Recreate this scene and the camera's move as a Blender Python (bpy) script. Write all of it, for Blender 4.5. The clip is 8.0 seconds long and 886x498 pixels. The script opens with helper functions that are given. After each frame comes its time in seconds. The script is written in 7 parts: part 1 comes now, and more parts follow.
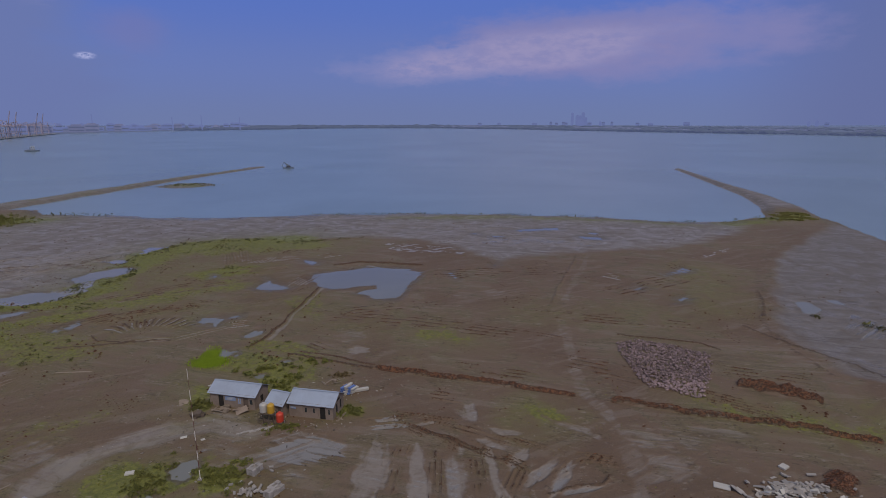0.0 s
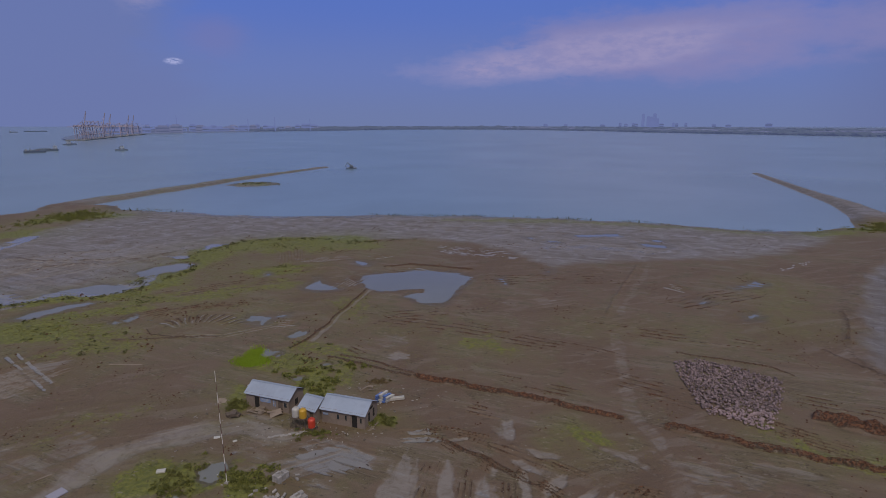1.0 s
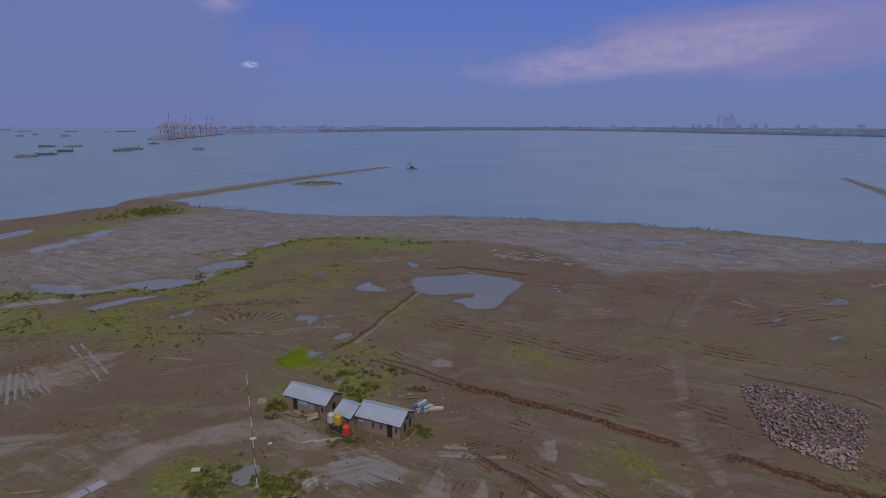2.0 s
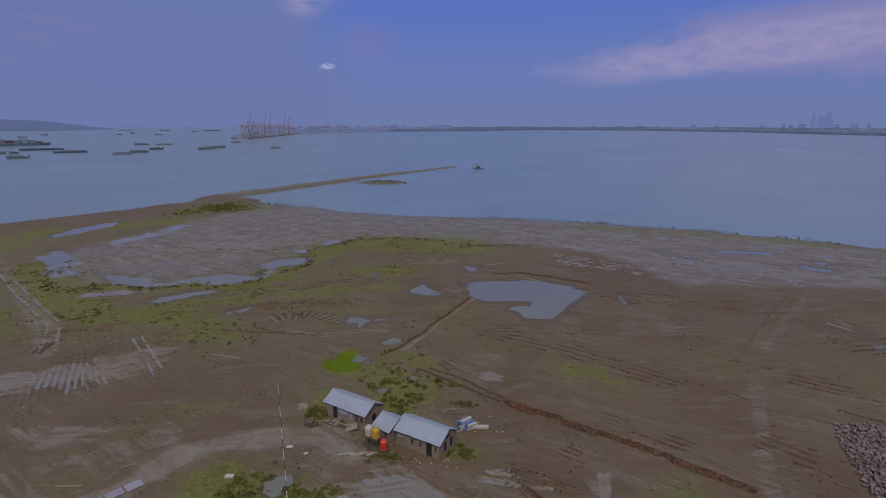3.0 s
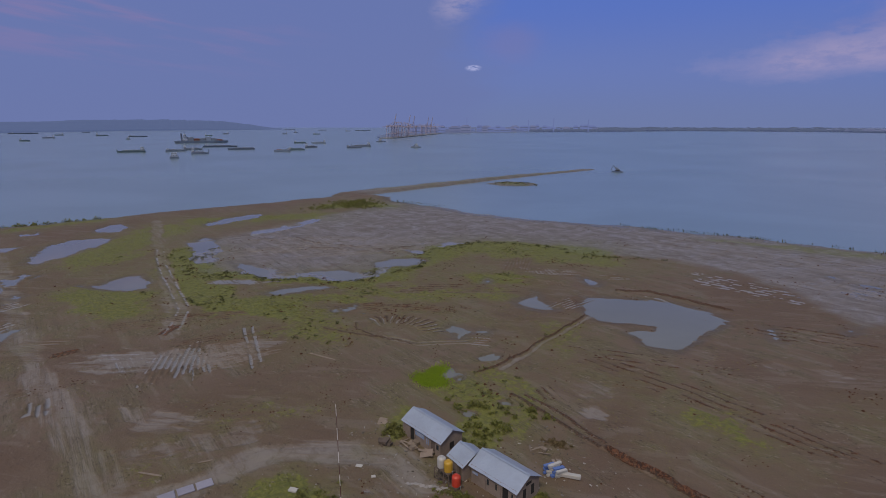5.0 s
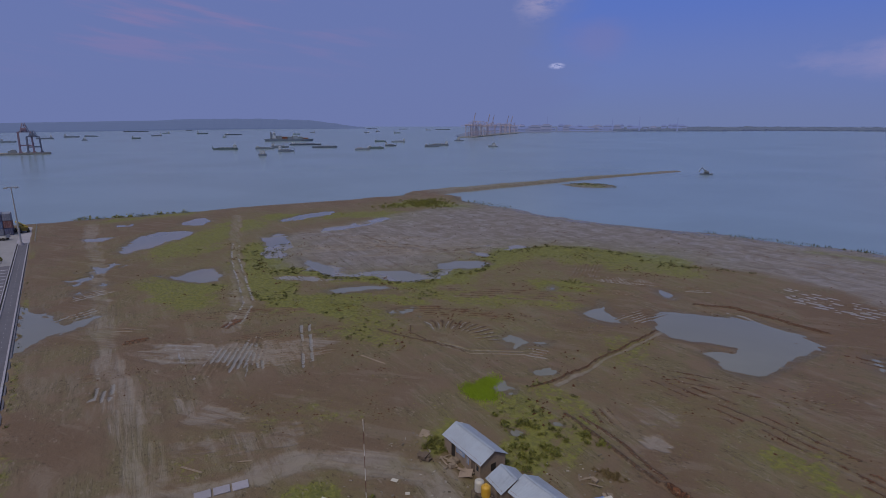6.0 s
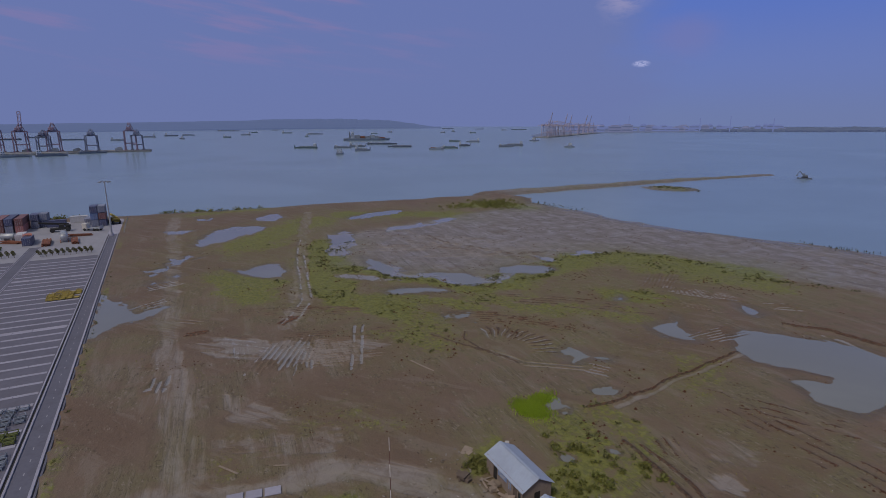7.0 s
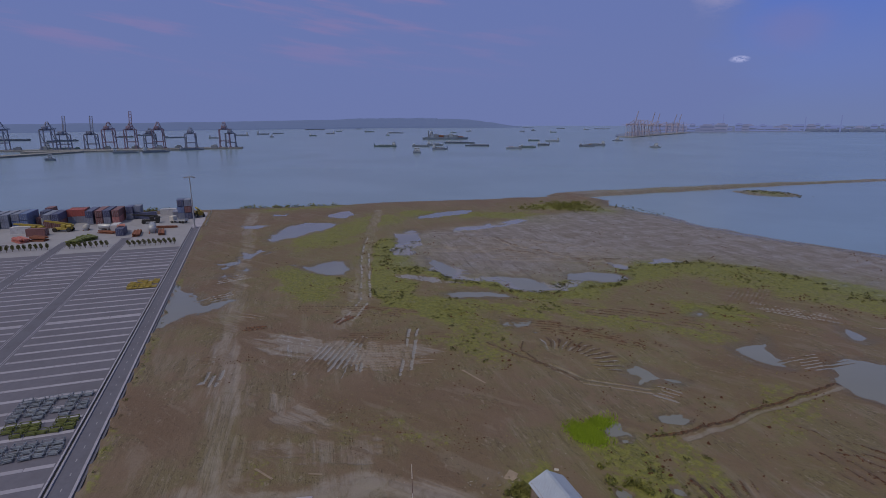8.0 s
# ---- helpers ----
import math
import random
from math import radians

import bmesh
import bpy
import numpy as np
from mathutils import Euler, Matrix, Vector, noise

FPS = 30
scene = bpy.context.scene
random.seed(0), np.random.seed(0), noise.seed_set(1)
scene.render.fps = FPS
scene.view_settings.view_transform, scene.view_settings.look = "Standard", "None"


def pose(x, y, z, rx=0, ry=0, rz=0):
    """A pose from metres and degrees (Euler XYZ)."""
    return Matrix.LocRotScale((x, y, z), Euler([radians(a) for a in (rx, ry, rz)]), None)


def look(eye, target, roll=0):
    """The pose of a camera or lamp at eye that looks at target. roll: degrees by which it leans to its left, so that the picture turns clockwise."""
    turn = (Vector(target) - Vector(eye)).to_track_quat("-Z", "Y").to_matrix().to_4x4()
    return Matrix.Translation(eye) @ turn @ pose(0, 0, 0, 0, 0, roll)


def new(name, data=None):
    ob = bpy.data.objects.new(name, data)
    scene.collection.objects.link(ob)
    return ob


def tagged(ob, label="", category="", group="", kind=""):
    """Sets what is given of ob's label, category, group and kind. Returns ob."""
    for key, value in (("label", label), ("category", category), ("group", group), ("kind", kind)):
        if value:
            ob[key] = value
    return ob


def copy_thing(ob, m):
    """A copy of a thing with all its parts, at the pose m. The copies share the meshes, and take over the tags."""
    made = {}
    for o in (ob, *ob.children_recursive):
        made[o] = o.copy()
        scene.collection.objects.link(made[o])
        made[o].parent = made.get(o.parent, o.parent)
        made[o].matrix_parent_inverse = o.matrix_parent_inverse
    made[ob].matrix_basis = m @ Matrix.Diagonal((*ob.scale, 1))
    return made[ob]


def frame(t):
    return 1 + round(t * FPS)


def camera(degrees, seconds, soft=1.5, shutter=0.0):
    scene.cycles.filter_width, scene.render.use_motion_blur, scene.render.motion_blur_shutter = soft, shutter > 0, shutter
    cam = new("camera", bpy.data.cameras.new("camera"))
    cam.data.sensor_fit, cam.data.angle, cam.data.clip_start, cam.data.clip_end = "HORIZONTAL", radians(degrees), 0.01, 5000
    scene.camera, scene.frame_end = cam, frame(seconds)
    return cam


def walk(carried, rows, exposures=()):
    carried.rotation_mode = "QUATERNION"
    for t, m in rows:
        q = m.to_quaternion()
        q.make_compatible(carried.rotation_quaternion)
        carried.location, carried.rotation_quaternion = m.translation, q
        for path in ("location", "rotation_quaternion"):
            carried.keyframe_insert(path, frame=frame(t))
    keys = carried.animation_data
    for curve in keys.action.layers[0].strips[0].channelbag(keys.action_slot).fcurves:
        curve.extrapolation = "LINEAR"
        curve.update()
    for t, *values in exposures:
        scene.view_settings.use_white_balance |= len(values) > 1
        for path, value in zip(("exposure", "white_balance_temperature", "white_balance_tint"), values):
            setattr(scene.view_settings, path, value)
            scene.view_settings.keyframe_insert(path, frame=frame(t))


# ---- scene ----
cam = camera(78.94, 8.0, 0.5)
walk(cam, [
    (0, pose(-0.00, 0.00, 40.00, 76.60, 0, -0.00)),
    (0.5, pose(1.43, 1.72, 39.94, 76.67, 0, 3.32)),
    (1, pose(2.83, 3.74, 39.90, 76.73, 0, 6.76)),
    (1.5, pose(3.83, 5.61, 39.89, 76.77, 0, 9.84)),
    (1.7, pose(4.20, 6.14, 39.83, 76.78, 0, 11.20)),
    (2.8, pose(5.38, 11.86, 39.84, 76.81, 0, 19.28)),
    (3, pose(5.60, 12.71, 39.69, 76.78, 0, 20.67)),
    (3.5, pose(6.18, 14.87, 39.69, 76.79, 0, 24.20)),
    (4, pose(6.61, 17.42, 39.62, 76.78, 0, 28.11)),
    (4.5, pose(6.79, 19.74, 39.47, 76.80, 0, 31.65)),
    (4.7, pose(6.69, 20.67, 39.42, 76.81, 0, 33.01)),
    (5.8, pose(7.02, 26.37, 39.45, 76.78, 0, 42.00)),
    (6, pose(6.98, 27.38, 39.46, 76.73, 0, 43.59)),
    (6.5, pose(6.55, 29.76, 39.32, 76.72, 0, 47.23)),
    (7, pose(5.86, 32.50, 39.06, 76.73, 0, 51.51)),
    (7.5, pose(5.06, 34.98, 38.89, 76.72, 0, 55.35)),
    (8, pose(4.00, 37.78, 38.80, 76.65, 0, 59.82)),
])

# ---- sky, sun ----
def mnode(nt, op, a, b=None, c=None):
    n = nt.nodes.new("ShaderNodeMath")
    n.operation = op
    for i, v in enumerate((a, b, c)):
        if v is None:
            continue
        if isinstance(v, (int, float)):
            n.inputs[i].default_value = v
        else:
            nt.links.new(v, n.inputs[i])
    return n.outputs[0]


def smooth(nt, v, lo, hi):
    """0 at lo, 1 at hi, smooth between; lo may exceed hi."""
    n = nt.nodes.new("ShaderNodeMapRange")
    n.interpolation_type = "SMOOTHSTEP"
    flip = lo > hi
    n.inputs[1].default_value, n.inputs[2].default_value = min(lo, hi), max(lo, hi)
    n.inputs[3].default_value, n.inputs[4].default_value = (1.0, 0.0) if flip else (0.0, 1.0)
    nt.links.new(v, n.inputs[0])
    return n.outputs[0]


def mixc(nt, fac, a, b, blend="MIX"):
    n = nt.nodes.new("ShaderNodeMix")
    n.data_type, n.blend_type = "RGBA", blend
    for i, v in ((0, fac), (6, a), (7, b)):
        if isinstance(v, (int, float)):
            n.inputs[i].default_value = v
        elif isinstance(v, tuple):
            n.inputs[i].default_value = (*v, 1)
        else:
            nt.links.new(v, n.inputs[i])
    return n.outputs[2]


def noise_tex(nt, vec, scale, detail=4.0, rough=0.55, distort=0.0):
    n = nt.nodes.new("ShaderNodeTexNoise")
    n.inputs["Scale"].default_value, n.inputs["Detail"].default_value = scale, detail
    n.inputs["Roughness"].default_value, n.inputs["Distortion"].default_value = rough, distort
    if vec is not None:
        nt.links.new(vec, n.inputs["Vector"])
    return n.outputs["Fac"]


SUN_EL, SUN_AZ = radians(55), radians(162)   # azimuth clockwise from +y

world = bpy.data.worlds.new("world")
scene.world = world
world.use_nodes = True
wn = world.node_tree
wn.nodes.clear()
w_out = wn.nodes.new("ShaderNodeOutputWorld")
w_bg = wn.nodes.new("ShaderNodeBackground")
w_tc = wn.nodes.new("ShaderNodeTexCoord")
w_sep = wn.nodes.new("ShaderNodeSeparateXYZ")
wn.links.new(w_tc.outputs["Generated"], w_sep.inputs[0])
AZ = mnode(wn, "MULTIPLY", mnode(wn, "ARCTAN2", w_sep.outputs[0], w_sep.outputs[1]), 57.2958)
EL = mnode(wn, "MULTIPLY", mnode(wn, "ARCSINE", w_sep.outputs[2]), 57.2958)
w_cmb = wn.nodes.new("ShaderNodeCombineXYZ")
wn.links.new(mnode(wn, "MULTIPLY", AZ, 0.4), w_cmb.inputs[0])
wn.links.new(EL, w_cmb.inputs[1])
w_cmb2 = wn.nodes.new("ShaderNodeCombineXYZ")
wn.links.new(mnode(wn, "MULTIPLY", AZ, 0.12), w_cmb2.inputs[0])
wn.links.new(mnode(wn, "ADD", EL, mnode(wn, "MULTIPLY", AZ, 0.12)), w_cmb2.inputs[1])
N_BIG = noise_tex(wn, w_cmb.outputs[0], 0.22, 6, 0.55)
N_FINE = noise_tex(wn, w_cmb.outputs[0], 1.1, 6, 0.6)
N_STREAK = noise_tex(wn, w_cmb2.outputs[0], 0.55, 5, 0.55)


def cloud(az, el, raz, rel, tilt, soft, wobble):
    """Mask of one cloud: an ellipse in azimuth and elevation with an uneven outline."""
    dx, dy = mnode(wn, "SUBTRACT", AZ, az), mnode(wn, "SUBTRACT", EL, el)
    dy = mnode(wn, "SUBTRACT", dy, mnode(wn, "MULTIPLY", dx, tilt))
    r = mnode(wn, "SQRT", mnode(wn, "ADD", mnode(wn, "POWER", mnode(wn, "ABSOLUTE", mnode(wn, "DIVIDE", dx, raz)), 2.0),
                                mnode(wn, "POWER", mnode(wn, "ABSOLUTE", mnode(wn, "DIVIDE", dy, rel)), 2.0)))
    r = mnode(wn, "ADD", r, mnode(wn, "MULTIPLY", mnode(wn, "SUBTRACT", N_BIG, 0.5), wobble))
    r = mnode(wn, "ADD", r, mnode(wn, "MULTIPLY", mnode(wn, "SUBTRACT", N_FINE, 0.5), wobble * 0.55))
    return smooth(wn, r, 1.0 + soft, 1.0 - soft)


w_sky = wn.nodes.new("ShaderNodeTexSky")
w_sky.sky_type, w_sky.sun_disc = "NISHITA", False
w_sky.sun_elevation, w_sky.sun_rotation = SUN_EL, SUN_AZ
w_sky.air_density, w_sky.dust_density = 1.2, 2.5
w_nish = mixc(wn, 1.0, w_sky.outputs[0], (0.095, 0.083, 0.075), "MULTIPLY")

low = mixc(wn, smooth(wn, EL, -0.5, 5.5), (0.152, 0.197, 0.385), (0.139, 0.195, 0.455))
low = mixc(wn, smooth(wn, EL, 4.0, 12.0), low, (0.099, 0.171, 0.515))
veil = mnode(wn, "MULTIPLY", smooth(wn, mnode(wn, "ADD", AZ, mnode(wn, "MULTIPLY", mnode(wn, "SUBTRACT", N_BIG, 0.5), 14.0)), -28.0, -36.0), 0.8)
low = mixc(wn, veil, low, (0.145, 0.184, 0.395))
low = mixc(wn, mnode(wn, "MULTIPLY", smooth(wn, AZ, 24.0, 38.0), 0.75), low, (0.125, 0.152, 0.33))
streak = mnode(wn, "MULTIPLY", smooth(wn, N_STREAK, 0.48, 0.66), mnode(wn, "MULTIPLY", smooth(wn, AZ, -44.0, -62.0), smooth(wn, EL, 3.0, 8.0)))
low = mixc(wn, mnode(wn, "MULTIPLY", streak, 0.85), low, (0.205, 0.19, 0.4))
bank = mnode(wn, "MULTIPLY", cloud(16, 7.2, 15.5, 3.0, 0.02, 0.35, 1.3), mnode(wn, "ADD", 0.4, mnode(wn, "MULTIPLY", N_FINE, 0.85)))
low = mixc(wn, bank, low, (0.228, 0.222, 0.44))
wing = mnode(wn, "MULTIPLY", cloud(6.6, 6.3, 14.6, 1.75, 0.1, 0.36, 1.7), mnode(wn, "ADD", 0.4, mnode(wn, "MULTIPLY", smooth(wn, N_FINE, 0.35, 0.65), 0.5)))
low = mixc(wn, wing, low, (0.31, 0.285, 0.49))
puff = mnode(wn, "MULTIPLY", cloud(-33.5, 11.9, 2.2, 1.8, 0.4, 0.6, 3.0), smooth(wn, N_FINE, 0.3, 0.62))
low = mixc(wn, puff, low, (0.27, 0.27, 0.48))
faint = mnode(wn, "MULTIPLY", cloud(-28.3, 7.8, 3.0, 1.6, 0.0, 0.6, 1.2), 0.4)
low = mixc(wn, faint, low, (0.19, 0.185, 0.39))
N_CUM = noise_tex(wn, w_cmb.outputs[0], 5.0, 5, 0.65)
cum = mnode(wn, "MULTIPLY", cloud(-32.25, 5.45, 0.62, 0.24, 0.0, 0.5, 2.2), smooth(wn, N_CUM, 0.36, 0.56))
low = mixc(wn, cum, low, (0.36, 0.39, 0.66))
N_HIGH = noise_tex(wn, w_tc.outputs["Generated"], 2.2, 5, 0.55)
high = mixc(wn, mnode(wn, "MULTIPLY", smooth(wn, N_HIGH, 0.3, 0.62), 0.7), w_nish, (0.29, 0.335, 0.46))
w_col = mixc(wn, smooth(wn, EL, 13.0, 28.0), low, high)
wn.links.new(w_col, w_bg.inputs[0])
w_bg.inputs[1].default_value = 1.0
wn.links.new(w_bg.outputs[0], w_out.inputs[0])

sun = new("sun", bpy.data.lights.new("sun", "SUN"))
sun.data.energy, sun.data.angle, sun.data.color = 1.5, radians(8), (1.0, 0.89, 0.74)
sun.matrix_basis = look((math.sin(SUN_AZ) * 100, math.cos(SUN_AZ) * 100, math.tan(SUN_EL) * 100), (0, 0, 0))
scene.view_settings.exposure = 0.0

# ---- materials ----
def material(name, rough=0.7, metal=0.0):
    m = bpy.data.materials.new(name)
    m.use_nodes = True
    nt = m.node_tree
    b = nt.nodes["Principled BSDF"]
    b.inputs["Roughness"].default_value, b.inputs["Metallic"].default_value = rough, metal
    return m, nt, b


def obj_vec(nt):
    return nt.nodes.new("ShaderNodeTexCoord").outputs["Object"]


def world_vec(nt):
    return nt.nodes.new("ShaderNodeNewGeometry").outputs["Position"]


def bump(nt, b, height, strength=0.3, dist=0.05):
    n = nt.nodes.new("ShaderNodeBump")
    n.inputs["Strength"].default_value, n.inputs["Distance"].default_value = strength, dist
    nt.links.new(height, n.inputs["Height"])
    nt.links.new(n.outputs[0], b.inputs["Normal"])


def worn(name, base, dark=0.6, scale=1.5, rough=0.7, metal=0.0, stain=None, amount=0.5, vary=0.0, bumpy=0.15):
    """A painted or natural surface: grain and larger stains of a second colour."""
    m, nt, b = material(name, rough, metal)
    vec = world_vec(nt)
    grain = noise_tex(nt, vec, scale * 9, 5, 0.65)
    large = noise_tex(nt, vec, scale, 5, 0.6, 0.4)
    stain = stain or tuple(c * dark for c in base)
    col = mixc(nt, mnode(nt, "MULTIPLY", smooth(nt, large, 0.42, 0.68), amount), base, stain)
    col = mixc(nt, mnode(nt, "MULTIPLY", smooth(nt, grain, 0.35, 0.75), 0.35), col, tuple(c * dark for c in base))
    if vary:
        info = nt.nodes.new("ShaderNodeObjectInfo").outputs["Random"]
        hsv = nt.nodes.new("ShaderNodeHueSaturation")
        nt.links.new(col, hsv.inputs["Color"])
        nt.links.new(mnode(nt, "ADD", mnode(nt, "MULTIPLY", info, vary), 1.0 - vary / 2), hsv.inputs["Value"])
        col = hsv.outputs[0]
    nt.links.new(col, b.inputs["Base Color"])
    nt.links.new(mnode(nt, "ADD", mnode(nt, "MULTIPLY", grain, 0.25), rough - 0.12), b.inputs["Roughness"])
    if bumpy:
        bump(nt, b, grain, bumpy, 0.02)
    return m


def attr(nt, name):
    n = nt.nodes.new("ShaderNodeAttribute")
    n.attribute_name = name
    return n.outputs["Fac"]


def ground_material():
    """Wet silt: smooth soft patches, with crisp water films, tyre lines, dug soil and grass where the attributes ask for them."""
    m, nt, b = material("mud_ground", 0.8)
    vec = world_vec(nt)
    mul, add = lambda a, c: mnode(nt, "MULTIPLY", a, c), lambda a, c: mnode(nt, "ADD", a, c)
    mid = lambda v, k: mul(mnode(nt, "SUBTRACT", v, 0.5), k)

    def along(turn, stretch):
        """Coordinates stretched along one direction of the plan."""
        n = nt.nodes.new("ShaderNodeMapping")
        n.vector_type = "TEXTURE"
        n.inputs["Rotation"].default_value, n.inputs["Scale"].default_value = (0, 0, radians(turn)), (stretch, 1.0, 1.0)
        nt.links.new(vec, n.inputs["Vector"])
        return n.outputs[0]

    n1 = noise_tex(nt, vec, 0.035, 5, 0.55, 0.6)
    n2 = noise_tex(nt, vec, 0.2, 6, 0.6, 0.8)
    n4 = noise_tex(nt, vec, 0.6, 6, 0.7, 1.2)
    n6 = noise_tex(nt, vec, 1.3, 5, 0.7, 0.3)
    n3 = noise_tex(nt, vec, 2.8, 4, 0.7)
    n5 = noise_tex(nt, vec, 5.5, 3, 0.6)
    s1 = noise_tex(nt, along(-14, 7.0), 0.45, 5, 0.62, 0.5)
    s2 = noise_tex(nt, along(24, 6.0), 0.4, 5, 0.62, 0.5)
    t1 = noise_tex(nt, along(-17, 16.0), 1.25, 3, 0.55, 0.25)
    t2 = noise_tex(nt, along(34, 16.0), 1.25, 3, 0.55, 0.25)
    east = smooth(nt, add(n1, mid(n2, 0.35)), 0.44, 0.52)
    silt = mixc(nt, east, s2, s1)
    line = mixc(nt, east, t2, t1)
    # soft patches of brown, olive and grey-brown silt
    col = mixc(nt, smooth(nt, n1, 0.38, 0.62), (0.117, 0.077, 0.051), (0.141, 0.1, 0.071))
    col = mixc(nt, mul(smooth(nt, add(n2, mid(n1, 0.8)), 0.46, 0.66), 0.6), col, (0.112, 0.097, 0.051))
    col = mixc(nt, mul(smooth(nt, silt, 0.53, 0.62), 0.42), col, (0.185, 0.153, 0.13))
    col = mixc(nt, mul(smooth(nt, silt, 0.46, 0.36), 0.42), col, (0.095, 0.065, 0.043))
    col = mixc(nt, mul(smooth(nt, n4, 0.56, 0.7), 0.25), col, (0.105, 0.076, 0.052))
    # grey flats
    wet = mul(attr(nt, "wet"), smooth(nt, n2, 0.15, 0.45))
    grey = mixc(nt, smooth(nt, n2, 0.35, 0.65), (0.148, 0.128, 0.122), (0.205, 0.187, 0.184))
    grey = mixc(nt, mul(smooth(nt, s1, 0.53, 0.62), 0.55), grey, (0.245, 0.232, 0.24))
    grey = mixc(nt, mul(smooth(nt, s1, 0.45, 0.37), 0.55), grey, (0.115, 0.098, 0.088))
    grey = mixc(nt, mul(smooth(nt, t1, 0.6, 0.66), 0.7), grey, (0.07, 0.057, 0.048))
    col = mixc(nt, wet, col, grey)
    pa = attr(nt, "pale")
    brushed = add(add(mid(silt, 1.5), mid(line, 1.2)), mid(n3, 0.35))
    pale = mul(smooth(nt, add(pa, brushed), 0.15, 0.95), smooth(nt, pa, 0.0, 0.35))
    col = mixc(nt, mul(pale, 0.8), col, mixc(nt, smooth(nt, n4, 0.4, 0.7), (0.225, 0.203, 0.19), (0.165, 0.142, 0.127)))
    # thin olive growth, grass
    mo = mul(attr(nt, "moss"), add(0.3, mul(smooth(nt, add(n2, mid(n4, 0.5)), 0.36, 0.62), 0.6)))
    col = mixc(nt, mo, col, mixc(nt, smooth(nt, n4, 0.35, 0.65), (0.148, 0.146, 0.046), (0.12, 0.108, 0.042)))
    ga = attr(nt, "grass")
    gr = add(add(ga, mid(n4, 1.5)), mid(n6, 1.1))
    g = mul(smooth(nt, gr, 0.34, 0.78), smooth(nt, ga, 0.03, 0.3))
    green = mixc(nt, smooth(nt, n6, 0.36, 0.64), (0.085, 0.1, 0.016), (0.17, 0.18, 0.03))
    green = mixc(nt, mul(smooth(nt, n3, 0.56, 0.66), 0.5), green, (0.04, 0.042, 0.01))
    col = mixc(nt, mul(g, 0.85), col, green)
    # dug reddish soil
    ru = attr(nt, "rust")
    rust = mul(smooth(nt, add(add(ru, mid(n6, 0.7)), mid(n3, 0.4)), 0.3, 0.5), smooth(nt, ru, 0.04, 0.25))
    soil = mixc(nt, smooth(nt, n3, 0.44, 0.56), (0.026, 0.01, 0.005), (0.15, 0.054, 0.021))
    soil = mixc(nt, mul(smooth(nt, n5, 0.55, 0.62), 0.7), soil, (0.17, 0.1, 0.055))
    soil = mixc(nt, smooth(nt, ru, 0.55, 0.9), mixc(nt, smooth(nt, n3, 0.44, 0.56), (0.03, 0.018, 0.011), (0.085, 0.052, 0.033)), soil)
    col = mixc(nt, mul(rust, 0.9), col, soil)
    damp = attr(nt, "damp")
    col = mixc(nt, mul(damp, 0.55), col, (0.075, 0.064, 0.052))
    # thin water in tracks and hollows
    fi = attr(nt, "film")
    film = mul(smooth(nt, add(add(fi, mid(line, 0.9)), add(mid(n6, 0.35), mid(n3, 0.3))), 0.36, 0.5), smooth(nt, fi, 0.05, 0.3))
    bare = mnode(nt, "SUBTRACT", 1.0, mul(mnode(nt, "MAXIMUM", film, mul(pale, 0.7)), 0.9))
    # scraped lines and crumbs
    worked = smooth(nt, add(n2, mid(n1, 0.6)), 0.51, 0.6)
    thin = mul(mul(smooth(nt, mnode(nt, "ABSOLUTE", mid(line, 1.0)), 0.022, 0.006), worked), bare)
    col = mixc(nt, mul(thin, 0.38), col, (0.05, 0.034, 0.022))
    thin2 = mul(mul(smooth(nt, mnode(nt, "ABSOLUTE", mnode(nt, "SUBTRACT", line, 0.56)), 0.02, 0.006), worked), bare)
    col = mixc(nt, mul(thin2, 0.3), col, (0.22, 0.19, 0.17))
    fleck = noise_tex(nt, along(-8, 2.2), 2.1, 4, 0.66, 0.3)
    spread = smooth(nt, add(n4, mid(n2, 1.0)), 0.42, 0.64)
    col = mixc(nt, mul(mul(smooth(nt, fleck, 0.6, 0.65), bare), mul(spread, 0.75)), col, (0.045, 0.03, 0.018))
    col = mixc(nt, mul(mul(smooth(nt, fleck, 0.41, 0.36), bare), mul(spread, 0.5)), col, (0.25, 0.215, 0.19))
    crumbs = mul(smooth(nt, add(n2, mid(n6, 0.5)), 0.52, 0.64), bare)
    col = mixc(nt, mul(mul(smooth(nt, n3, 0.585, 0.63), crumbs), 0.75), col, (0.03, 0.02, 0.012))
    col = mixc(nt, mul(mul(smooth(nt, n5, 0.62, 0.67), bare), 0.5), col, (0.04, 0.028, 0.018))
    col = mixc(nt, mul(mul(smooth(nt, n5, 0.36, 0.31), bare), 0.35), col, (0.22, 0.19, 0.165))
    col = mixc(nt, mul(film, 0.85), col, (0.2, 0.196, 0.2))
    nt.links.new(col, b.inputs["Base Color"])
    gloss = mnode(nt, "MAXIMUM", mul(wet, 0.75), mul(damp, 0.7))
    r = mnode(nt, "SUBTRACT", 0.76, mul(gloss, add(0.2, mul(smooth(nt, n2, 0.45, 0.7), 0.35))))
    r = mnode(nt, "SUBTRACT", r, mul(film, 0.48))
    nt.links.new(mnode(nt, "MAXIMUM", r, 0.12), b.inputs["Roughness"])
    relief = add(mul(add(n3, n6), 0.6), n4)
    bump(nt, b, mul(relief, bare), 0.75, 0.2)
    return m


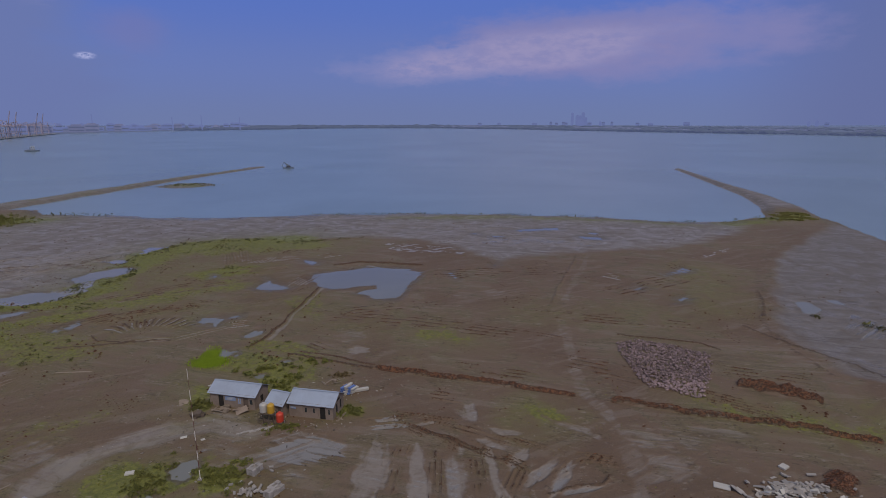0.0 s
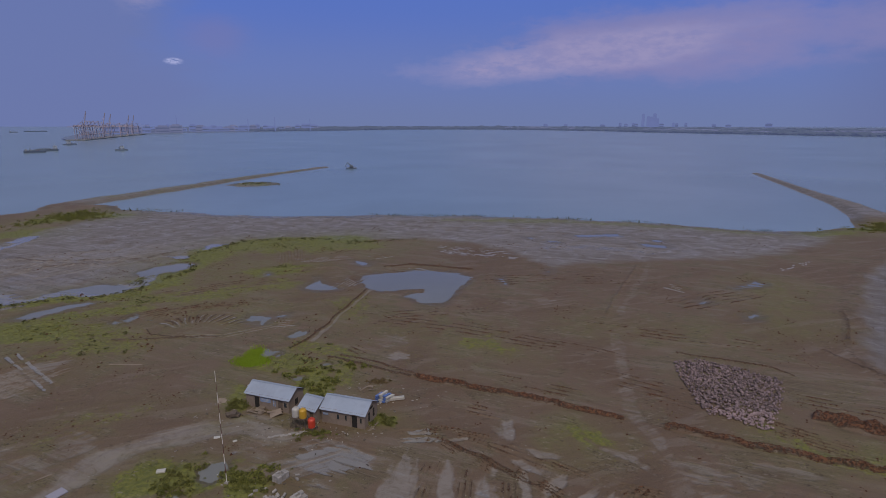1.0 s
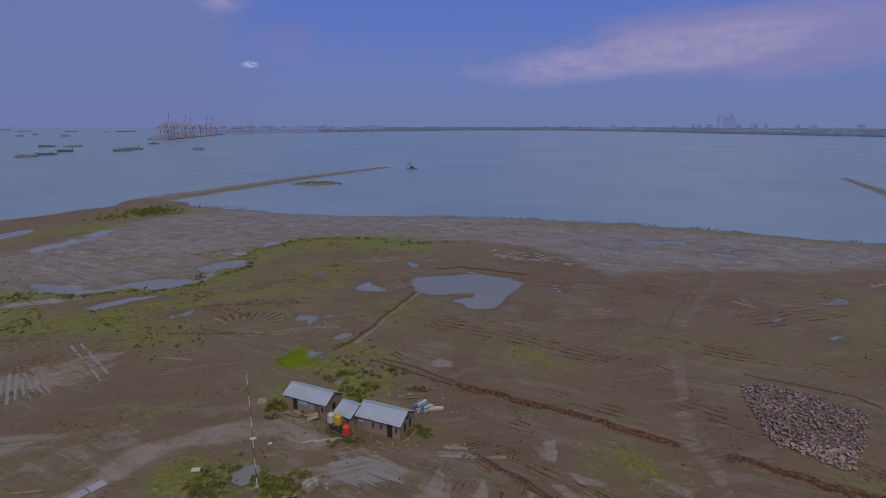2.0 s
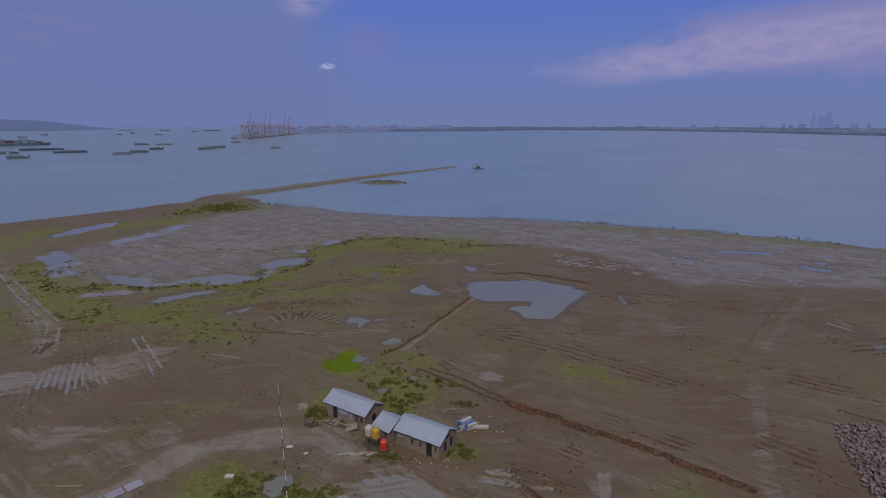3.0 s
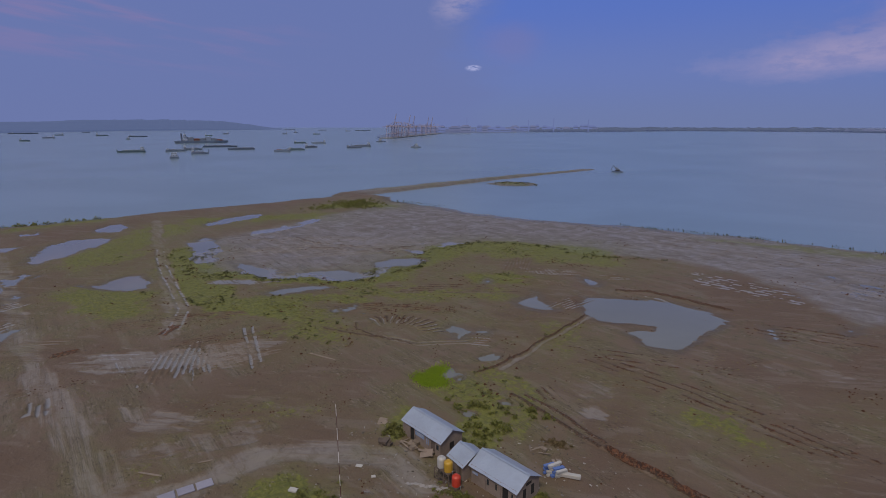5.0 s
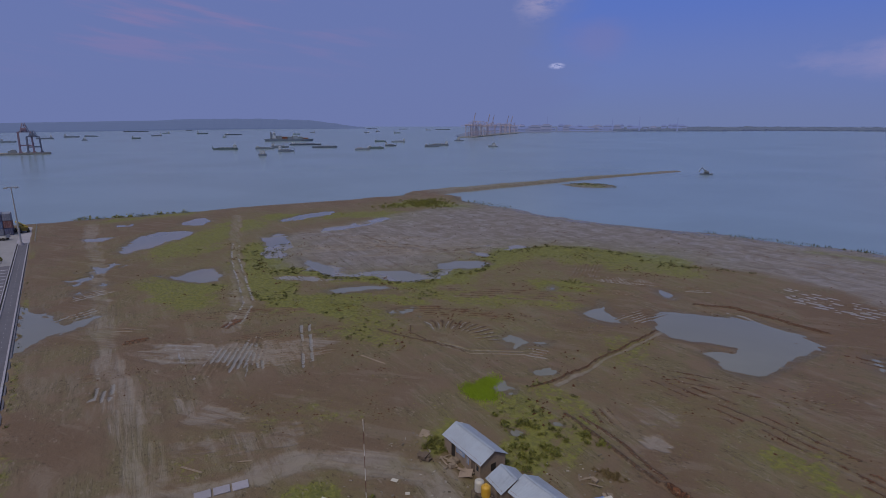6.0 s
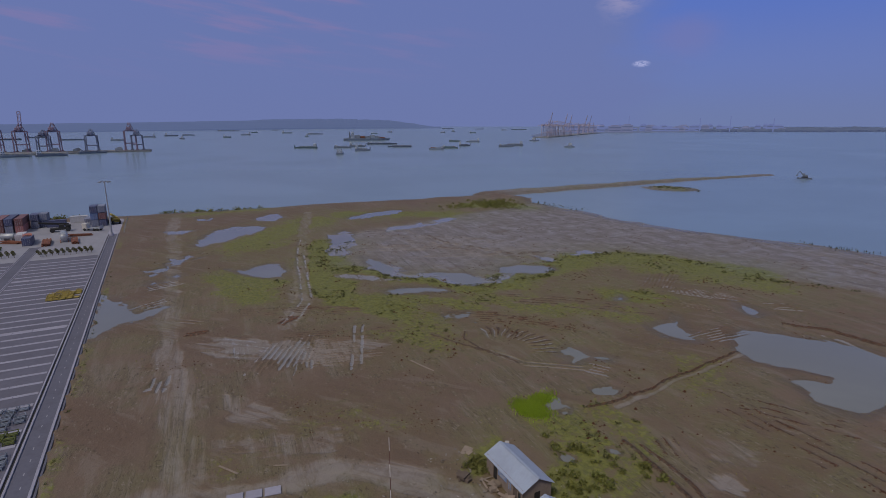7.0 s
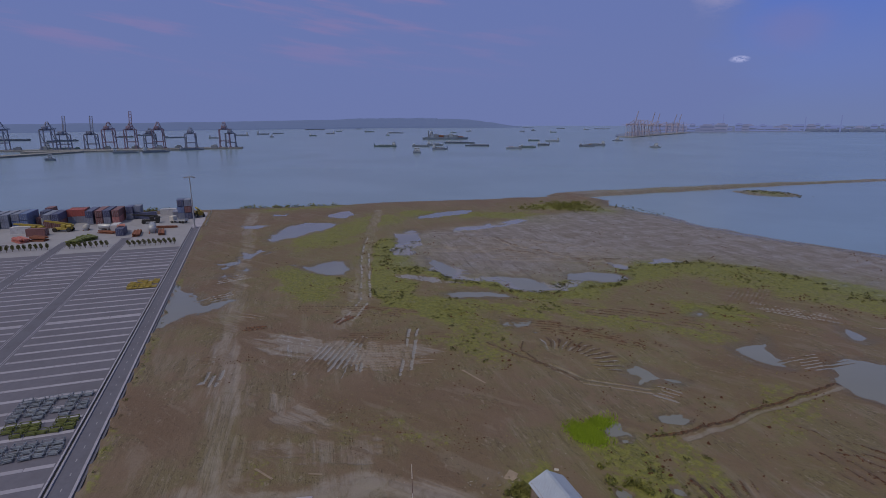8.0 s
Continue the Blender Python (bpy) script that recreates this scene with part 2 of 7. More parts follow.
def water_material(name, deep, rough, wave, scale, strength):
    m, nt, b = material(name, rough)
    vec = world_vec(nt)
    big = noise_tex(nt, vec, scale * 0.02, 4, 0.6, 0.5)
    col = mixc(nt, smooth(nt, big, 0.3, 0.7), deep, tuple(c * 0.86 for c in deep))
    nt.links.new(col, b.inputs["Base Color"])
    nt.links.new(mnode(nt, "ADD", mnode(nt, "MULTIPLY", big, 0.1), rough - 0.05), b.inputs["Roughness"])
    b.inputs["IOR"].default_value = 1.33
    bump(nt, b, noise_tex(nt, vec, scale, 3, 0.55, 0.3), strength, wave)
    return m


M_GROUND = ground_material()
M_SEA = water_material("sea_water", (0.187, 0.262, 0.326), 0.22, 0.12, 0.4, 0.2)
M_PUDDLE = water_material("puddle_water", (0.178, 0.185, 0.185), 0.05, 0.01, 1.5, 0.08)

# ---- land as one height sheet, sea, puddles ----
PERM = np.random.RandomState(7).rand(256, 256)


def vnoise(x, y):
    xi, yi = np.floor(x).astype(int), np.floor(y).astype(int)
    fx, fy = x - xi, y - yi
    fx, fy = fx * fx * (3 - 2 * fx), fy * fy * (3 - 2 * fy)
    a, b = PERM[xi % 256, yi % 256], PERM[(xi + 1) % 256, yi % 256]
    c, d = PERM[xi % 256, (yi + 1) % 256], PERM[(xi + 1) % 256, (yi + 1) % 256]
    return a + (b - a) * fx + (c - a) * fy + (a - b - c + d) * fx * fy


def fbm(x, y, size, octaves=4, shift=0.0):
    total, amp, out = 0.0, 1.0, 0.0
    for k in range(octaves):
        out = out + amp * vnoise(x / size * 2 ** k + 17.3 * k + shift, y / size * 2 ** k + 9.1 * k + shift)
        total, amp = total + amp, amp * 0.5
    return out / total


def sstep(v, lo, hi):
    t = np.clip((v - lo) / (hi - lo), 0, 1)
    return t * t * (3 - 2 * t)


def line_dist(x, y, pts):
    """Distance to a polyline, and how far along it, 0 to 1."""
    best, along = np.full(x.shape, 1e9), np.zeros(x.shape)
    n = len(pts) - 1
    for k in range(n):
        (ax, ay), (bx, by) = pts[k], pts[k + 1]
        dx, dy = bx - ax, by - ay
        t = np.clip(((x - ax) * dx + (y - ay) * dy) / (dx * dx + dy * dy), 0, 1)
        d = np.hypot(x - ax - t * dx, y - ay - t * dy)
        along = np.where(d < best, (k + t) / n, along)
        best = np.minimum(best, d)
    return best, along


def poly_dist(x, y, pts):
    """Signed distance to a closed outline, positive inside."""
    loop = pts + pts[:1]
    inside = np.zeros(x.shape, bool)
    for (ax, ay), (bx, by) in zip(loop, loop[1:]):
        cross = (ay > y) != (by > y)
        if ay != by:
            inside ^= cross & (x < (bx - ax) * (y - ay) / (by - ay) + ax)
    d = line_dist(x, y, loop)[0]
    return np.where(inside, d, -d)


def steps(*spans):
    """Grid lines from spans of (start, end, step)."""
    return np.concatenate([np.arange(a, b, s) for a, b, s in spans] + [[spans[-1][1]]])


SEA_Z, POND_Z = -0.6, -0.06
SHORE = [(-300, -60), (-272, 40), (-252, 90), (-241, 140), (-226, 193), (-213, 245), (-190, 248), (-178, 237), (-150, 235),
         (-120, 229), (-90, 228), (-56, 236), (-20, 239), (17, 237), (54, 233), (76, 225), (97, 219), (120, 219), (134, 228),
         (150, 232), (163, 226), (158.5, 206), (152.5, 180), (128, 130), (118, 60), (118, -60)]
SPIT_WEST = [(-214, 240), (-207, 290), (-199, 330), (-188, 390), (-165, 488)]
SPIT_EAST = [(150, 226), (164, 260), (174.5, 302), (180.5, 345), (203.5, 470)]
MUDFLAT = [(-165, 117), (-146, 106), (-128, 97), (-110, 105), (-94, 113), (-86, 121), (-83, 140), (-92, 153), (-86, 176),
           (-66, 182), (-46, 178), (-27, 186), (-6, 178), (6, 166), (16, 153), (38, 162), (76, 170), (103, 188), (125, 215),
           (60, 260), (-60, 265), (-175, 240), (-172, 190), (-165, 150)]
EAST_FLAT = [(160, 216), (152.9, 207), (126.8, 184), (106, 163), (91, 142), (75.6, 118), (68.3, 103.6), (65.5, 89.6), (65.3, 79.7), (74, 66), (130, 40), (160, 200)]

gx = steps((-310, -225, 2.5), (-225, -142, 0.6), (-142, -100, 0.36), (-100, -50, 0.25), (-50, 58, 0.17), (58, 100, 0.6), (100, 225, 2.0))
gy = steps((-60, 24, 6.0), (24, 44, 1.0), (44, 50, 0.26), (50, 86, 0.17), (86, 112, 0.25), (112, 160, 0.36), (160, 245, 0.8), (245, 520, 3.0))
X, Y = np.meshgrid(gx, gy)
wx = (fbm(X, Y, 9, 4, 3.0) - 0.5) * 2
wy = (fbm(X, Y, 9, 4, 51.0) - 0.5) * 2
XW, YW = X + wx * 4, Y + wy * 4
calm = 1 - 0.75 * sstep(X, 125, 150)
SWX, SWY = X + (fbm(X, Y, 14, 4, 5.0) - 0.5) * 7 * calm, Y + (fbm(X, Y, 14, 4, 25.0) - 0.5) * 7 * calm

sd = poly_dist(SWX, SWY, SHORE)
d, along = line_dist(SWX, SWY, SPIT_WEST)
sd = np.maximum(sd, (9.5 - 4.2 * along) - d)
d, along = line_dist(SWX, SWY, SPIT_EAST)
sd_e = (11 - 8 * along) - d
sd = np.maximum(sd, sd_e)
islet = 1 - np.hypot(((SWX + 165) * 0.93 + (SWY - 346) * 0.37) / 17, ((SWY - 346) * 0.93 - (SWX + 165) * 0.37) / 12)
sd = np.maximum(sd, islet * 10)
bay = sstep(Y, 150, 190) * sstep(X, -190, -165) * sstep(X, 150, 120)
width = 5 + 38 * bay
Z = SEA_Z - 0.9 + 0.9 * sstep(sd, -14, 0) + 0.62 * np.where(sd > 0, sstep(sd, 0, width), 0)
Z += (fbm(X, Y, 30, 3, 8.0) * 0.16 + fbm(X, Y, 3.2, 4, 12.0) * 0.1 + fbm(X, Y, 0.9, 2, 14.0) * 0.05) * sstep(sd, 0.0, 12)
Z += 0.5 * sstep(sd, 1, 4) * (1 - sstep(Y, 235, 250) * 0.2) * sstep(Y, 225, 250) * 1.6

flat = sstep(poly_dist(XW, YW, MUDFLAT), -3, 5)
eflat = sstep(poly_dist(XW, YW, EAST_FLAT), -1, 3)
wet = np.maximum(flat * 0.95, eflat)
Z -= eflat * 0.25 * sstep(sd, 2, 10)
grass, pale, rust, damp, film, moss = (np.zeros(X.shape) for _ in range(6))
patch = fbm(X, Y, 5, 4, 31.0)


def window(pts, margin):
    """The part of the grid round some places."""
    px, py = [p[0] for p in pts], [p[1] for p in pts]
    i, j = np.searchsorted(gx, (min(px) - margin, max(px) + margin)), np.searchsorted(gy, (min(py) - margin, max(py) + margin))
    return np.s_[j[0]:j[1], i[0]:i[1]]


def mossy(pts, half, amount=0.8):
    """A thin olive growth that fades out into the mud."""
    w = window(pts, half * 3 + 6)
    dist = line_dist(XW[w], YW[w], pts)[0] if len(pts) > 1 else np.hypot(XW[w] - pts[0][0], YW[w] - pts[0][1])
    moss[w] = np.maximum(moss[w], amount * sstep(half * (0.55 + 0.9 * patch[w]) - dist, -1.2 * half, 0.9 * half))


def grassy(pts, half, amount=1.0):
    """Grass along a line of places."""
    mossy(pts, half * 1.7, 0.85 * amount)
    w = window(pts, half * 2 + 6)
    dist = line_dist(XW[w], YW[w], pts)[0] if len(pts) > 1 else np.hypot(XW[w] - pts[0][0], YW[w] - pts[0][1])
    grass[w] = np.maximum(grass[w], amount * sstep(half * (0.5 + patch[w]) - dist, -0.5 * half, 0.6 * half))


def lane(pts, half, amount=0.8, sink=0.06, sheen=0.12):
    """A driven lane: pale mud, worn a little below the ground."""
    w = window(pts, half * 2 + 3)
    dist = line_dist(X[w] + wx[w] * 1.3, Y[w] + wy[w] * 1.3, pts)[0]
    m = sstep(dist + (patch[w] - 0.5) * half, half * 1.2, half * 0.5)
    pale[w] = np.maximum(pale[w], m * amount)
    film[w] = np.maximum(film[w], m * sheen)
    grass[w] *= 1 - m
    Z[w] -= sink * np.exp(-((dist - half * 0.45) / 0.45) ** 2) * m


def ridge(pts, half, high, reddish=0.8, dig=0.0):
    """A heaped bank of dug soil, with a ditch beside it where dig is given."""
    w = window(pts, half * 5 + 3)
    x, y = X[w], Y[w]
    dist, along = line_dist(x + wx[w] * 0.8, y + wy[w] * 0.8, pts)
    lump = 0.35 + 1.2 * fbm(x, y, 1.0, 3, 61.0)
    ends = sstep(along, 0.0, 0.03) * sstep(along, 1.0, 0.97)
    Z[w] += high * lump * np.exp(-(dist / half) ** 2) * ends
    rust[w] = np.maximum(rust[w], reddish * sstep(dist + (lump - 0.9) * half, half * 1.9, half * 0.8) * ends)
    if dig:
        beyond = line_dist(x, y, [(px, py - half * 2.2) for px, py in pts])[0]
        Z[w] -= dig * np.exp(-(beyond / half) ** 2) * ends


def hashed(k, salt):
    return PERM[(k.astype(int) * 7 + salt) % 256, (k.astype(int) * 13 + 5 * salt) % 256]


def ruts(cx, cy, length, across, turn, pitch, depth, bend=0.0, pond=True):
    """Parallel tyre and blade furrows, turn degrees from x; each ends at a place of its own."""
    w = window([(cx, cy)], max(length, across) * 0.75 + 3)
    x, y = X[w], Y[w]
    c, s = math.cos(radians(turn)), math.sin(radians(turn))
    u, v = (x - cx) * c + (y - cy) * s, -(x - cx) * s + (y - cy) * c
    v = v + bend * u * u + wx[w] * 0.3
    phase = v / pitch + (fbm(x, y, 8, 2, 77.0 + cx) - 0.5) * 0.8
    k = np.floor(phase)
    wave = np.abs(phase - k - 0.5) * 2
    half = length * (0.28 + 0.27 * hashed(k, 3))
    off = (hashed(k, 11) - 0.5) * length * 0.3
    m = sstep(np.abs(u - off), half + 0.7, half - 0.7) * sstep(np.abs(v), across / 2 + 0.5, across / 2 - 0.4)
    wide = 0.22 + 0.24 * hashed(k, 23)
    trough = sstep(wave, wide + 0.12, wide - 0.08)
    crest = sstep(wave, 0.66, 0.9)
    lump = 0.4 + 1.2 * fbm(x, y, 0.9, 2, 71.0)
    gaps = sstep(fbm(x, y, 2.6, 3, 41.0 + cy), 0.36, 0.5)
    if pond is None:
        m = m * gaps
    Z[w] += m * depth * (crest * 1.5 * lump - 0.5 * trough)
    rust[w] = np.maximum(rust[w], m * crest * lump * (0.75 * gaps if pond is None else 0.4) * (1 - 0.65 * wet[w]))
    pale[w] = np.maximum(pale[w], m * trough * gaps * {True: 1.0, False: 0.8, None: 0.25}[pond])
    film[w] = np.maximum(film[w], m * trough * gaps * {True: 1.0, False: 0.25, None: 0.0}[pond])
    grass[w] *= 1 - 0.7 * m
    moss[w] *= 1 - 0.5 * m


def smear(cx, cy, ra, rb, turn=0, amount=1.0, sheen=0.3, ragged=1.0):
    """Smooth pale silt, pushed flat, with an uneven edge."""
    w = window([(cx, cy)], max(ra, rb) * 2 + 2)
    x, y = X[w], Y[w]
    c, s = math.cos(radians(turn)), math.sin(radians(turn))
    u, v = (x - cx) * c + (y - cy) * s, -(x - cx) * s + (y - cy) * c
    u, v = u + wx[w] * 1.2, v + wy[w] * 1.2
    r = np.hypot(u / ra, v / rb) + (fbm(x, y, 2.4, 4, cx + cy) - 0.5) * ragged + (fbm(u * 0.22, v * 1.4, 0.9, 3, cx) - 0.5) * 1.1
    m = sstep(r, 1.3, 0.6)
    Z[w] = Z[w] * (1 - 0.75 * m) + 0.06 * m
    pale[w] = np.maximum(pale[w], m * amount)
    film[w] = np.maximum(film[w], m * sheen)
    grass[w] *= 1 - m
    moss[w] *= 1 - 0.7 * m


def wheels(pts, gauge=1.5, wide=0.3, sheen=0.8, deep=0.08):
    """A pair of wheel marks."""
    w = window(pts, gauge * 2 + 3)
    dist, along = line_dist(X[w] + wx[w] * 0.3, Y[w] + wy[w] * 0.3, pts)
    ends = sstep(along, 0.0, 0.06) * sstep(along, 1.0, 0.94)
    m = np.exp(-((dist - gauge / 2) / wide) ** 2) * ends
    broken = sstep(fbm(X[w], Y[w], 3.0, 3, 19.0), 0.3, 0.45)
    Z[w] -= deep * m
    Z[w] += deep * 0.9 * np.exp(-((dist - gauge / 2 - wide * 2) / wide) ** 2) * ends
    pale[w] = np.maximum(pale[w], m * broken)
    film[w] = np.maximum(film[w], m * broken * sheen)
    grass[w] *= 1 - 0.8 * m


def fan(cx, cy, r0, r1, a0, a1, spokes, depth):
    """Blade marks that spread from one place like a fan."""
    w = window([(cx, cy)], r1 + 3)
    x, y = X[w] - cx + wx[w] * 0.4, Y[w] - cy + wy[w] * 0.4
    r, a = np.hypot(x, y), np.degrees(np.arctan2(y, x)) % 360
    m = sstep(r, r0, r0 + 1.5) * sstep(r + patch[w] * 3, r1 + 2, r1) * sstep(a, a0 - 4, a0) * sstep(a, a1 + 4, a1)
    wave = np.abs(((a - a0) / (a1 - a0) * spokes + (fbm(X[w], Y[w], 4, 2, 33.0) - 0.5) * 1.4) % 1.0 - 0.5) * 2
    crest = sstep(wave, 0.45, 0.95)
    Z[w] += m * depth * (crest * (0.6 + 0.9 * patch[w]) - 0.3)
    rust[w] = np.maximum(rust[w], m * crest * 0.6)
    pale[w] = np.maximum(pale[w], m * (1 - crest) * 0.45 * sstep(patch[w], 0.35, 0.55))
    film[w] = np.maximum(film[w], m * sstep(wave, 0.3, 0.1) * 0.6)
    grass[w] *= 1 - 0.8 * m


PONDS = []


def pond(cx, cy, ra, rb, turn=0, ragged=0.8, deep=0.2):
    """A puddle in a shallow bowl of uneven outline."""
    PONDS.append((cx, cy, max(ra, rb), max(ra, rb), 0.0))
    w = window([(cx, cy)], max(ra, rb) * 2.2 + 2)
    x, y = X[w], Y[w]
    c, s = math.cos(radians(turn)), math.sin(radians(turn))
    u, v = (x - cx) * c + (y - cy) * s, -(x - cx) * s + (y - cy) * c
    r = np.hypot(u / ra, v / rb) + (fbm(x, y, max(2.5, ra * 0.8), 5, cx) - 0.5) * ragged * 2.0 + 0.06
    r = r + (fbm(x, y, 1.6, 4, cy) - 0.5) * 1.0 * ragged
    bowl = sstep(r, 1.4, 0.85)
    Z[w] = Z[w] * (1 - bowl * 0.72) - deep * sstep(r, 1.3, 0.65) + 0.02 * bowl
    damp[w] = np.maximum(damp[w], sstep(r, 1.45, 1.0) * 0.8)
    grass[w] *= sstep(r, 0.95, 1.3)


def pool(pts, deep=0.2, rough=1.0):
    """A puddle inside a rough outline; it lies lower where the flat sinks to the sea."""
    mx, my = sum(p[0] for p in pts) / len(pts), sum(p[1] for p in pts) / len(pts)
    rx, ry = max(abs(p[0] - mx) for p in pts), max(abs(p[1] - my) for p in pts)
    w = window(pts, 6)
    x, y = X[w], Y[w]
    d = poly_dist(x + wx[w] * rough, y + wy[w] * rough, pts) + (fbm(x, y, 2.2, 4, mx) - 0.5) * 2.4 * rough
    d = d + (fbm(x * 0.45, y, 1.1, 3, my) - 0.5) * 1.8 * rough
    off = min(0.0, float(np.median(Z[w][d > 0])) - 0.17) if (d > 0).any() else 0.0
    PONDS.append((mx, my, rx, ry, off))
    bowl = sstep(d, -2.4, -0.2)
    Z[w] = (Z[w] - off) * (1 - bowl * 0.75) - deep * sstep(d, -1.2, 1.6) + 0.03 * bowl + off
    damp[w] = np.maximum(damp[w], sstep(d, -2.0, 0) * 0.7)
    grass[w] *= sstep(d, 0.2, -0.8)


# grass
grassy([(-154, 110), (-138, 101), (-122, 94), (-108, 87), (-96, 87), (-88, 92)], 7)
grassy([(-122, 100), (-106, 106), (-101, 113), (-90, 113), (-84, 122)], 4.5)
grassy([(-86, 128), (-88, 145), (-89, 160), (-80, 172), (-66, 177), (-52, 181)], 8)
grassy([(-80, 165), (-60, 168), (-44, 174)], 9, 0.7)
grassy([(-62, 137), (-56, 142)], 6, 0.9)
grassy([(-80, 112), (-66, 118), (-54, 128)], 6, 0.65)
grassy([(-72, 85), (-66, 88), (-76, 92)], 6, 0.65)
grassy([(-92, 98), (-76, 106)], 5, 0.7)
grassy([(-120, 76), (-134, 73), (-112, 72)], 7, 0.8)
grassy([(-196, 126), (-176, 100), (-165, 88)], 10, 0.75)
grassy([(-200, 143), (-186, 160), (-175, 178)], 9, 0.8)
grassy([(-188, 200), (-180, 218), (-168, 220)], 7)
grassy([(-240, 92), (-238, 120)], 5, 0.8)
grassy([(-25, 76), (-29, 82), (-36, 84)], 3.6, 0.75)
grassy([(-21, 80), (-26, 88), (-33, 91)], 3, 0.6)
grassy([(-35, 53), (-31, 52)], 3.2)
grassy([(-27, 55), (-24, 56), (-26, 52)], 3.4)
grassy([(-35, 69), (-37, 73)], 2.4, 0.8)
grassy([(-13, 69)], 2.2, 0.9)
grassy([(-54, 45), (-55, 60), (-50, 66)], 4, 0.4)
grassy([(-1, 96)], 5, 0.7)
grassy([(14, 68)], 3, 0.7)
grassy([(39, 73), (44, 66), (56, 64)], 2.6, 0.6)
grassy([(-32, 117), (-27, 108)], 4, 0.5)
grassy([(136, 223), (146, 224), (153, 230)], 6, 0.9)
grassy([(112, 214), (128, 217)], 5, 0.8)
grassy([(-20, 226), (17, 229), (54, 226), (80, 218), (100, 212)], 4, 0.6)
grassy([(-160, 342), (-172, 350)], 8, 0.8)
grassy([(-212, 262), (-200, 320), (-186, 395), (-172, 460)], 4, 0.45)
# lanes worn by lorries
lane([(-40, 40), (-51, 42), (-73, 46), (-95, 50), (-122, 56), (-161, 66), (-207, 75), (-240, 84)], 2.6, 0.6)
lane([(-90, 70), (-95, 74), (-116, 84), (-149, 100), (-184, 116), (-215, 132)], 2.3, 0.6)
lane([(-52, 38), (-46, 47), (-44, 57), (-36, 63.5), (-30, 66), (-25, 64)], 2.6, 0.75, 0.06, 0.2)
lane([(24, 104), (22, 86), (21, 77), (22.6, 70), (23.8, 62), (22.4, 54), (20, 44)], 1.3, 0.45)
lane([(44.5, 160), (33, 130), (28, 116)], 1.0, 0.4)
lane([(155, 213), (124.3, 188), (103, 165), (87.6, 142), (70.8, 114), (64.7, 102), (62.1, 89), (62.5, 78), (62, 66)], 2.4, 0.25)
lane([(-29.6, 128), (-30.6, 112), (-32.3, 94)], 0.45, 0.9)
# puddles
pool([(-35, 135.8), (-34.5, 139), (-31.5, 141.5), (-26.9, 143), (-22.4, 145.6), (-19, 146), (-14.5, 145), (-10.1, 145), (-6.1, 141.5), (-5.6, 138), (-7.4, 133), (-8.6, 126), (-9.6, 118.5), (-13.4, 117.6), (-16, 118.6), (-20.8, 122), (-19, 125.2), (-16.5, 126.4), (-16.5, 128.4), (-20.3, 128), (-24, 126), (-27.6, 125), (-31, 128)], 0.22, 0.6)
pool([(-47.4, 126.2), (-46.7, 129.5), (-45.6, 132.1), (-46.8, 135.8), (-44.9, 134), (-42.2, 130.6), (-39.7, 128.8), (-37, 126.7), (-38.5, 124.2), (-41.8, 123.6), (-45.1, 124.4)], 0.17, 0.55)
pool([(-42.8, 154.7), (-39.9, 154.6), (-35.6, 152.6), (-35.8, 148.8), (-37.8, 148.5), (-40.4, 150.5)], 0.17, 0.55)
pool([(-50.8, 103.6), (-50.6, 106.6), (-48.2, 106.2), (-45.8, 106.6), (-42.4, 108.1), (-42.2, 106.7), (-44.5, 104.3), (-45.1, 102.4), (-44.1, 100.2), (-45.6, 100.2), (-47.1, 102.1), (-49.3, 101.8)], 0.17, 0.55)
pool([(-61.8, 135.9), (-61.8, 139), (-59.3, 137.7), (-58.8, 135.5), (-60.2, 134.3)], 0.17, 0.55)
pool([(-98.9, 97.5), (-98.8, 102.2), (-96.8, 105.5), (-94.5, 108.6), (-91, 110.6), (-88.2, 110.4), (-89.6, 107.3), (-91.6, 104), (-93.5, 99.9), (-95.5, 97.7)], 0.17, 0.55)
pool([(-131.9, 111.3), (-126.9, 112.2), (-120.9, 112.4), (-114.6, 109.8), (-109.6, 107), (-112.4, 106.3), (-118.9, 107.3), (-125.2, 108)], 0.2, 0.9)
pool([(-162.1, 115.7), (-168.6, 122), (-170.4, 126.6), (-164.1, 125.8), (-154.6, 120.7), (-153, 116.7), (-151.3, 112.2), (-153.6, 111.2)], 0.2, 0.9)
pool([(-105.3, 115.8), (-103.3, 119.1), (-99.9, 121.9), (-94.9, 122.9), (-91.2, 121.5), (-89, 118), (-92.7, 116.3), (-97.3, 117.1), (-100.6, 115.5)], 0.2, 0.9)
pool([(-96.9, 134.5), (-95.4, 140.3), (-91.3, 144.4), (-87.7, 146), (-84.8, 143.6), (-85.3, 139), (-88.9, 134.6), (-92.1, 131.1), (-94.6, 130.7)], 0.2, 0.9)
pool([(-193, 139.1), (-196.3, 147.1), (-198.2, 156.7), (-199.1, 166.2), (-195.7, 170.7), (-189, 162.2), (-188.5, 153.2), (-187, 144.1), (-188.7, 138.7)], 0.2, 1.2)
pool([(24.7, 199.7), (29.9, 200.4), (36.1, 202.4), (43.5, 203.5), (45.2, 195.6), (42.7, 198.7), (36.9, 197.5), (29.4, 195.6)], 0.2, 0.9)
pool([(47, 188.5), (52.2, 187.2), (57.3, 186), (56, 180.9), (50.8, 181.4), (47.5, 182.7)], 0.17, 0.55)
pool([(16, 188.9), (20.1, 189.2), (23.2, 187.8), (21.2, 182.7), (17.6, 183.2)], 0.17, 0.55)
pool([(8.3, 193.9), (11.8, 193.9), (14.5, 191.9), (11.8, 188.4)], 0.17, 0.55)
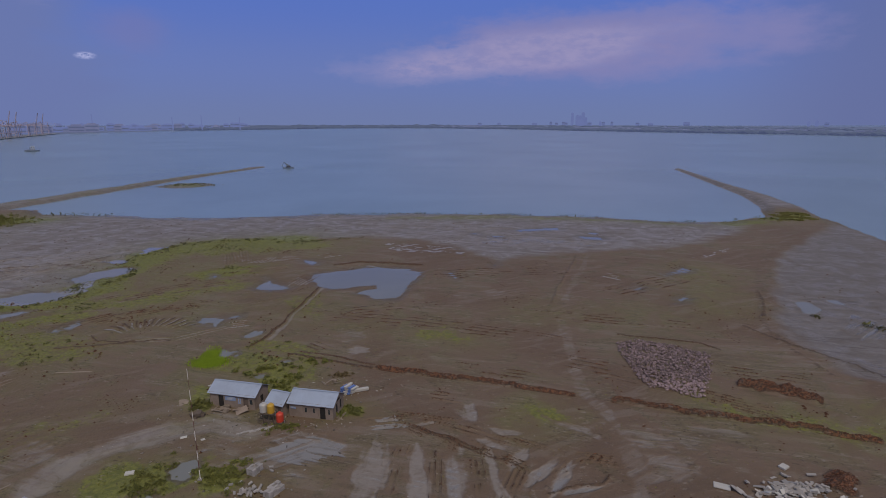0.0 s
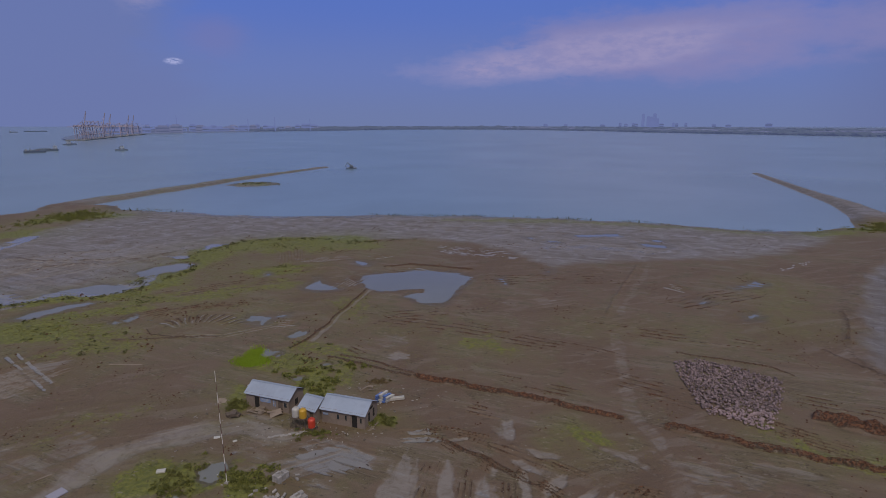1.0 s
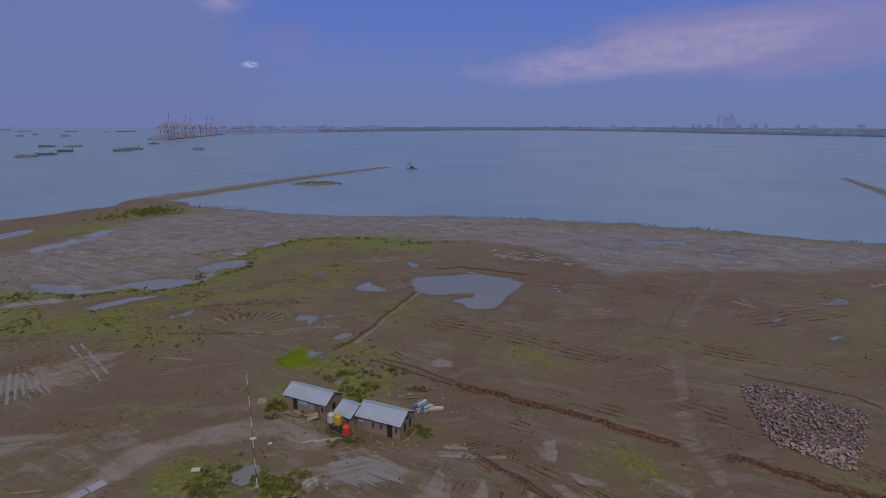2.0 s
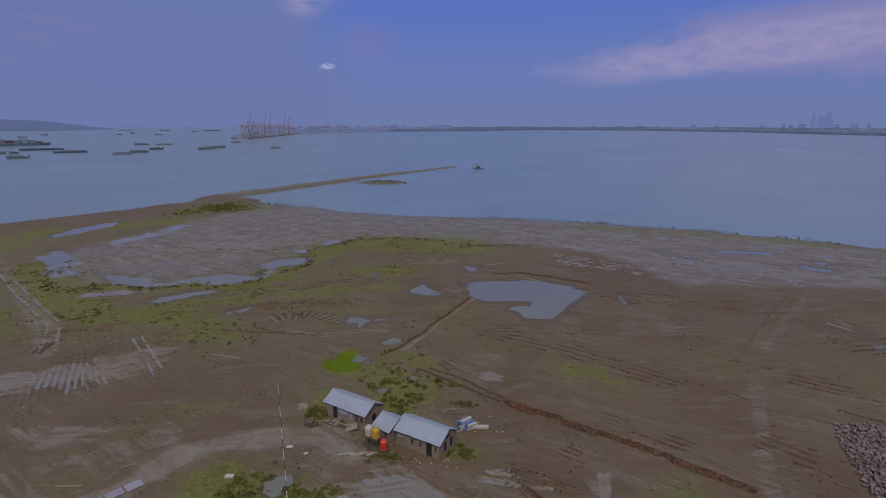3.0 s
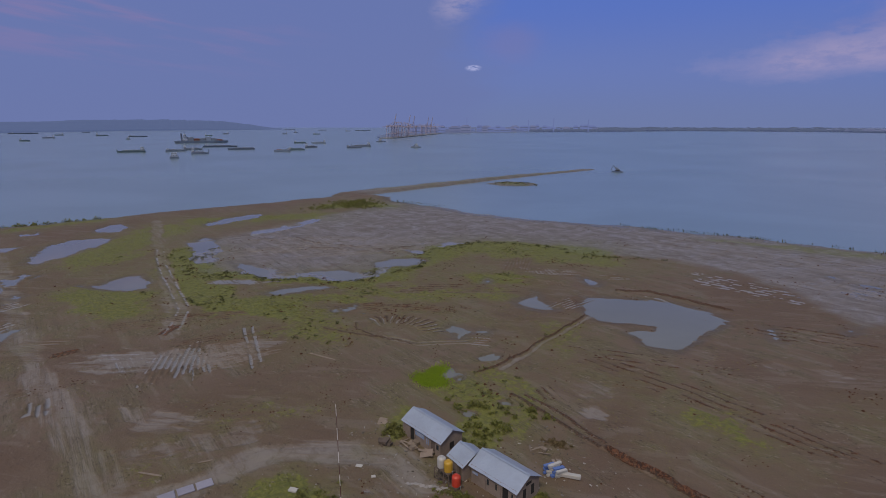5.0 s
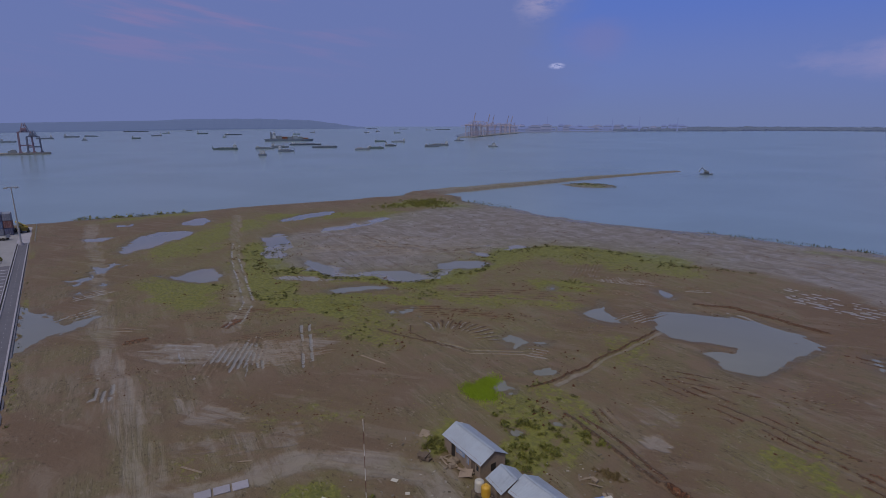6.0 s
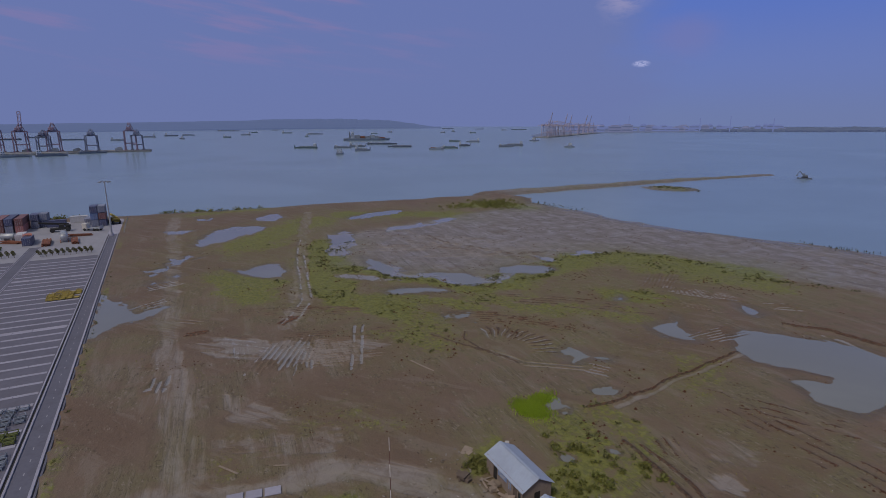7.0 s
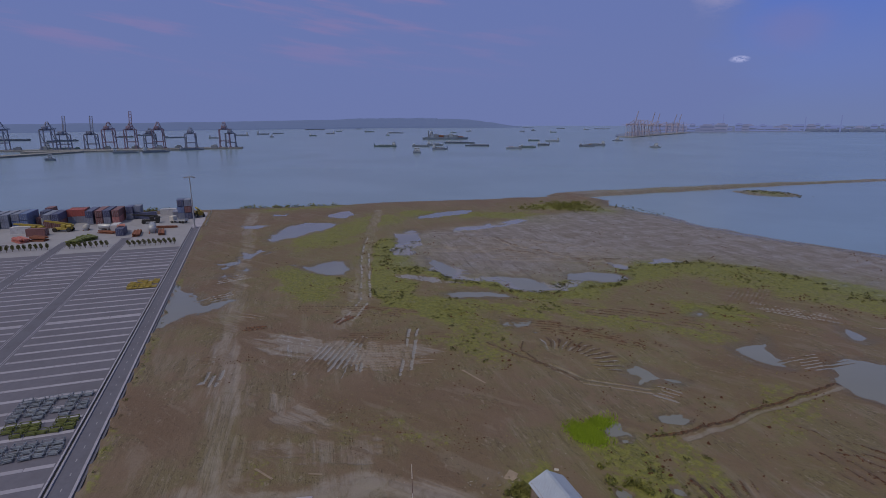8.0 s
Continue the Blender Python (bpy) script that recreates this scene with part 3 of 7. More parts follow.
pool([(51, 194.1), (55.3, 194.8), (58.1, 192.3), (54.6, 189.5)], 0.17, 0.55)
pool([(0.7, 141), (2.5, 141.8), (3.7, 137.2), (4.3, 133.5), (2.3, 134.6)], 0.17, 0.55)
pool([(13.4, 148.9), (15.9, 151.8), (16.2, 148.4), (14.5, 145)], 0.17, 0.55)
pool([(-178.1, 74.9), (-187.5, 80.9), (-199.3, 87.9), (-203, 95.5), (-200.3, 102.6), (-194.9, 107), (-184.9, 97.6), (-182, 90.4), (-177.3, 85.1), (-176.1, 80), (-172.3, 76.3)], 0.2, 1.2)
pool([(-215.5, 107.6), (-222.4, 116.3), (-221.3, 121.1), (-211.6, 120), (-204.3, 113.5), (-207.2, 108.5)], 0.2, 0.9)
pool([(-141.5, 74.2), (-138.2, 77.5), (-140, 80.4), (-140.6, 85.6), (-138.1, 88.6), (-128.9, 86.6), (-126, 82.8), (-127.2, 78.7), (-132.7, 76.6)], 0.2, 0.9)
pool([(-138.9, 43.7), (-134.7, 45.5), (-128.7, 46.2), (-124.3, 48.1), (-118.3, 49.1), (-119.6, 52.2), (-117.8, 56), (-115.3, 52.7), (-113, 49.6), (-114, 45.9), (-112.6, 43.6), (-107.2, 40.7), (-107.6, 38.3), (-117, 40.1)], 0.2, 1.2)
pool([(-144, 60.6), (-145.2, 63.2), (-141.9, 64.3), (-139.6, 61.5)], 0.17, 0.55)
pool([(-139.1, 54.1), (-141.9, 56.6), (-139.2, 58.1), (-136.9, 55.8)], 0.17, 0.55)
pool([(80.3, 117.3), (84.2, 118.1), (83.6, 110.8), (79, 108.4), (76.3, 109.4)], 0.17, 0.55)
pool([(87.9, 118.5), (92.3, 119.3), (90.9, 112.7), (89, 113.8), (87.1, 115.7)], 0.17, 0.55)
pool([(53.5, 118.5), (56.3, 119.7), (57.6, 118.1), (55.4, 115.3), (52.6, 114.9)], 0.17, 0.55)
pool([(58.5, 138.7), (62.9, 142.1), (66.7, 145.6), (69.9, 143.2), (66.8, 139.8), (62.3, 138.7), (59.1, 136.6)], 0.17, 0.55)
pool([(46.2, 125.8), (49, 129), (49.7, 126.7), (47.3, 123.6)], 0.17, 0.55)
pond(84, 84, 3, 5, 20, 1.2)
pond(-74, 100.5, 3.6, 2.6, 50, 1.3)
pond(-38.7, 88.2, 1.8, 2.2, 40)
pond(-30.5, 55.8, 1.8, 2.3, 10, 0.6)
pond(-33, 49.5, 3, 1.6, 10, 1.0)
pond(-36.8, 97, 2.0, 1.5, 56)
pond(-27, 85, 1.2, 1.0, 0, 0.8)
pond(-29.4, 79.7, 1.3, 0.9, 0, 0.8)
pond(-160, 67, 3, 5, 30, 1.4)
pond(-205, 76, 4, 4, 30, 1.4)
pond(-150, 60, 3, 4, 10, 1.5)
pond(-225, 92, 3, 4, 0, 1.2)

damp = np.maximum(damp, 0.25 * sstep(Y, 240, 256))
wet = np.maximum(wet, 0.95 * sstep(Y, 240, 256))
film = np.maximum(film, bay * 0.42 * sstep(sd, 22, 0) * sstep(sd, -2, 0) * (1 - np.minimum(1, grass * 1.6)) * sstep(Y, 256, 246))
pale = np.maximum(pale, 0.45 * sstep(Y, 240, 256))
damp = np.maximum(damp, 0.7 * sstep(sd, 9, 1) * sstep(sd, -1, 1))
# growth without blades
mossy([(-60, 110), (-70, 125), (-70, 145)], 14, 0.7)
mossy([(-120, 80), (-150, 88), (-170, 110)], 12, 0.7)
mossy([(-185, 95), (-195, 120), (-190, 150)], 14, 0.7)
mossy([(-160, 60), (-190, 80)], 6, 0.5)
mossy([(66, 128), (60, 112), (70, 142)], 7, 0.8)
mossy([(20, 108), (36, 106), (48, 104)], 7, 0.5)
mossy([(-40, 110), (-22, 104), (-4, 98)], 7, 0.5)
mossy([(10, 66), (14, 69)], 3.5, 0.9)
mossy([(40, 71), (50, 66), (58, 62), (60, 70)], 3, 0.8)
mossy([(-60, 48), (-56, 58)], 4, 0.4)
mossy([(-100, 42), (-112, 60)], 4, 0.35)
# silt
smear(-21, 59.2, 9.5, 4.2, -6, 0.35, 0.3, 0.9)
smear(3, 67.5, 2.2, 1.0, -30, 0.6, 0.25, 1.6)
smear(29, 61.8, 6, 2.2, -12, 0.6, 0.2, 1.9)
smear(27, 56.6, 4.5, 2.2, 20, 0.55, 0.2, 1.9)
smear(37, 63, 4, 1.0, -8, 0.6, 0.2, 1.8)
smear(17, 64, 4, 0.9, -40, 0.6, 0.15, 1.2)
smear(-18.5, 96, 3.4, 2.8, 30, 0.4, 0.1, 1.8)
smear(-54, 53, 7, 3, 60, 0.5, 0.05, 1.6)
smear(-63, 54, 8, 3, 30, 0.45, 0.05, 1.6)
smear(-85, 61, 6, 3.2, 60, 0.6, 0.35, 1.7)
smear(10, 122, 7, 2.5, 0, 0.5, 0.05, 1.6)
smear(-110, 100, 9, 2.5, 30, 0.7, 0.5, 1.2)
smear(84, 100, 7, 5, 60, 0.35, 0.4, 1.4)
smear(30, 178, 24, 6, -5, 0.6, 0.4, 1.4)
smear(-120, 150, 26, 7, 45, 0.6, 0.3, 1.4)
# silt slabs and furrows in the worked corner before the huts
smear(-8.8, 55, 6.0, 1.9, 84, 0.9, 0.25, 0.7)
smear(-3.2, 55, 5.6, 1.3, 88, 0.95, 0.3, 0.7)
smear(1.5, 54.6, 5.4, 1.3, 87, 0.95, 0.4, 0.7)
smear(6.3, 55, 5.2, 0.8, 95, 0.95, 0.3, 0.7)
smear(11.4, 54.4, 4.2, 0.7, 54, 1.0, 0.4, 0.6)
smear(13.3, 53.6, 4.0, 0.7, 60, 1.0, 0.4, 0.6)
smear(9.4, 57, 2.4, 0.9, 70, 0.9, 0.3, 0.8)
smear(14.8, 52, 2.8, 0.5, 22, 1.0, 0.5, 0.5)
smear(4.1, 67.8, 2.6, 0.9, 88, 0.95, 0.3, 0.7)
smear(8, 63.8, 2.4, 0.6, -12, 0.8, 0.2, 0.9)
smear(5.6, 61.2, 2.0, 0.8, -30, 0.8, 0.3, 0.9)
smear(-8.2, 66, 2.2, 0.5, -4, 1.0, 0.4, 0.6)
smear(-7.6, 64.6, 2.6, 0.45, 4, 1.0, 0.4, 0.6)
smear(-3.0, 64.8, 2.2, 0.5, 20, 0.9, 0.3, 0.7)
smear(-15, 89.8, 1.6, 2.4, 0, 0.9, 0.3, 1.2)
smear(-18, 59.5, 5.0, 3.4, -20, 0.8, 0.48, 0.8)
# water lying along the edge of the grey flat
brim = poly_dist(XW, YW, MUDFLAT)
brim = sstep(brim, 0.5, 2.0) * sstep(brim, 10, 5) * sstep(fbm(X, Y, 16, 4, 23.0), 0.46, 0.54) * sstep(X, -70, -84) * sstep(Y, 178, 170)
film = np.maximum(film, brim * 0.9)
Z -= 0.1 * brim
damp = np.maximum(damp, 0.55 * eflat)
# furrows
smear(-86, 60.5, 9, 4.2, 40, 1.0, 0.36, 0.9)
smear(-78.5, 65.5, 7.5, 4.6, 45, 1.0, 0.3, 0.8)
smear(-74, 72, 7, 5.4, 60, 0.6, 0.2, 1.0)
ruts(-79, 64.5, 14, 7, 139, 0.95, 0.1)
ruts(-74.5, 72, 14, 12.5, 63, 1.0, 0.1, 0.0, False)
wheels([(-83, 82), (-74, 76.4), (-65, 71)], 1.5, 0.3, 0.9)
ruts(-77, 68.5, 15, 3, 149, 0.9, 0.09)
ruts(-82, 76, 22, 3, 62, 1.0, 0.08, 0.0, None)
fan(-56.5, 95, 5, 11, 45, 160, 11, 0.26)
ruts(-66, 108, 24, 7, 38, 1.2, 0.12, 0.01, None)
ruts(-60, 112, 20, 4, 30, 1.1, 0.1, 0.01, None)
wheels([(-58, 93), (-50, 94.4), (-42, 101)], 1.3, 0.24, 0.2)
ruts(-40.5, 116.5, 8, 1.2, 30, 0.8, 0.1, 0.0, False)
ruts(-41, 102, 3.5, 4, 20, 1.0, 0.14)
ruts(-62, 157, 13, 7, 110, 0.9, 0.1, 0.0, False)
ruts(-50, 154, 16, 6, 24, 0.9, 0.1)
ruts(-48.5, 144, 12, 5, 25, 0.9, 0.1, 0.0, False)
ruts(-77, 150, 8, 4, 140, 0.9, 0.1, 0.0, False)
ruts(-34.5, 159, 6, 5, 38, 1.3, 0.12)
ruts(-100, 72, 20, 5, 60, 1.2, 0.1, 0.0, None)
ruts(-95, 80, 18, 5, 45, 1.2, 0.08, 0.0, None)
ruts(-36, 133, 10, 5, 78, 1.0, 0.12)
ruts(-6, 168, 26, 10, -12, 2.0, 0.09)
ruts(-7.5, 65.5, 5, 3, 10, 0.95, 0.14)
ruts(5, 63.5, 9, 3.0, -26, 1.0, 0.16, 0.0, None)
ruts(-1, 73, 9, 3, -18, 1.0, 0.1, 0.0, None)
ruts(43, 70.4, 10, 4.5, -33, 0.85, 0.13, 0.0, None)
ruts(28, 81, 18, 6, -25, 1.4, 0.07, 0.0, None)
ruts(10, 80.5, 16, 3.5, -20, 1.1, 0.08, 0.0, None)
ruts(45.2, 136, 5, 5, -45, 1.3, 0.13)
ruts(63.5, 140.5, 12, 2.6, 22, 1.1, 0.1)
ruts(85, 162, 20, 2.6, 37, 1.1, 0.08)
ruts(-121, 53, 9, 5, 105, 1.4, 0.12)
ruts(-79.5, 45, 6, 3, 160, 1.0, 0.13)
ruts(-87, 45.6, 3, 2.4, 100, 0.9, 0.1)
ruts(-136, 57, 9, 5, 100, 1.5, 0.1)
ruts(-105, 56, 6, 3, 40, 1.3, 0.08, 0.0, False)
wheels([(-91, 70), (-95, 74), (-104, 80.5), (-142, 96), (-167, 108)], 2.0, 0.45, 0.5)
ruts(-8, 104, 34, 7, -14, 1.7, 0.06, 0.002, None)
ruts(12, 98, 26, 5, -20, 1.4, 0.06, 0.003, None)
ruts(36, 104, 30, 6, -12, 1.6, 0.07, -0.002, None)
ruts(-12, 112, 24, 6, 18, 1.8, 0.06, 0.0, None)
ruts(-64, 126, 30, 7, 36, 1.7, 0.07, 0.003, None)
ruts(-23, 91, 9, 3, -35, 1.3, 0.08, 0.0, None)
ruts(52, 80, 14, 4, -22, 1.3, 0.07, 0.0, None)
ruts(12, 140, 36, 9, 8, 2.0, 0.07, 0.0, None)
ruts(50, 128, 24, 8, 30, 1.8, 0.07, 0.0, None)
ruts(-112, 142, 40, 12, 55, 3.0, 0.1, 0.0, False)
ruts(-132, 130, 36, 10, 60, 3.2, 0.12, 0.0, False)
ruts(-10, 210, 70, 20, -6, 4.0, 0.07, 0.0, False)
# furrows between the silt slabs
ruts(-5.9, 55, 11, 2.2, 82, 0.75, 0.22, 0.004, None)
ruts(-0.8, 54.8, 10, 1.6, 89, 0.7, 0.2, 0.0, None)
ruts(4.2, 54.6, 10, 1.8, 92, 0.7, 0.22, 0.0, None)
ruts(8.6, 54.2, 9, 2.2, 66, 0.7, 0.22, 0.0, None)
ruts(12.3, 54.4, 8, 1.3, 57, 0.6, 0.2, 0.0, None)
ruts(15.6, 56, 5, 1.6, 40, 0.6, 0.18, 0.0, None)
ruts(-2.2, 62.6, 11, 2.0, -34, 0.6, 0.2, 0.0, None)
ruts(-3, 66.6, 10, 2.2, -14, 0.65, 0.18, 0.0, None)
ruts(7.6, 57.6, 9, 1.6, -36, 0.6, 0.22, 0.0, None)
ruts(10, 61, 7, 1.2, -30, 0.6, 0.18, 0.0, None)
ruts(19, 57.4, 4, 2.2, -8, 0.6, 0.2, 0.0, None)
# dug banks
ridge([(-5.2, 65), (0, 61.5), (5, 58), (9.6, 54.9)], 0.12, 0.3, 0.7)
ridge([(-4.2, 64.6), (1.2, 61.4), (6, 58)], 0.12, 0.26, 0.7)
ridge([(11, 51), (15, 52.6), (18, 53.2), (19.5, 55)], 0.16, 0.3, 0.6)
ridge([(-28, 87.7), (-19.3, 85.2), (-11, 82)], 0.3, 0.22, 0.6, 0.12)
ridge([(-11.5, 82.6), (3.7, 78.4), (12, 76), (20.4, 73.3)], 0.3, 0.6, 1.0, 0.3)
ridge([(24.6, 72), (36.3, 67.9), (47.2, 65), (56.6, 61.2)], 0.3, 0.6, 1.0, 0.35)
ridge([(46.2, 76.9), (51, 74.2), (55.3, 70.8)], 0.7, 0.8, 1.0, 0.2)
ridge([(46.5, 77), (51.5, 74.2), (55, 71.6)], 0.5, 0.5, 0.9)
ridge([(-30.5, 128), (-31.5, 112), (-33.2, 95), (-35, 90)], 0.17, 0.4, 0.75)
ridge([(-31.5, 147.2), (-24.3, 151), (-14.6, 149), (-5, 147)], 0.5, 0.35, 0.7)
wheels([(-29, 146.3), (-21, 146), (-13, 142.8), (-5, 139)], 1.6, 0.4, 0.9)
ridge([(41, 159.6), (34, 141), (28.5, 126.7), (24.8, 114.6)], 0.35, 0.3, 0.3)
ridge([(60, 101), (63, 93), (69, 84), (73, 74)], 0.4, 0.3, 0.5)
ridge([(76, 124), (67, 105)], 0.4, 0.25, 0.45)
ridge([(-70, 90), (-60, 92), (-50, 94)], 0.25, 0.22, 0.5)
ridge([(-137, 121), (-131, 138), (-108, 143), (-96, 150)], 1.6, 0.35, 0.3)
ridge([(-153, 130), (-135, 150), (-118, 160)], 1.8, 0.3, 0.3)
ridge([(-98.6, 53.9), (-97.5, 57.8)], 0.3, 0.25, 1.0)
ridge([(-98, 53.2), (-96.6, 57.2)], 0.25, 0.2, 0.9)
ridge([(-91.3, 69.5), (-94.3, 74.5)], 0.35, 0.25, 1.0)
ridge([(-92.3, 69), (-95.3, 74)], 0.3, 0.2, 0.9)
ridge([(33, 97), (40, 94.5), (47, 92.4), (50, 89)], 0.2, 0.22, 0.7)
ridge([(46, 54.5), (43, 51.5)], 1.2, 0.7, 1.0)
ridge([(-26, 88.5), (-18, 86.6), (-10.8, 83)], 0.22, 0.2, 0.7)
ridge([(30, 49), (38, 47)], 0.8, 0.3, 0.4)
ridge([(160, 220), (155, 212), (124, 187), (103, 164), (87.6, 141), (71, 113)], 2.6, 0.12, 0.33)
ridge([(71, 113), (65, 102), (62.6, 89), (63, 78)], 0.5, 0.2, 0.4)
ridge([(-67, 96), (-64.2, 93.3), (-58, 92.4), (-52.7, 93.8)], 0.16, 0.2, 0.6)
ridge([(-142.3, 142.8), (-129.5, 141.7), (-115.9, 144.8), (-103.7, 147.6), (-100.3, 159)], 0.6, 0.4, 0.4)
ridge([(-166, 118), (-156.8, 144), (-135, 140)], 0.6, 0.3, 0.35)
ridge([(-130, 132), (-120, 139), (-112, 140)], 0.5, 0.3, 0.4)
# the paved yard lies south-west of this line; the ground sinks under its slab
YO, YU = np.array([-58.0, 29.0]), np.array([-0.98156, 0.19115])
YV = np.array([-0.19115, -0.98156])
yu, yv = (X - YO[0]) * YU[0] + (Y - YO[1]) * YU[1], (X - YO[0]) * YV[0] + (Y - YO[1]) * YV[1]
yard = sstep(yv, 0.1, 0.6) * sstep(yu, 195.5, 194.5) * sstep(yu, -60, -59)
Z = Z * (1 - yard) - 0.5 * yard
grass = np.maximum(grass, 0.55 * sstep(np.abs(yv + 1.0), 1.4, 0.4) * sstep(patch, 0.46, 0.62))


def mesh_of(name, verts, faces, mat=None, shade=True):
    me = bpy.data.meshes.new(name)
    me.vertices.add(len(verts))
    me.vertices.foreach_set("co", np.ascontiguousarray(verts, np.float32).ravel())
    faces = np.ascontiguousarray(faces, np.int32)
    n, k = faces.shape
    me.loops.add(n * k)
    me.loops.foreach_set("vertex_index", faces.ravel())
    me.polygons.add(n)
    me.polygons.foreach_set("loop_start", np.arange(0, n * k, k, dtype=np.int32))
    me.polygons.foreach_set("use_smooth", np.full(n, shade))
    me.update(calc_edges=True)
    if mat:
        me.materials.append(mat)
    return me


ny, nx = X.shape
idx = np.arange(ny * nx).reshape(ny, nx)
quads = np.stack([idx[:-1, :-1], idx[:-1, 1:], idx[1:, 1:], idx[1:, :-1]], -1).reshape(-1, 4)
quads = quads[Z.ravel()[quads].max(1) > SEA_Z - 0.5]
used = np.unique(quads)
remap = np.zeros(ny * nx, np.int64)
remap[used] = np.arange(len(used))
co = np.stack([X, Y, Z], -1).reshape(-1, 3)[used]
land = mesh_of("ground", co, remap[quads], M_GROUND)
for key, field in (("grass", grass), ("wet", wet), ("pale", pale), ("rust", rust), ("damp", damp), ("film", film), ("moss", moss)):
    a = land.attributes.new(key, "FLOAT", "POINT")
    a.data.foreach_set("value", np.clip(field, 0, 1).ravel()[used].astype(np.float32))
tagged(new("ground", land), "flat brown and grey mud reclaimed land with grass, ruts and dug banks", "ground", kind="structure")


def ground_z(x, y):
    i = np.clip(np.searchsorted(gx, x), 1, nx - 1)
    j = np.clip(np.searchsorted(gy, y), 1, ny - 1)
    tx, ty = (x - gx[i - 1]) / (gx[i] - gx[i - 1]), (y - gy[j - 1]) / (gy[j] - gy[j - 1])
    return (Z[j - 1, i - 1] * (1 - tx) * (1 - ty) + Z[j - 1, i] * tx * (1 - ty) + Z[j, i - 1] * (1 - tx) * ty + Z[j, i] * tx * ty)


def field_at(field, x, y):
    i = np.clip(np.searchsorted(gx, x), 0, nx - 1)
    j = np.clip(np.searchsorted(gy, y), 0, ny - 1)
    return field[j, i]


def disc(name, radius, mat, rings=(0.02, 0.1, 0.4, 1.0), sides=96):
    v, f = [(0, 0, 0)], []
    for r in rings:
        v += [(radius * r * math.cos(2 * math.pi * k / sides), radius * r * math.sin(2 * math.pi * k / sides), 0) for k in range(sides)]
    me = bpy.data.meshes.new(name)
    f += [(0, 1 + k, 1 + (k + 1) % sides) for k in range(sides)]
    for n in range(len(rings) - 1):
        a, b = 1 + n * sides, 1 + (n + 1) * sides
        f += [(a + k, b + k, b + (k + 1) % sides, a + (k + 1) % sides) for k in range(sides)]
    me.from_pydata(v, [], f)
    me.materials.append(mat)
    return me


sea = new("water", disc("water", 9000, M_SEA))
sea.matrix_basis = pose(0, 0, SEA_Z)
tagged(sea, "calm grey-blue sea reaching the hazy horizon", "sea", kind="structure")
levels = []
for cx, cy, ra, rb, off in PONDS:
    reach = max(ra, rb) * 1.55
    taken = {lv for x, y, r, lv in levels if math.hypot(x - cx, y - cy) < r + reach}
    level = min(set(range(20)) - taken)
    levels.append((cx, cy, reach, level))
    p = new("puddle", disc("puddle", 1.0, M_PUDDLE, (0.5, 1.0), 28))
    p.matrix_basis = pose(cx, cy, POND_Z + off - 0.004 * level) @ Matrix.Diagonal((ra * 1.35, rb * 1.35, 1, 1))
    tagged(p, "shallow rain puddle reflecting sky on muddy ground", "puddle", group="puddles on the mud", kind="structure")

# ---- building kit ----
def box(bm, c, s, turn=0.0, tilt=0.0):
    m = pose(*c, tilt, 0, turn) @ Matrix.Diagonal((*s, 1))
    return bmesh.ops.create_cube(bm, size=1.0, matrix=m)["verts"]


def rod(bm, a, b, r0, r1=None, sides=8):
    a, b = Vector(a), Vector(b)
    q = (b - a).to_track_quat("Z", "Y").to_matrix().to_4x4()
    m = Matrix.Translation((a + b) / 2) @ q
    return bmesh.ops.create_cone(bm, cap_ends=True, segments=sides, radius1=r0, radius2=r0 if r1 is None else r1,
                                 depth=(b - a).length, matrix=m)["verts"]


def beam(bm, a, b, w, h=None):
    """A square bar between two places."""
    a, b = Vector(a), Vector(b)
    q = (b - a).to_track_quat("Z", "Y").to_matrix().to_4x4()
    m = Matrix.Translation((a + b) / 2) @ q @ Matrix.Diagonal((w, h or w, (b - a).length, 1))
    return bmesh.ops.create_cube(bm, size=1.0, matrix=m)["verts"]


def soften(bm, width):
    bmesh.ops.bevel(bm, geom=bm.edges[:], offset=width, segments=1, affect="EDGES")


def mesh_from(bm, name, mat, smooth_faces=False):
    me = bpy.data.meshes.new(name)
    bm.to_mesh(me)
    bm.free()
    me.materials.append(mat)
    if smooth_faces:
        me.polygons.foreach_set("use_smooth", [True] * len(me.polygons))
    return me


def part(name, bm, mat, parent, label="", round_=False):
    ob = new(name, mesh_from(bm, name, mat, round_) if isinstance(bm, bmesh.types.BMesh) else bm)
    ob.parent = parent
    if label:
        ob["label"] = label
    return ob


def thing(name, m, label, category, group=""):
    e = new(name)
    e.empty_display_size = 0.3
    e.matrix_basis = m
    return tagged(e, label, category, group)


def rolled(bm, pts, halfwidths, z0, z1):
    """A hull: outline from (x, half width) stations, from z0 up to z1, narrower below."""
    lower = [bm.verts.new((x * 0.94, s * w * 0.8, z0)) for s in (1, -1) for x, w in (zip(pts, halfwidths) if s == 1 else zip(pts[::-1], halfwidths[::-1]))]
    upper = [bm.verts.new((x, s * w, z1 + 0.0)) for s in (1, -1) for x, w in (zip(pts, halfwidths) if s == 1 else zip(pts[::-1], halfwidths[::-1]))]
    n = len(lower)
    for k in range(n):
        bm.faces.new((lower[k], lower[(k + 1) % n], upper[(k + 1) % n], upper[k]))
    bm.faces.new(upper)
    bm.faces.new(lower[::-1])
    bmesh.ops.recalc_face_normals(bm, faces=bm.faces[:])


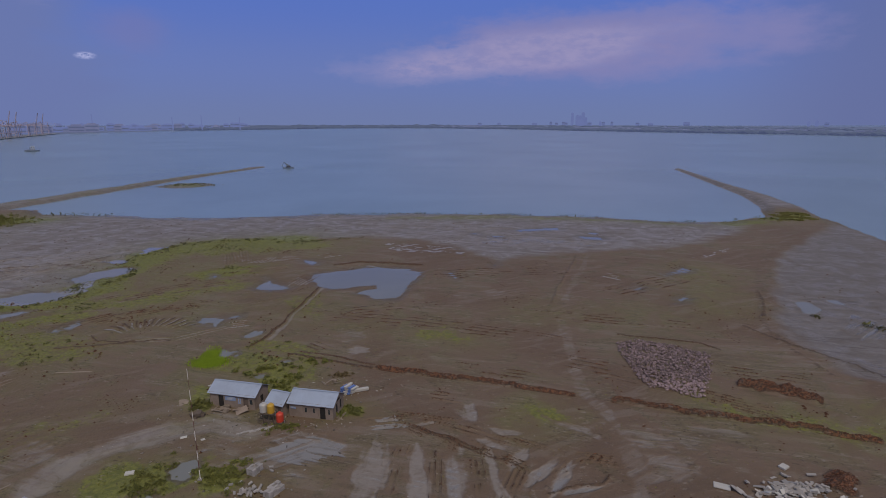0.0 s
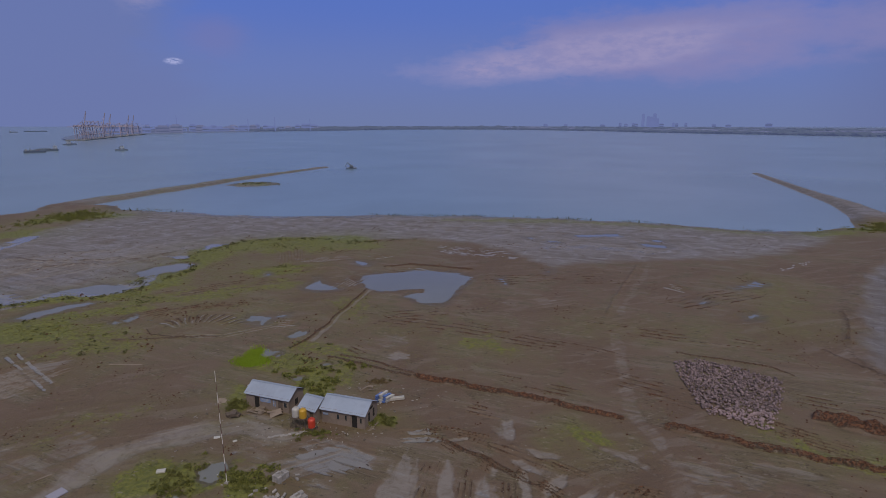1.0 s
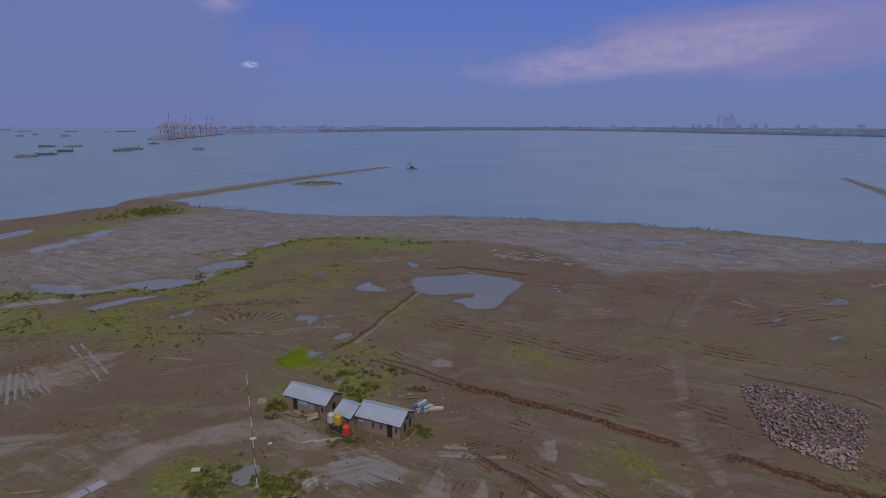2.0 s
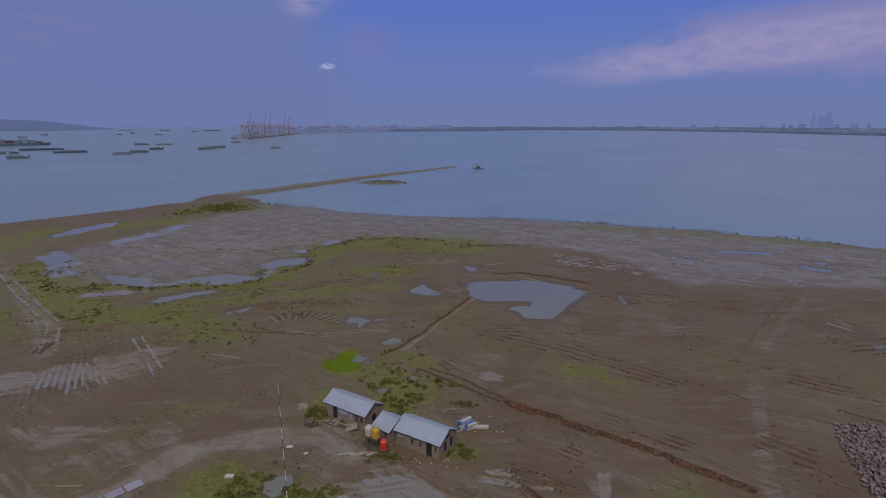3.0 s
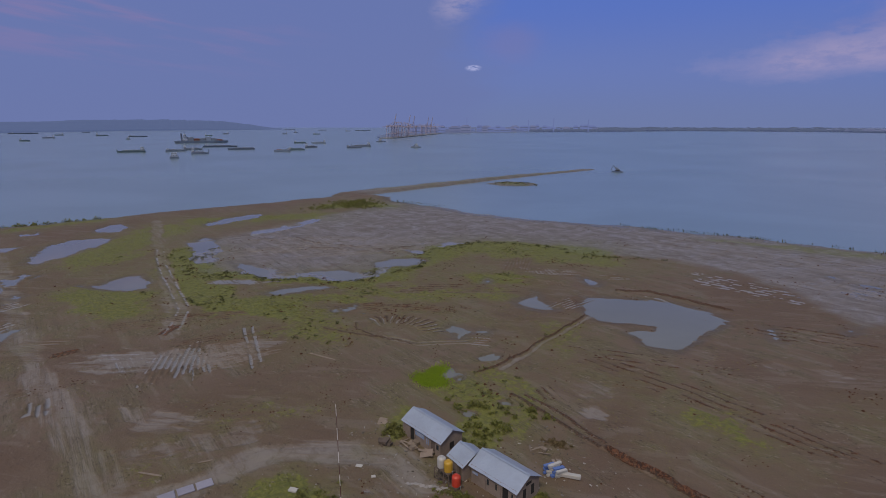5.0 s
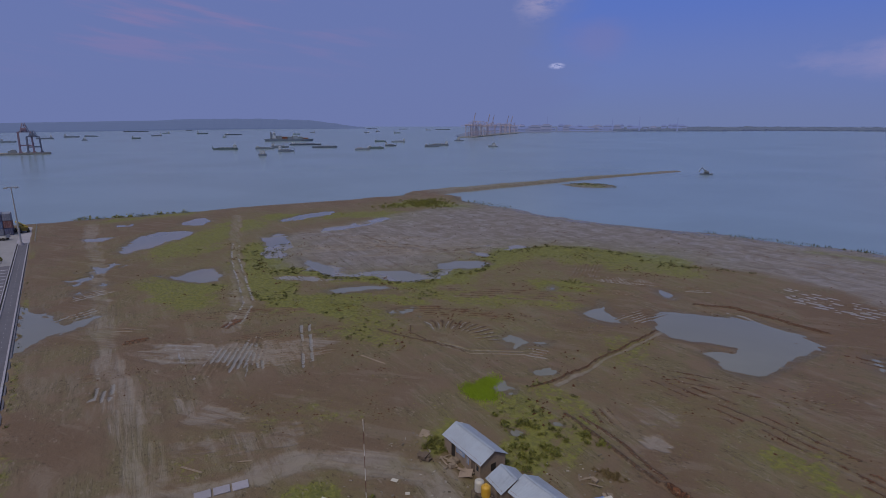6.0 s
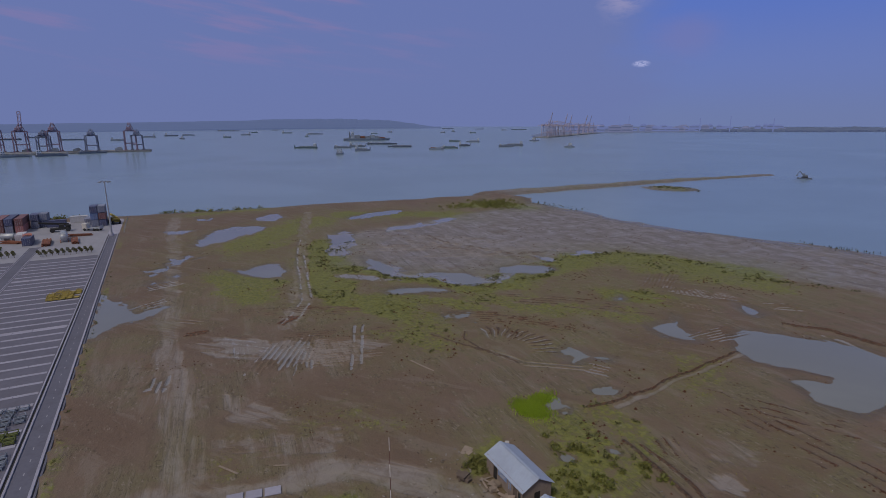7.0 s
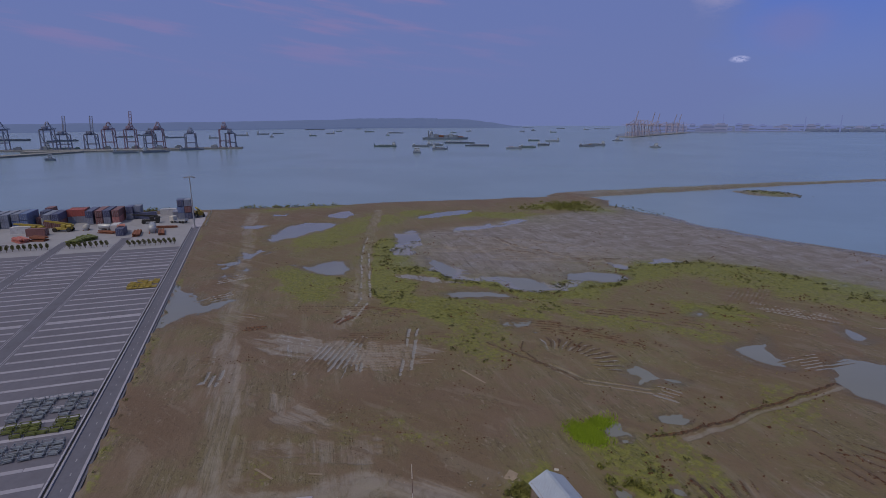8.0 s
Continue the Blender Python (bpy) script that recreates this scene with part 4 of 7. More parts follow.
M_TIN = worn("corrugated_tin", (0.31, 0.365, 0.47), 0.88, 0.5, 0.45, 0.1, (0.25, 0.285, 0.36), 0.5, 0.04, 0.04)
M_PLY = worn("weathered_plywood", (0.25, 0.2, 0.165), 0.65, 0.9, 0.85, 0, (0.17, 0.13, 0.105), 0.6, 0.15)
M_DARKWOOD = worn("dark_timber", (0.12, 0.092, 0.073), 0.6, 2.0, 0.85, 0, None, 0.5, 0.3)
M_PALEWOOD = worn("pale_timber", (0.24, 0.195, 0.155), 0.6, 2.0, 0.8, 0, None, 0.5, 0.4)
# near-black colour for solid panels that stand in for interior shade
M_PAINTED_SHADE = worn("painted_interior_shade", (0.02, 0.018, 0.016), 0.7, 2.0, 0.9)
M_BLUE = worn("blue_sheet", (0.1, 0.17, 0.42), 0.7, 1.2, 0.55, 0, None, 0.4, 0.3)
M_WHITE = worn("white_plastic", (0.44, 0.43, 0.41), 0.75, 1.2, 0.5, 0, (0.42, 0.4, 0.37), 0.5, 0.15)
M_YELLOW = worn("yellow_plastic", (0.5, 0.3, 0.03), 0.75, 1.2, 0.45, 0, (0.42, 0.27, 0.06), 0.4, 0.1)
M_REDP = worn("red_plastic", (0.5, 0.05, 0.025), 0.75, 1.2, 0.45, 0, (0.4, 0.06, 0.04), 0.4, 0.1)
M_BLOCK = worn("concrete_block", (0.29, 0.275, 0.27), 0.7, 3.0, 0.9, 0, (0.28, 0.26, 0.24), 0.5, 0.35)
M_ROCK = worn("quarry_rock", (0.265, 0.2, 0.212), 0.6, 1.5, 0.85, 0, (0.16, 0.12, 0.125), 0.6, 0.3, 0.4)
nt_ = M_ROCK.node_tree
isl_ = nt_.nodes.new("ShaderNodeNewGeometry").outputs["Random Per Island"]
hsv_ = nt_.nodes.new("ShaderNodeHueSaturation")
src_ = nt_.nodes["Principled BSDF"].inputs["Base Color"].links[0].from_socket
nt_.links.new(src_, hsv_.inputs["Color"])
nt_.links.new(mnode(nt_, "ADD", mnode(nt_, "MULTIPLY", isl_, 0.8), 0.5), hsv_.inputs["Value"])
nt_.links.new(hsv_.outputs[0], nt_.nodes["Principled BSDF"].inputs["Base Color"])
M_CLOD = worn("mud_clod", (0.062, 0.024, 0.011), 0.6, 2.0, 0.95, 0, (0.1, 0.04, 0.018), 0.5)
M_CONCRETE = worn("light_concrete", (0.285, 0.285, 0.36), 0.75, 0.25, 0.85, 0, (0.225, 0.222, 0.28), 0.6, 0.12)
M_APRON = worn("apron_concrete", (0.25, 0.255, 0.3), 0.8, 0.08, 0.85, 0, (0.2, 0.2, 0.235), 0.7)
M_PAVER = worn("grey_paver", (0.112, 0.111, 0.152), 0.75, 0.12, 0.85, 0, (0.092, 0.09, 0.12), 0.6, 0.08)
M_ROAD = worn("asphalt", (0.106, 0.108, 0.15), 0.7, 0.2, 0.85, 0, (0.082, 0.082, 0.11), 0.6)
M_STEEL = worn("galvanised_steel", (0.42, 0.44, 0.47), 0.75, 2.0, 0.45, 0.5)
M_BLACK = worn("black_rubber", (0.025, 0.025, 0.027), 0.7, 2.0, 0.8)
M_GLASS = material("dark_glass", 0.08)[0]
M_GLASS.node_tree.nodes["Principled BSDF"].inputs["Base Color"].default_value = (0.03, 0.04, 0.05, 1)


def leaf_material(name, a, b, rough=0.75):
    m, nt, bs = material(name, rough)
    isl = nt.nodes.new("ShaderNodeNewGeometry").outputs["Random Per Island"]
    big = noise_tex(nt, world_vec(nt), 0.12, 4, 0.6)
    col = mixc(nt, isl, a, b)
    col = mixc(nt, mnode(nt, "MULTIPLY", smooth(nt, big, 0.4, 0.65), 0.5), col, tuple((x * 0.6 + y * 0.6) for x, y in zip(a, (0.09, 0.07, 0.03))))
    nt.links.new(col, bs.inputs["Base Color"])
    return m


M_GRASS = leaf_material("field_grass", (0.12, 0.122, 0.028), (0.21, 0.2, 0.05))
M_BRIGHT = leaf_material("rice_green_grass", (0.17, 0.27, 0.012), (0.28, 0.4, 0.022))
M_SHRUB = leaf_material("shrub_leaves", (0.035, 0.042, 0.01), (0.1, 0.1, 0.024))
M_BUSH = leaf_material("bush_leaves", (0.065, 0.078, 0.013), (0.18, 0.185, 0.034))
M_BRUSH = leaf_material("dry_brush", (0.09, 0.065, 0.03), (0.17, 0.125, 0.055))
M_BARK = worn("bark", (0.1, 0.075, 0.055), 0.6, 6.0, 0.9)

# ---- workers' camp ----
def sheet_mesh(width, length, waves=9, amp=0.011):
    """One corrugated roof sheet: ridges run down the slope (y)."""
    bm = bmesh.new()
    n = waves * 4
    rows = []
    for z in (0.0, -0.012):
        for y in (0, length):
            rows.append([bm.verts.new((width * k / n, y, z + amp * math.sin(2 * math.pi * k / 4))) for k in range(n + 1)])
    for k in range(n):
        bm.faces.new((rows[0][k], rows[0][k + 1], rows[1][k + 1], rows[1][k]))
        bm.faces.new((rows[2][k + 1], rows[2][k], rows[3][k], rows[3][k + 1]))
    return mesh_from(bm, "roof_sheet", M_TIN, True)


def wall_panel(bm, x0, x1, y, z0, z1, thick, openings):
    """A wall along x with rectangular openings (x0, x1, z0, z1), built from the pieces round them."""
    cuts = sorted(openings)
    at = x0
    for a, b, lo, hi in cuts:
        if a > at:
            box(bm, ((at + a) / 2, y, (z0 + z1) / 2), (a - at, thick, z1 - z0))
        if lo > z0 + 0.01:
            box(bm, ((a + b) / 2, y, (z0 + lo) / 2), (b - a, thick, lo - z0))
        box(bm, ((a + b) / 2, y, (hi + z1) / 2), (b - a, thick, z1 - hi))
        at = b
    box(bm, ((at + x1) / 2, y, (z0 + z1) / 2), (x1 - at, thick, z1 - z0))


def hut(m, length, width, eave, rise, doors, windows, label, gable_windows=()):
    h = thing("hut", m, label, "hut")
    L, W, t = length / 2, width / 2, 0.09
    holes = [(d, d + 0.8, 0.0, 1.9) for d in doors] + [(w, w + ww, 0.95, 1.7) for w, ww in windows]
    bm = bmesh.new()
    wall_panel(bm, -L, L, -W, 0, eave, t, holes)
    part("wall", bm, M_PLY, h)
    bm = bmesh.new()
    wall_panel(bm, -L, L, W, 0, eave, t, [])
    part("wall", bm, M_PLY, h)
    for side in (-1, 1):
        bm = bmesh.new()
        x = side * (L - t / 2)
        prof = [(-W + t / 2, 0), (W - t / 2, 0), (W - t / 2, eave), (0, eave + rise - 0.06), (-W + t / 2, eave)]
        a = [bm.verts.new((x - t / 2, py, pz)) for py, pz in prof]
        b = [bm.verts.new((x + t / 2, py, pz)) for py, pz in prof]
        bm.faces.new(a[::-1])
        bm.faces.new(b)
        for k in range(5):
            bm.faces.new((a[k], a[(k + 1) % 5], b[(k + 1) % 5], b[k]))
        bmesh.ops.recalc_face_normals(bm, faces=bm.faces[:])
        g = part("gable_wall", bm, M_PLY, h)
        if side == 1:
            for gy, gz, gw, gh in gable_windows:
                bm = bmesh.new()
                box(bm, (L + 0.012, gy, gz), (0.03, gw, gh))
                part("vent", bm, M_PAINTED_SHADE, g, "near-black panel painted as a shaded vent opening")
    bm = bmesh.new()
    box(bm, (0, 0, 0.04), (length - 0.2, width - 0.2, 0.08))
    part("floor", bm, M_DARKWOOD, h)
    for x in (-L + 0.06, -L / 3, L / 3, L - 0.06):
        bm = bmesh.new()
        box(bm, (x, -W - t / 2 - 0.03, eave / 2), (0.08, 0.06, eave))
        part("post", bm, M_PLY, h)
    for d in doors:
        bm = bmesh.new()
        box(bm, (d + 0.4, -W + 0.02, 0.95), (0.76, 0.04, 1.86))
        for z in (0.35, 0.95, 1.6):
            box(bm, (d + 0.4, -W - 0.01, z), (0.7, 0.03, 0.09))
        # first door of the larger huts: closed panel coloured as interior shade
        door = part("door", bm, M_PAINTED_SHADE if d == doors[0] and length > 6 else M_DARKWOOD, h, "near-black panel painted as a shaded doorway" if d == doors[0] and length > 6 else "weathered wooden door")
    for w, ww in windows:
        bm = bmesh.new()
        for a in (0, ww):
            box(bm, (w + a, -W - 0.055, 1.325), (0.06, 0.03, 0.82))
        for z in (0.93, 1.72):
            box(bm, (w + ww / 2, -W - 0.055, z), (ww + 0.06, 0.03, 0.06))
        wi = part("window", bm, M_PALEWOOD, h)
        bm = bmesh.new()
        box(bm, (w + ww / 2, -W + 0.01, 1.325), (ww - 0.02, 0.02, 0.73))
        part("pane", bm, M_GLASS, wi)
    # roof: two slopes of single sheets on rafters
    over, side_over = 0.28, 0.24
    slope = math.hypot(W + over, rise + rise * over / W)
    drop = math.degrees(math.atan2(rise, W))
    bm = bmesh.new()
    box(bm, (0, 0, eave + rise + 0.035), (length + 2 * side_over - 0.06, 0.3, 0.02))
    roof = part("roof", bm, M_TIN, h, "dented grey corrugated tin roof")
    for y in (-W, -W / 2, 0, W / 2, W):
        bm = bmesh.new()
        box(bm, (0, y * 0.98, eave + rise * (1 - abs(y) / W) - 0.09), (length + 0.3, 0.06, 0.08))
        part("purlin", bm, M_DARKWOOD, roof)
    n = max(3, round(length / 0.86))
    me = sheet_mesh((length + 2 * side_over) / n + 0.03, slope)
    rng = random.Random(int(length * 10))
    for side in (0, 1):
        for k in range(n):
            s = new("roof_sheet", me)
            s.parent = roof
            base = pose(-L - side_over + (length + 2 * side_over) * k / n, 0, eave + rise + 0.012 + 0.003 * (k % 2), 0, 0, 0)
            if side:
                base = pose(-L - side_over + (length + 2 * side_over) * (k + 1) / n, 0, eave + rise + 0.012 + 0.003 * (k % 2), 0, 0, 180)
            s.matrix_basis = base @ pose(0, 0, 0, -drop, 0, 0) @ pose(0, 0.02, 0) @ pose(0, rng.uniform(0, 0.05), 0)
    return h


hut(pose(-29.57, 71.17, 0.03, 0, 0, -12), 7.1, 3.5, 2.35, 0.95, (-2.2, 1.7), ((2.7, 0.5),),
    "weathered plywood site hut with a corrugated tin roof", ((0, 1.2, 0.7, 0.9),))
def banner(m, w, h):
    """A faded banner with unreadable lines."""
    t = thing("banner", m, "faded blue banner nailed to the hut wall", "banner")
    bm = bmesh.new()
    box(bm, (0, 0, 0), (w, 0.02, h))
    part("cloth", bm, M_BANNER, t)
    for k in range(3):
        bm = bmesh.new()
        box(bm, (0, -0.014, h * (0.25 - 0.25 * k)), (w * (0.8 - 0.15 * k), 0.008, h * 0.1))
        part("bar", bm, M_WHITE, t)


M_BANNER = worn("faded_blue_cloth", (0.2, 0.28, 0.45), 0.8, 2.0, 0.8)
A_HUT = pose(-29.57, 71.17, 0.03, 0, 0, -12)
banner(A_HUT @ pose(-0.3, -1.83, 1.6), 1.7, 0.65)
banner(A_HUT @ pose(1.15, -1.83, 1.35), 0.4, 0.9)
banner(pose(-17.75, 68.55, 0.03, 0, 0, -11) @ pose(-2.55, -2.03, 1.55), 0.8, 0.3)
hut(pose(-17.75, 68.55, 0.03, 0, 0, -11), 6.4, 3.8, 2.35, 1.0, (1.3,), ((-0.9, 0.35), (0.3, 0.3), (2.5, 0.3)),
    "weathered plywood site hut with long tin roof beside water tanks", ((-0.6, 1.3, 0.5, 1.2), (0.8, 1.3, 0.5, 1.2), (0.1, 2.3, 0.9, 0.3)))
hut(pose(-22.7, 68.75, 0.03, 0, 0, -19), 2.6, 3.3, 2.15, 0.95, (0.2,), (), "small plywood lean-to hut joining the two larger huts")


def slats(name, m, label, category, rows, mat, spread, seed, flat=0.1):
    """A loose heap of boards: rows of (length, width, thickness) scattered within spread."""
    rng = random.Random(seed)
    t = thing(name, m, label, category)
    for l, w, h in rows:
        bm = bmesh.new()
        box(bm, (0, 0, 0), (l, w, h))
        b = part("board", bm, mat, t)
        b.matrix_basis = pose(rng.uniform(-spread, spread), rng.uniform(-spread, spread) * 0.6, h / 2 + rng.uniform(0.02, flat), rng.uniform(-8, 8), rng.uniform(-8, 8), rng.uniform(0, 180))
    return t


def gz(x, y):
    return float(ground_z(np.array(x), np.array(y)))


M_LITTER = leaf_material("litter_scraps", (0.04, 0.03, 0.025), (0.42, 0.4, 0.38))
slats("plank_heap", pose(-31.2, 68.7, gz(-31.2, 68.7)), "heap of broken planks leaning before the hut", "planks",
      [(1.8, 0.22, 0.04), (2.2, 0.2, 0.04), (1.4, 0.3, 0.05), (1.2, 0.9, 0.04), (1.9, 0.2, 0.05), (0.9, 0.5, 0.3), (0.7, 0.5, 0.4), (2.4, 0.15, 0.05)], M_PALEWOOD, 1.1, 3, 0.3)
slats("pallet", pose(-28.2, 68.3, gz(-28.2, 68.3) + 0.25, 12, 0, -10), "grey wooden boards laid as a low platform", "pallet",
      [(1.9, 0.3, 0.05)] * 2 + [(1.6, 1.2, 0.06), (1.8, 0.25, 0.05)], M_PLY, 0.4, 5, 0.1)
slats("plank_heap", pose(-16.6, 76.2, gz(-16.6, 76.2)), "scattered scrap boards and rubbish in the grass", "planks",
      [(1.2, 0.3, 0.05), (0.9, 0.5, 0.1), (1.4, 0.2, 0.06), (0.6, 0.5, 0.3), (1.0, 0.2, 0.05), (1.6, 0.15, 0.05), (0.7, 0.6, 0.2), (1.1, 0.4, 0.1)], M_PALEWOOD, 2.2, 8, 0.2)
slats("board", pose(-37.7, 70.9, gz(-37.7, 70.9), 0, 0, 25), "pale plywood sheets dropped on the mud", "board",
      [(1.5, 1.1, 0.04), (0.8, 0.5, 0.04)], M_PALEWOOD, 0.5, 9, 0.05)
slats("plank_heap", pose(-33.7, 67.0, gz(-33.7, 67.0)), "dark heap of mud-caked timber scraps", "planks",
      [(1.2, 0.7, 0.35), (1.0, 0.6, 0.3), (1.5, 0.3, 0.12), (0.8, 0.8, 0.3), (1.2, 0.25, 0.1), (0.9, 0.5, 0.3)], M_DARKWOOD, 1.0, 11, 0.35)
slats("timber", pose(-14.0, 66.6, gz(-14.0, 66.6), 0, 0, 0), "pale planks lying along the hut's end wall", "timber",
      [(2.2, 0.3, 0.06), (1.8, 0.25, 0.06), (1.5, 0.3, 0.1)], M_PALEWOOD, 0.5, 12, 0.1)


def water_tank(m, mat, label):
    t = thing("water_tank", m, label, "water tank", "water tanks by the huts")
    bm = bmesh.new()
    rings = [(0.48, 0.0), (0.5, 0.05), (0.5, 0.34), (0.496, 0.36), (0.5, 0.38), (0.5, 0.7), (0.496, 0.72), (0.5, 0.74), (0.5, 1.05), (0.47, 1.12), (0.28, 1.26), (0.2, 1.28)]
    loops = [[bm.verts.new((r * math.cos(2 * math.pi * k / 20), r * math.sin(2 * math.pi * k / 20), z)) for k in range(20)] for r, z in rings]
    for a, b in zip(loops, loops[1:]):
        for k in range(20):
            bm.faces.new((a[k], a[(k + 1) % 20], b[(k + 1) % 20], b[k]))
    bm.faces.new(loops[0][::-1])
    bm.faces.new(loops[-1])
    part("drum", bm, mat, t, round_=True)
    bm = bmesh.new()
    rod(bm, (0, 0, 1.27), (0, 0, 1.35), 0.21, 0.19, 16)
    part("lid", bm, mat, t)
    bm = bmesh.new()
    rod(bm, (0.48, 0, 0.1), (0.62, 0, 0.1), 0.03)
    rod(bm, (0.6, 0, 0.1), (0.6, 0, -0.5), 0.025)
    part("pipe", bm, M_STEEL, t)
    return t


def tank_stand(m, w, d, h, label):
    t = thing("tank_stand", m, label, "tank stand")
    for x in np.linspace(-w / 2, w / 2, 4 if w > 1.5 else 2):
        for y in (-d / 2, d / 2):
            bm = bmesh.new()
            beam(bm, (x * 1.06, y * 1.08, 0), (x, y, h), 0.08)
            part("post", bm, M_DARKWOOD, t)
    bm = bmesh.new()
    k = round(w / 0.16)
    for n in range(k):
        box(bm, (-w / 2 + w * (n + 0.5) / k, 0, h + 0.03), (w / k - 0.02, d + 0.15, 0.05))
    part("platform", bm, M_DARKWOOD, t)
    for a, b in (((-w / 2, -d / 2, 0.1), (w / 2, -d / 2, h - 0.1)), ((w / 2, -d / 2, 0.1), (-w / 2, -d / 2, h - 0.1)), ((-w / 2, d / 2, 0.1), (w / 2, d / 2, h - 0.1)),
                 ((-w / 2, -d / 2, h * 0.5), (w / 2, -d / 2, h * 0.5)), ((-w / 2, -d / 2, 0.1), (-w / 2, d / 2, h - 0.1))):
        bm = bmesh.new()
        beam(bm, a, b, 0.06)
        part("brace", bm, M_DARKWOOD, t)
    return t


tank_stand(pose(-23.75, 65.65, 0.0, 0, 0, -10), 2.2, 1.1, 1.65, "rough dark timber stand carrying two water tanks")
water_tank(pose(-24.28, 65.75, 1.71), M_WHITE, "off-white plastic water tank on a timber stand")
water_tank(pose(-23.23, 65.56, 1.71), M_YELLOW, "yellow plastic water tank on a timber stand")
tank_stand(pose(-22.0, 65.3, 0.0, 0, 0, -10), 1.1, 1.0, 0.5, "low dark timber stand under a red tank")
water_tank(pose(-22.0, 65.3, 0.56), M_REDP, "bright red plastic water tank on a low stand")


def slab_row(m, seed):
    """Broken pale slabs laid as a path."""
    t = thing("slab_path", m, "row of broken pale slabs laid on wet mud", "slabs")
    r = random.Random(seed)
    for k in range(15):
        bm = bmesh.new()
        box(bm, (0, 0, 0), (r.uniform(0.3, 0.7), r.uniform(0.2, 0.45), 0.07))
        soften(bm, 0.015)
        s = part("slab", bm, M_BLOCK, t)
        s.matrix_basis = pose(-2.3 + 0.33 * k, r.uniform(-0.25, 0.25), 0.04, r.uniform(-5, 5), r.uniform(-5, 5), r.uniform(-30, 30))


slab_row(pose(-24.7, 63.7, gz(-24.7, 63.7), 0, 0, 21), 3)


def panel_stack(m):
    t = thing("panel_stack", m, "stack of blue and white building panels on the mud", "panels")
    rng = random.Random(4)
    for k in range(18):
        bm = bmesh.new()
        l, w, h = rng.uniform(1.3, 1.9), rng.uniform(0.26, 0.42), rng.uniform(0.16, 0.24)
        box(bm, (0, 0, 0), (l, w, h))
        for z in (-h / 3, h / 3):
            box(bm, (0, -w / 2 - 0.015, z), (l, 0.03, 0.04))
        b = part("panel", bm, M_WHITE if k % 2 else M_BLUE, t, "white panel" if k % 2 else "blue panel")
        b.matrix_basis = pose(-1.1 + (k % 4) * 0.5 + rng.uniform(-0.1, 0.1), rng.uniform(-0.3, 0.3), 0.14 + 0.21 * (k // 4), rng.uniform(-4, 4), rng.uniform(-5, 5), 62 + rng.uniform(-10, 10))
    bm = bmesh.new()
    box(bm, (0, 0, 0), (2.2, 0.55, 0.42))
    soften(bm, 0.04)
    b = part("crate", bm, M_WHITE, t, "long white crate")
    b.matrix_basis = pose(1.35, 0.3, 0.28, 0, -3, 14)


panel_stack(pose(-13.7, 74.0, gz(-13.7, 74.0)))


# striped ranging mast
def striped_pole(x, y, high):
    z = gz(x, y)
    t = thing("striped_pole", pose(x, y, z, 0.4, 0, 0), "tall thin pole banded white and dark red", "pole")
    n = 11
    for k in range(n):
        bm = bmesh.new()
        rod(bm, (0, 0, high * k / n), (0, 0, high * (k + 1) / n), 0.045 - 0.002 * k, 0.043 - 0.002 * k, 8)
        part("band", bm, M_POLEW if k % 2 == 0 else M_POLER, t, "white band" if k % 2 == 0 else "dark red band")
    bm = bmesh.new()
    box(bm, (0, 0, 0.05), (0.5, 0.5, 0.1))
    part("base", bm, M_BLOCK, t)


M_POLEW = worn("white_band_paint", (0.72, 0.7, 0.68), 0.8, 3.0, 0.5)
M_POLER = worn("dark_red_band_paint", (0.12, 0.05, 0.045), 0.7, 3.0, 0.5)
striped_pole(-27.67, 53.6, 13.75)


# concrete blocks in stacks and loose
def block_mesh():
    bm = bmesh.new()
    box(bm, (0, 0, 0), (0.5, 0.26, 0.2))
    soften(bm, 0.02)
    return mesh_from(bm, "block", M_BLOCK)


BLOCK = block_mesh()


def block_stack(m, nx_, ny_, nz_, label):
    t = thing("block_stack", m, label, "concrete blocks")
    rng = random.Random(nx_ * 7 + ny_)
    for k in range(nz_):
        for i in range(nx_):
            for j in range(ny_):
                if k == nz_ - 1 and rng.random() < 0.25:
                    continue
                b = part("block", BLOCK, None, t)
                b.matrix_basis = pose((i - (nx_ - 1) / 2) * 0.53 + rng.uniform(-0.03, 0.03), (j - (ny_ - 1) / 2) * 0.285, 0.1 + k * 0.205, 0, 0, rng.uniform(-4, 4))


block_stack(pose(-21.9, 55.0, gz(-21.9, 55.0), 0, 0, 66), 3, 4, 4, "pallet stack of pale grey concrete blocks")
block_stack(pose(-18.6, 51.4, gz(-18.6, 51.4), 0, 0, 58), 4, 4, 4, "long stack of pale grey concrete blocks")
rng = random.Random(21)
loose = thing("block_heap", pose(-21.6, 51.4, gz(-21.6, 51.4)), "tumbled heap of pale concrete blocks", "concrete blocks")
for k in range(26):
    b = part("block", BLOCK, None, loose)
    b.matrix_basis = pose(rng.gauss(0, 0.8), rng.gauss(0, 0.5), rng.uniform(0.1, 0.4), rng.uniform(-40, 40), rng.uniform(-30, 30), rng.uniform(0, 180))
for x, y, r in ((-23.8, 52.6, 20), (-24.0, 51.9, 70), (-22.9, 53.0, 50), (-20.3, 55.9, 10), (-20.0, 55.1, 140)):
    b = new("block", BLOCK)
    b.matrix_basis = pose(x, y, gz(x, y) + 0.1, rng.uniform(-15, 15), 0, r)
    tagged(b, "single pale concrete block lying in wet grass", "concrete block", "loose blocks")


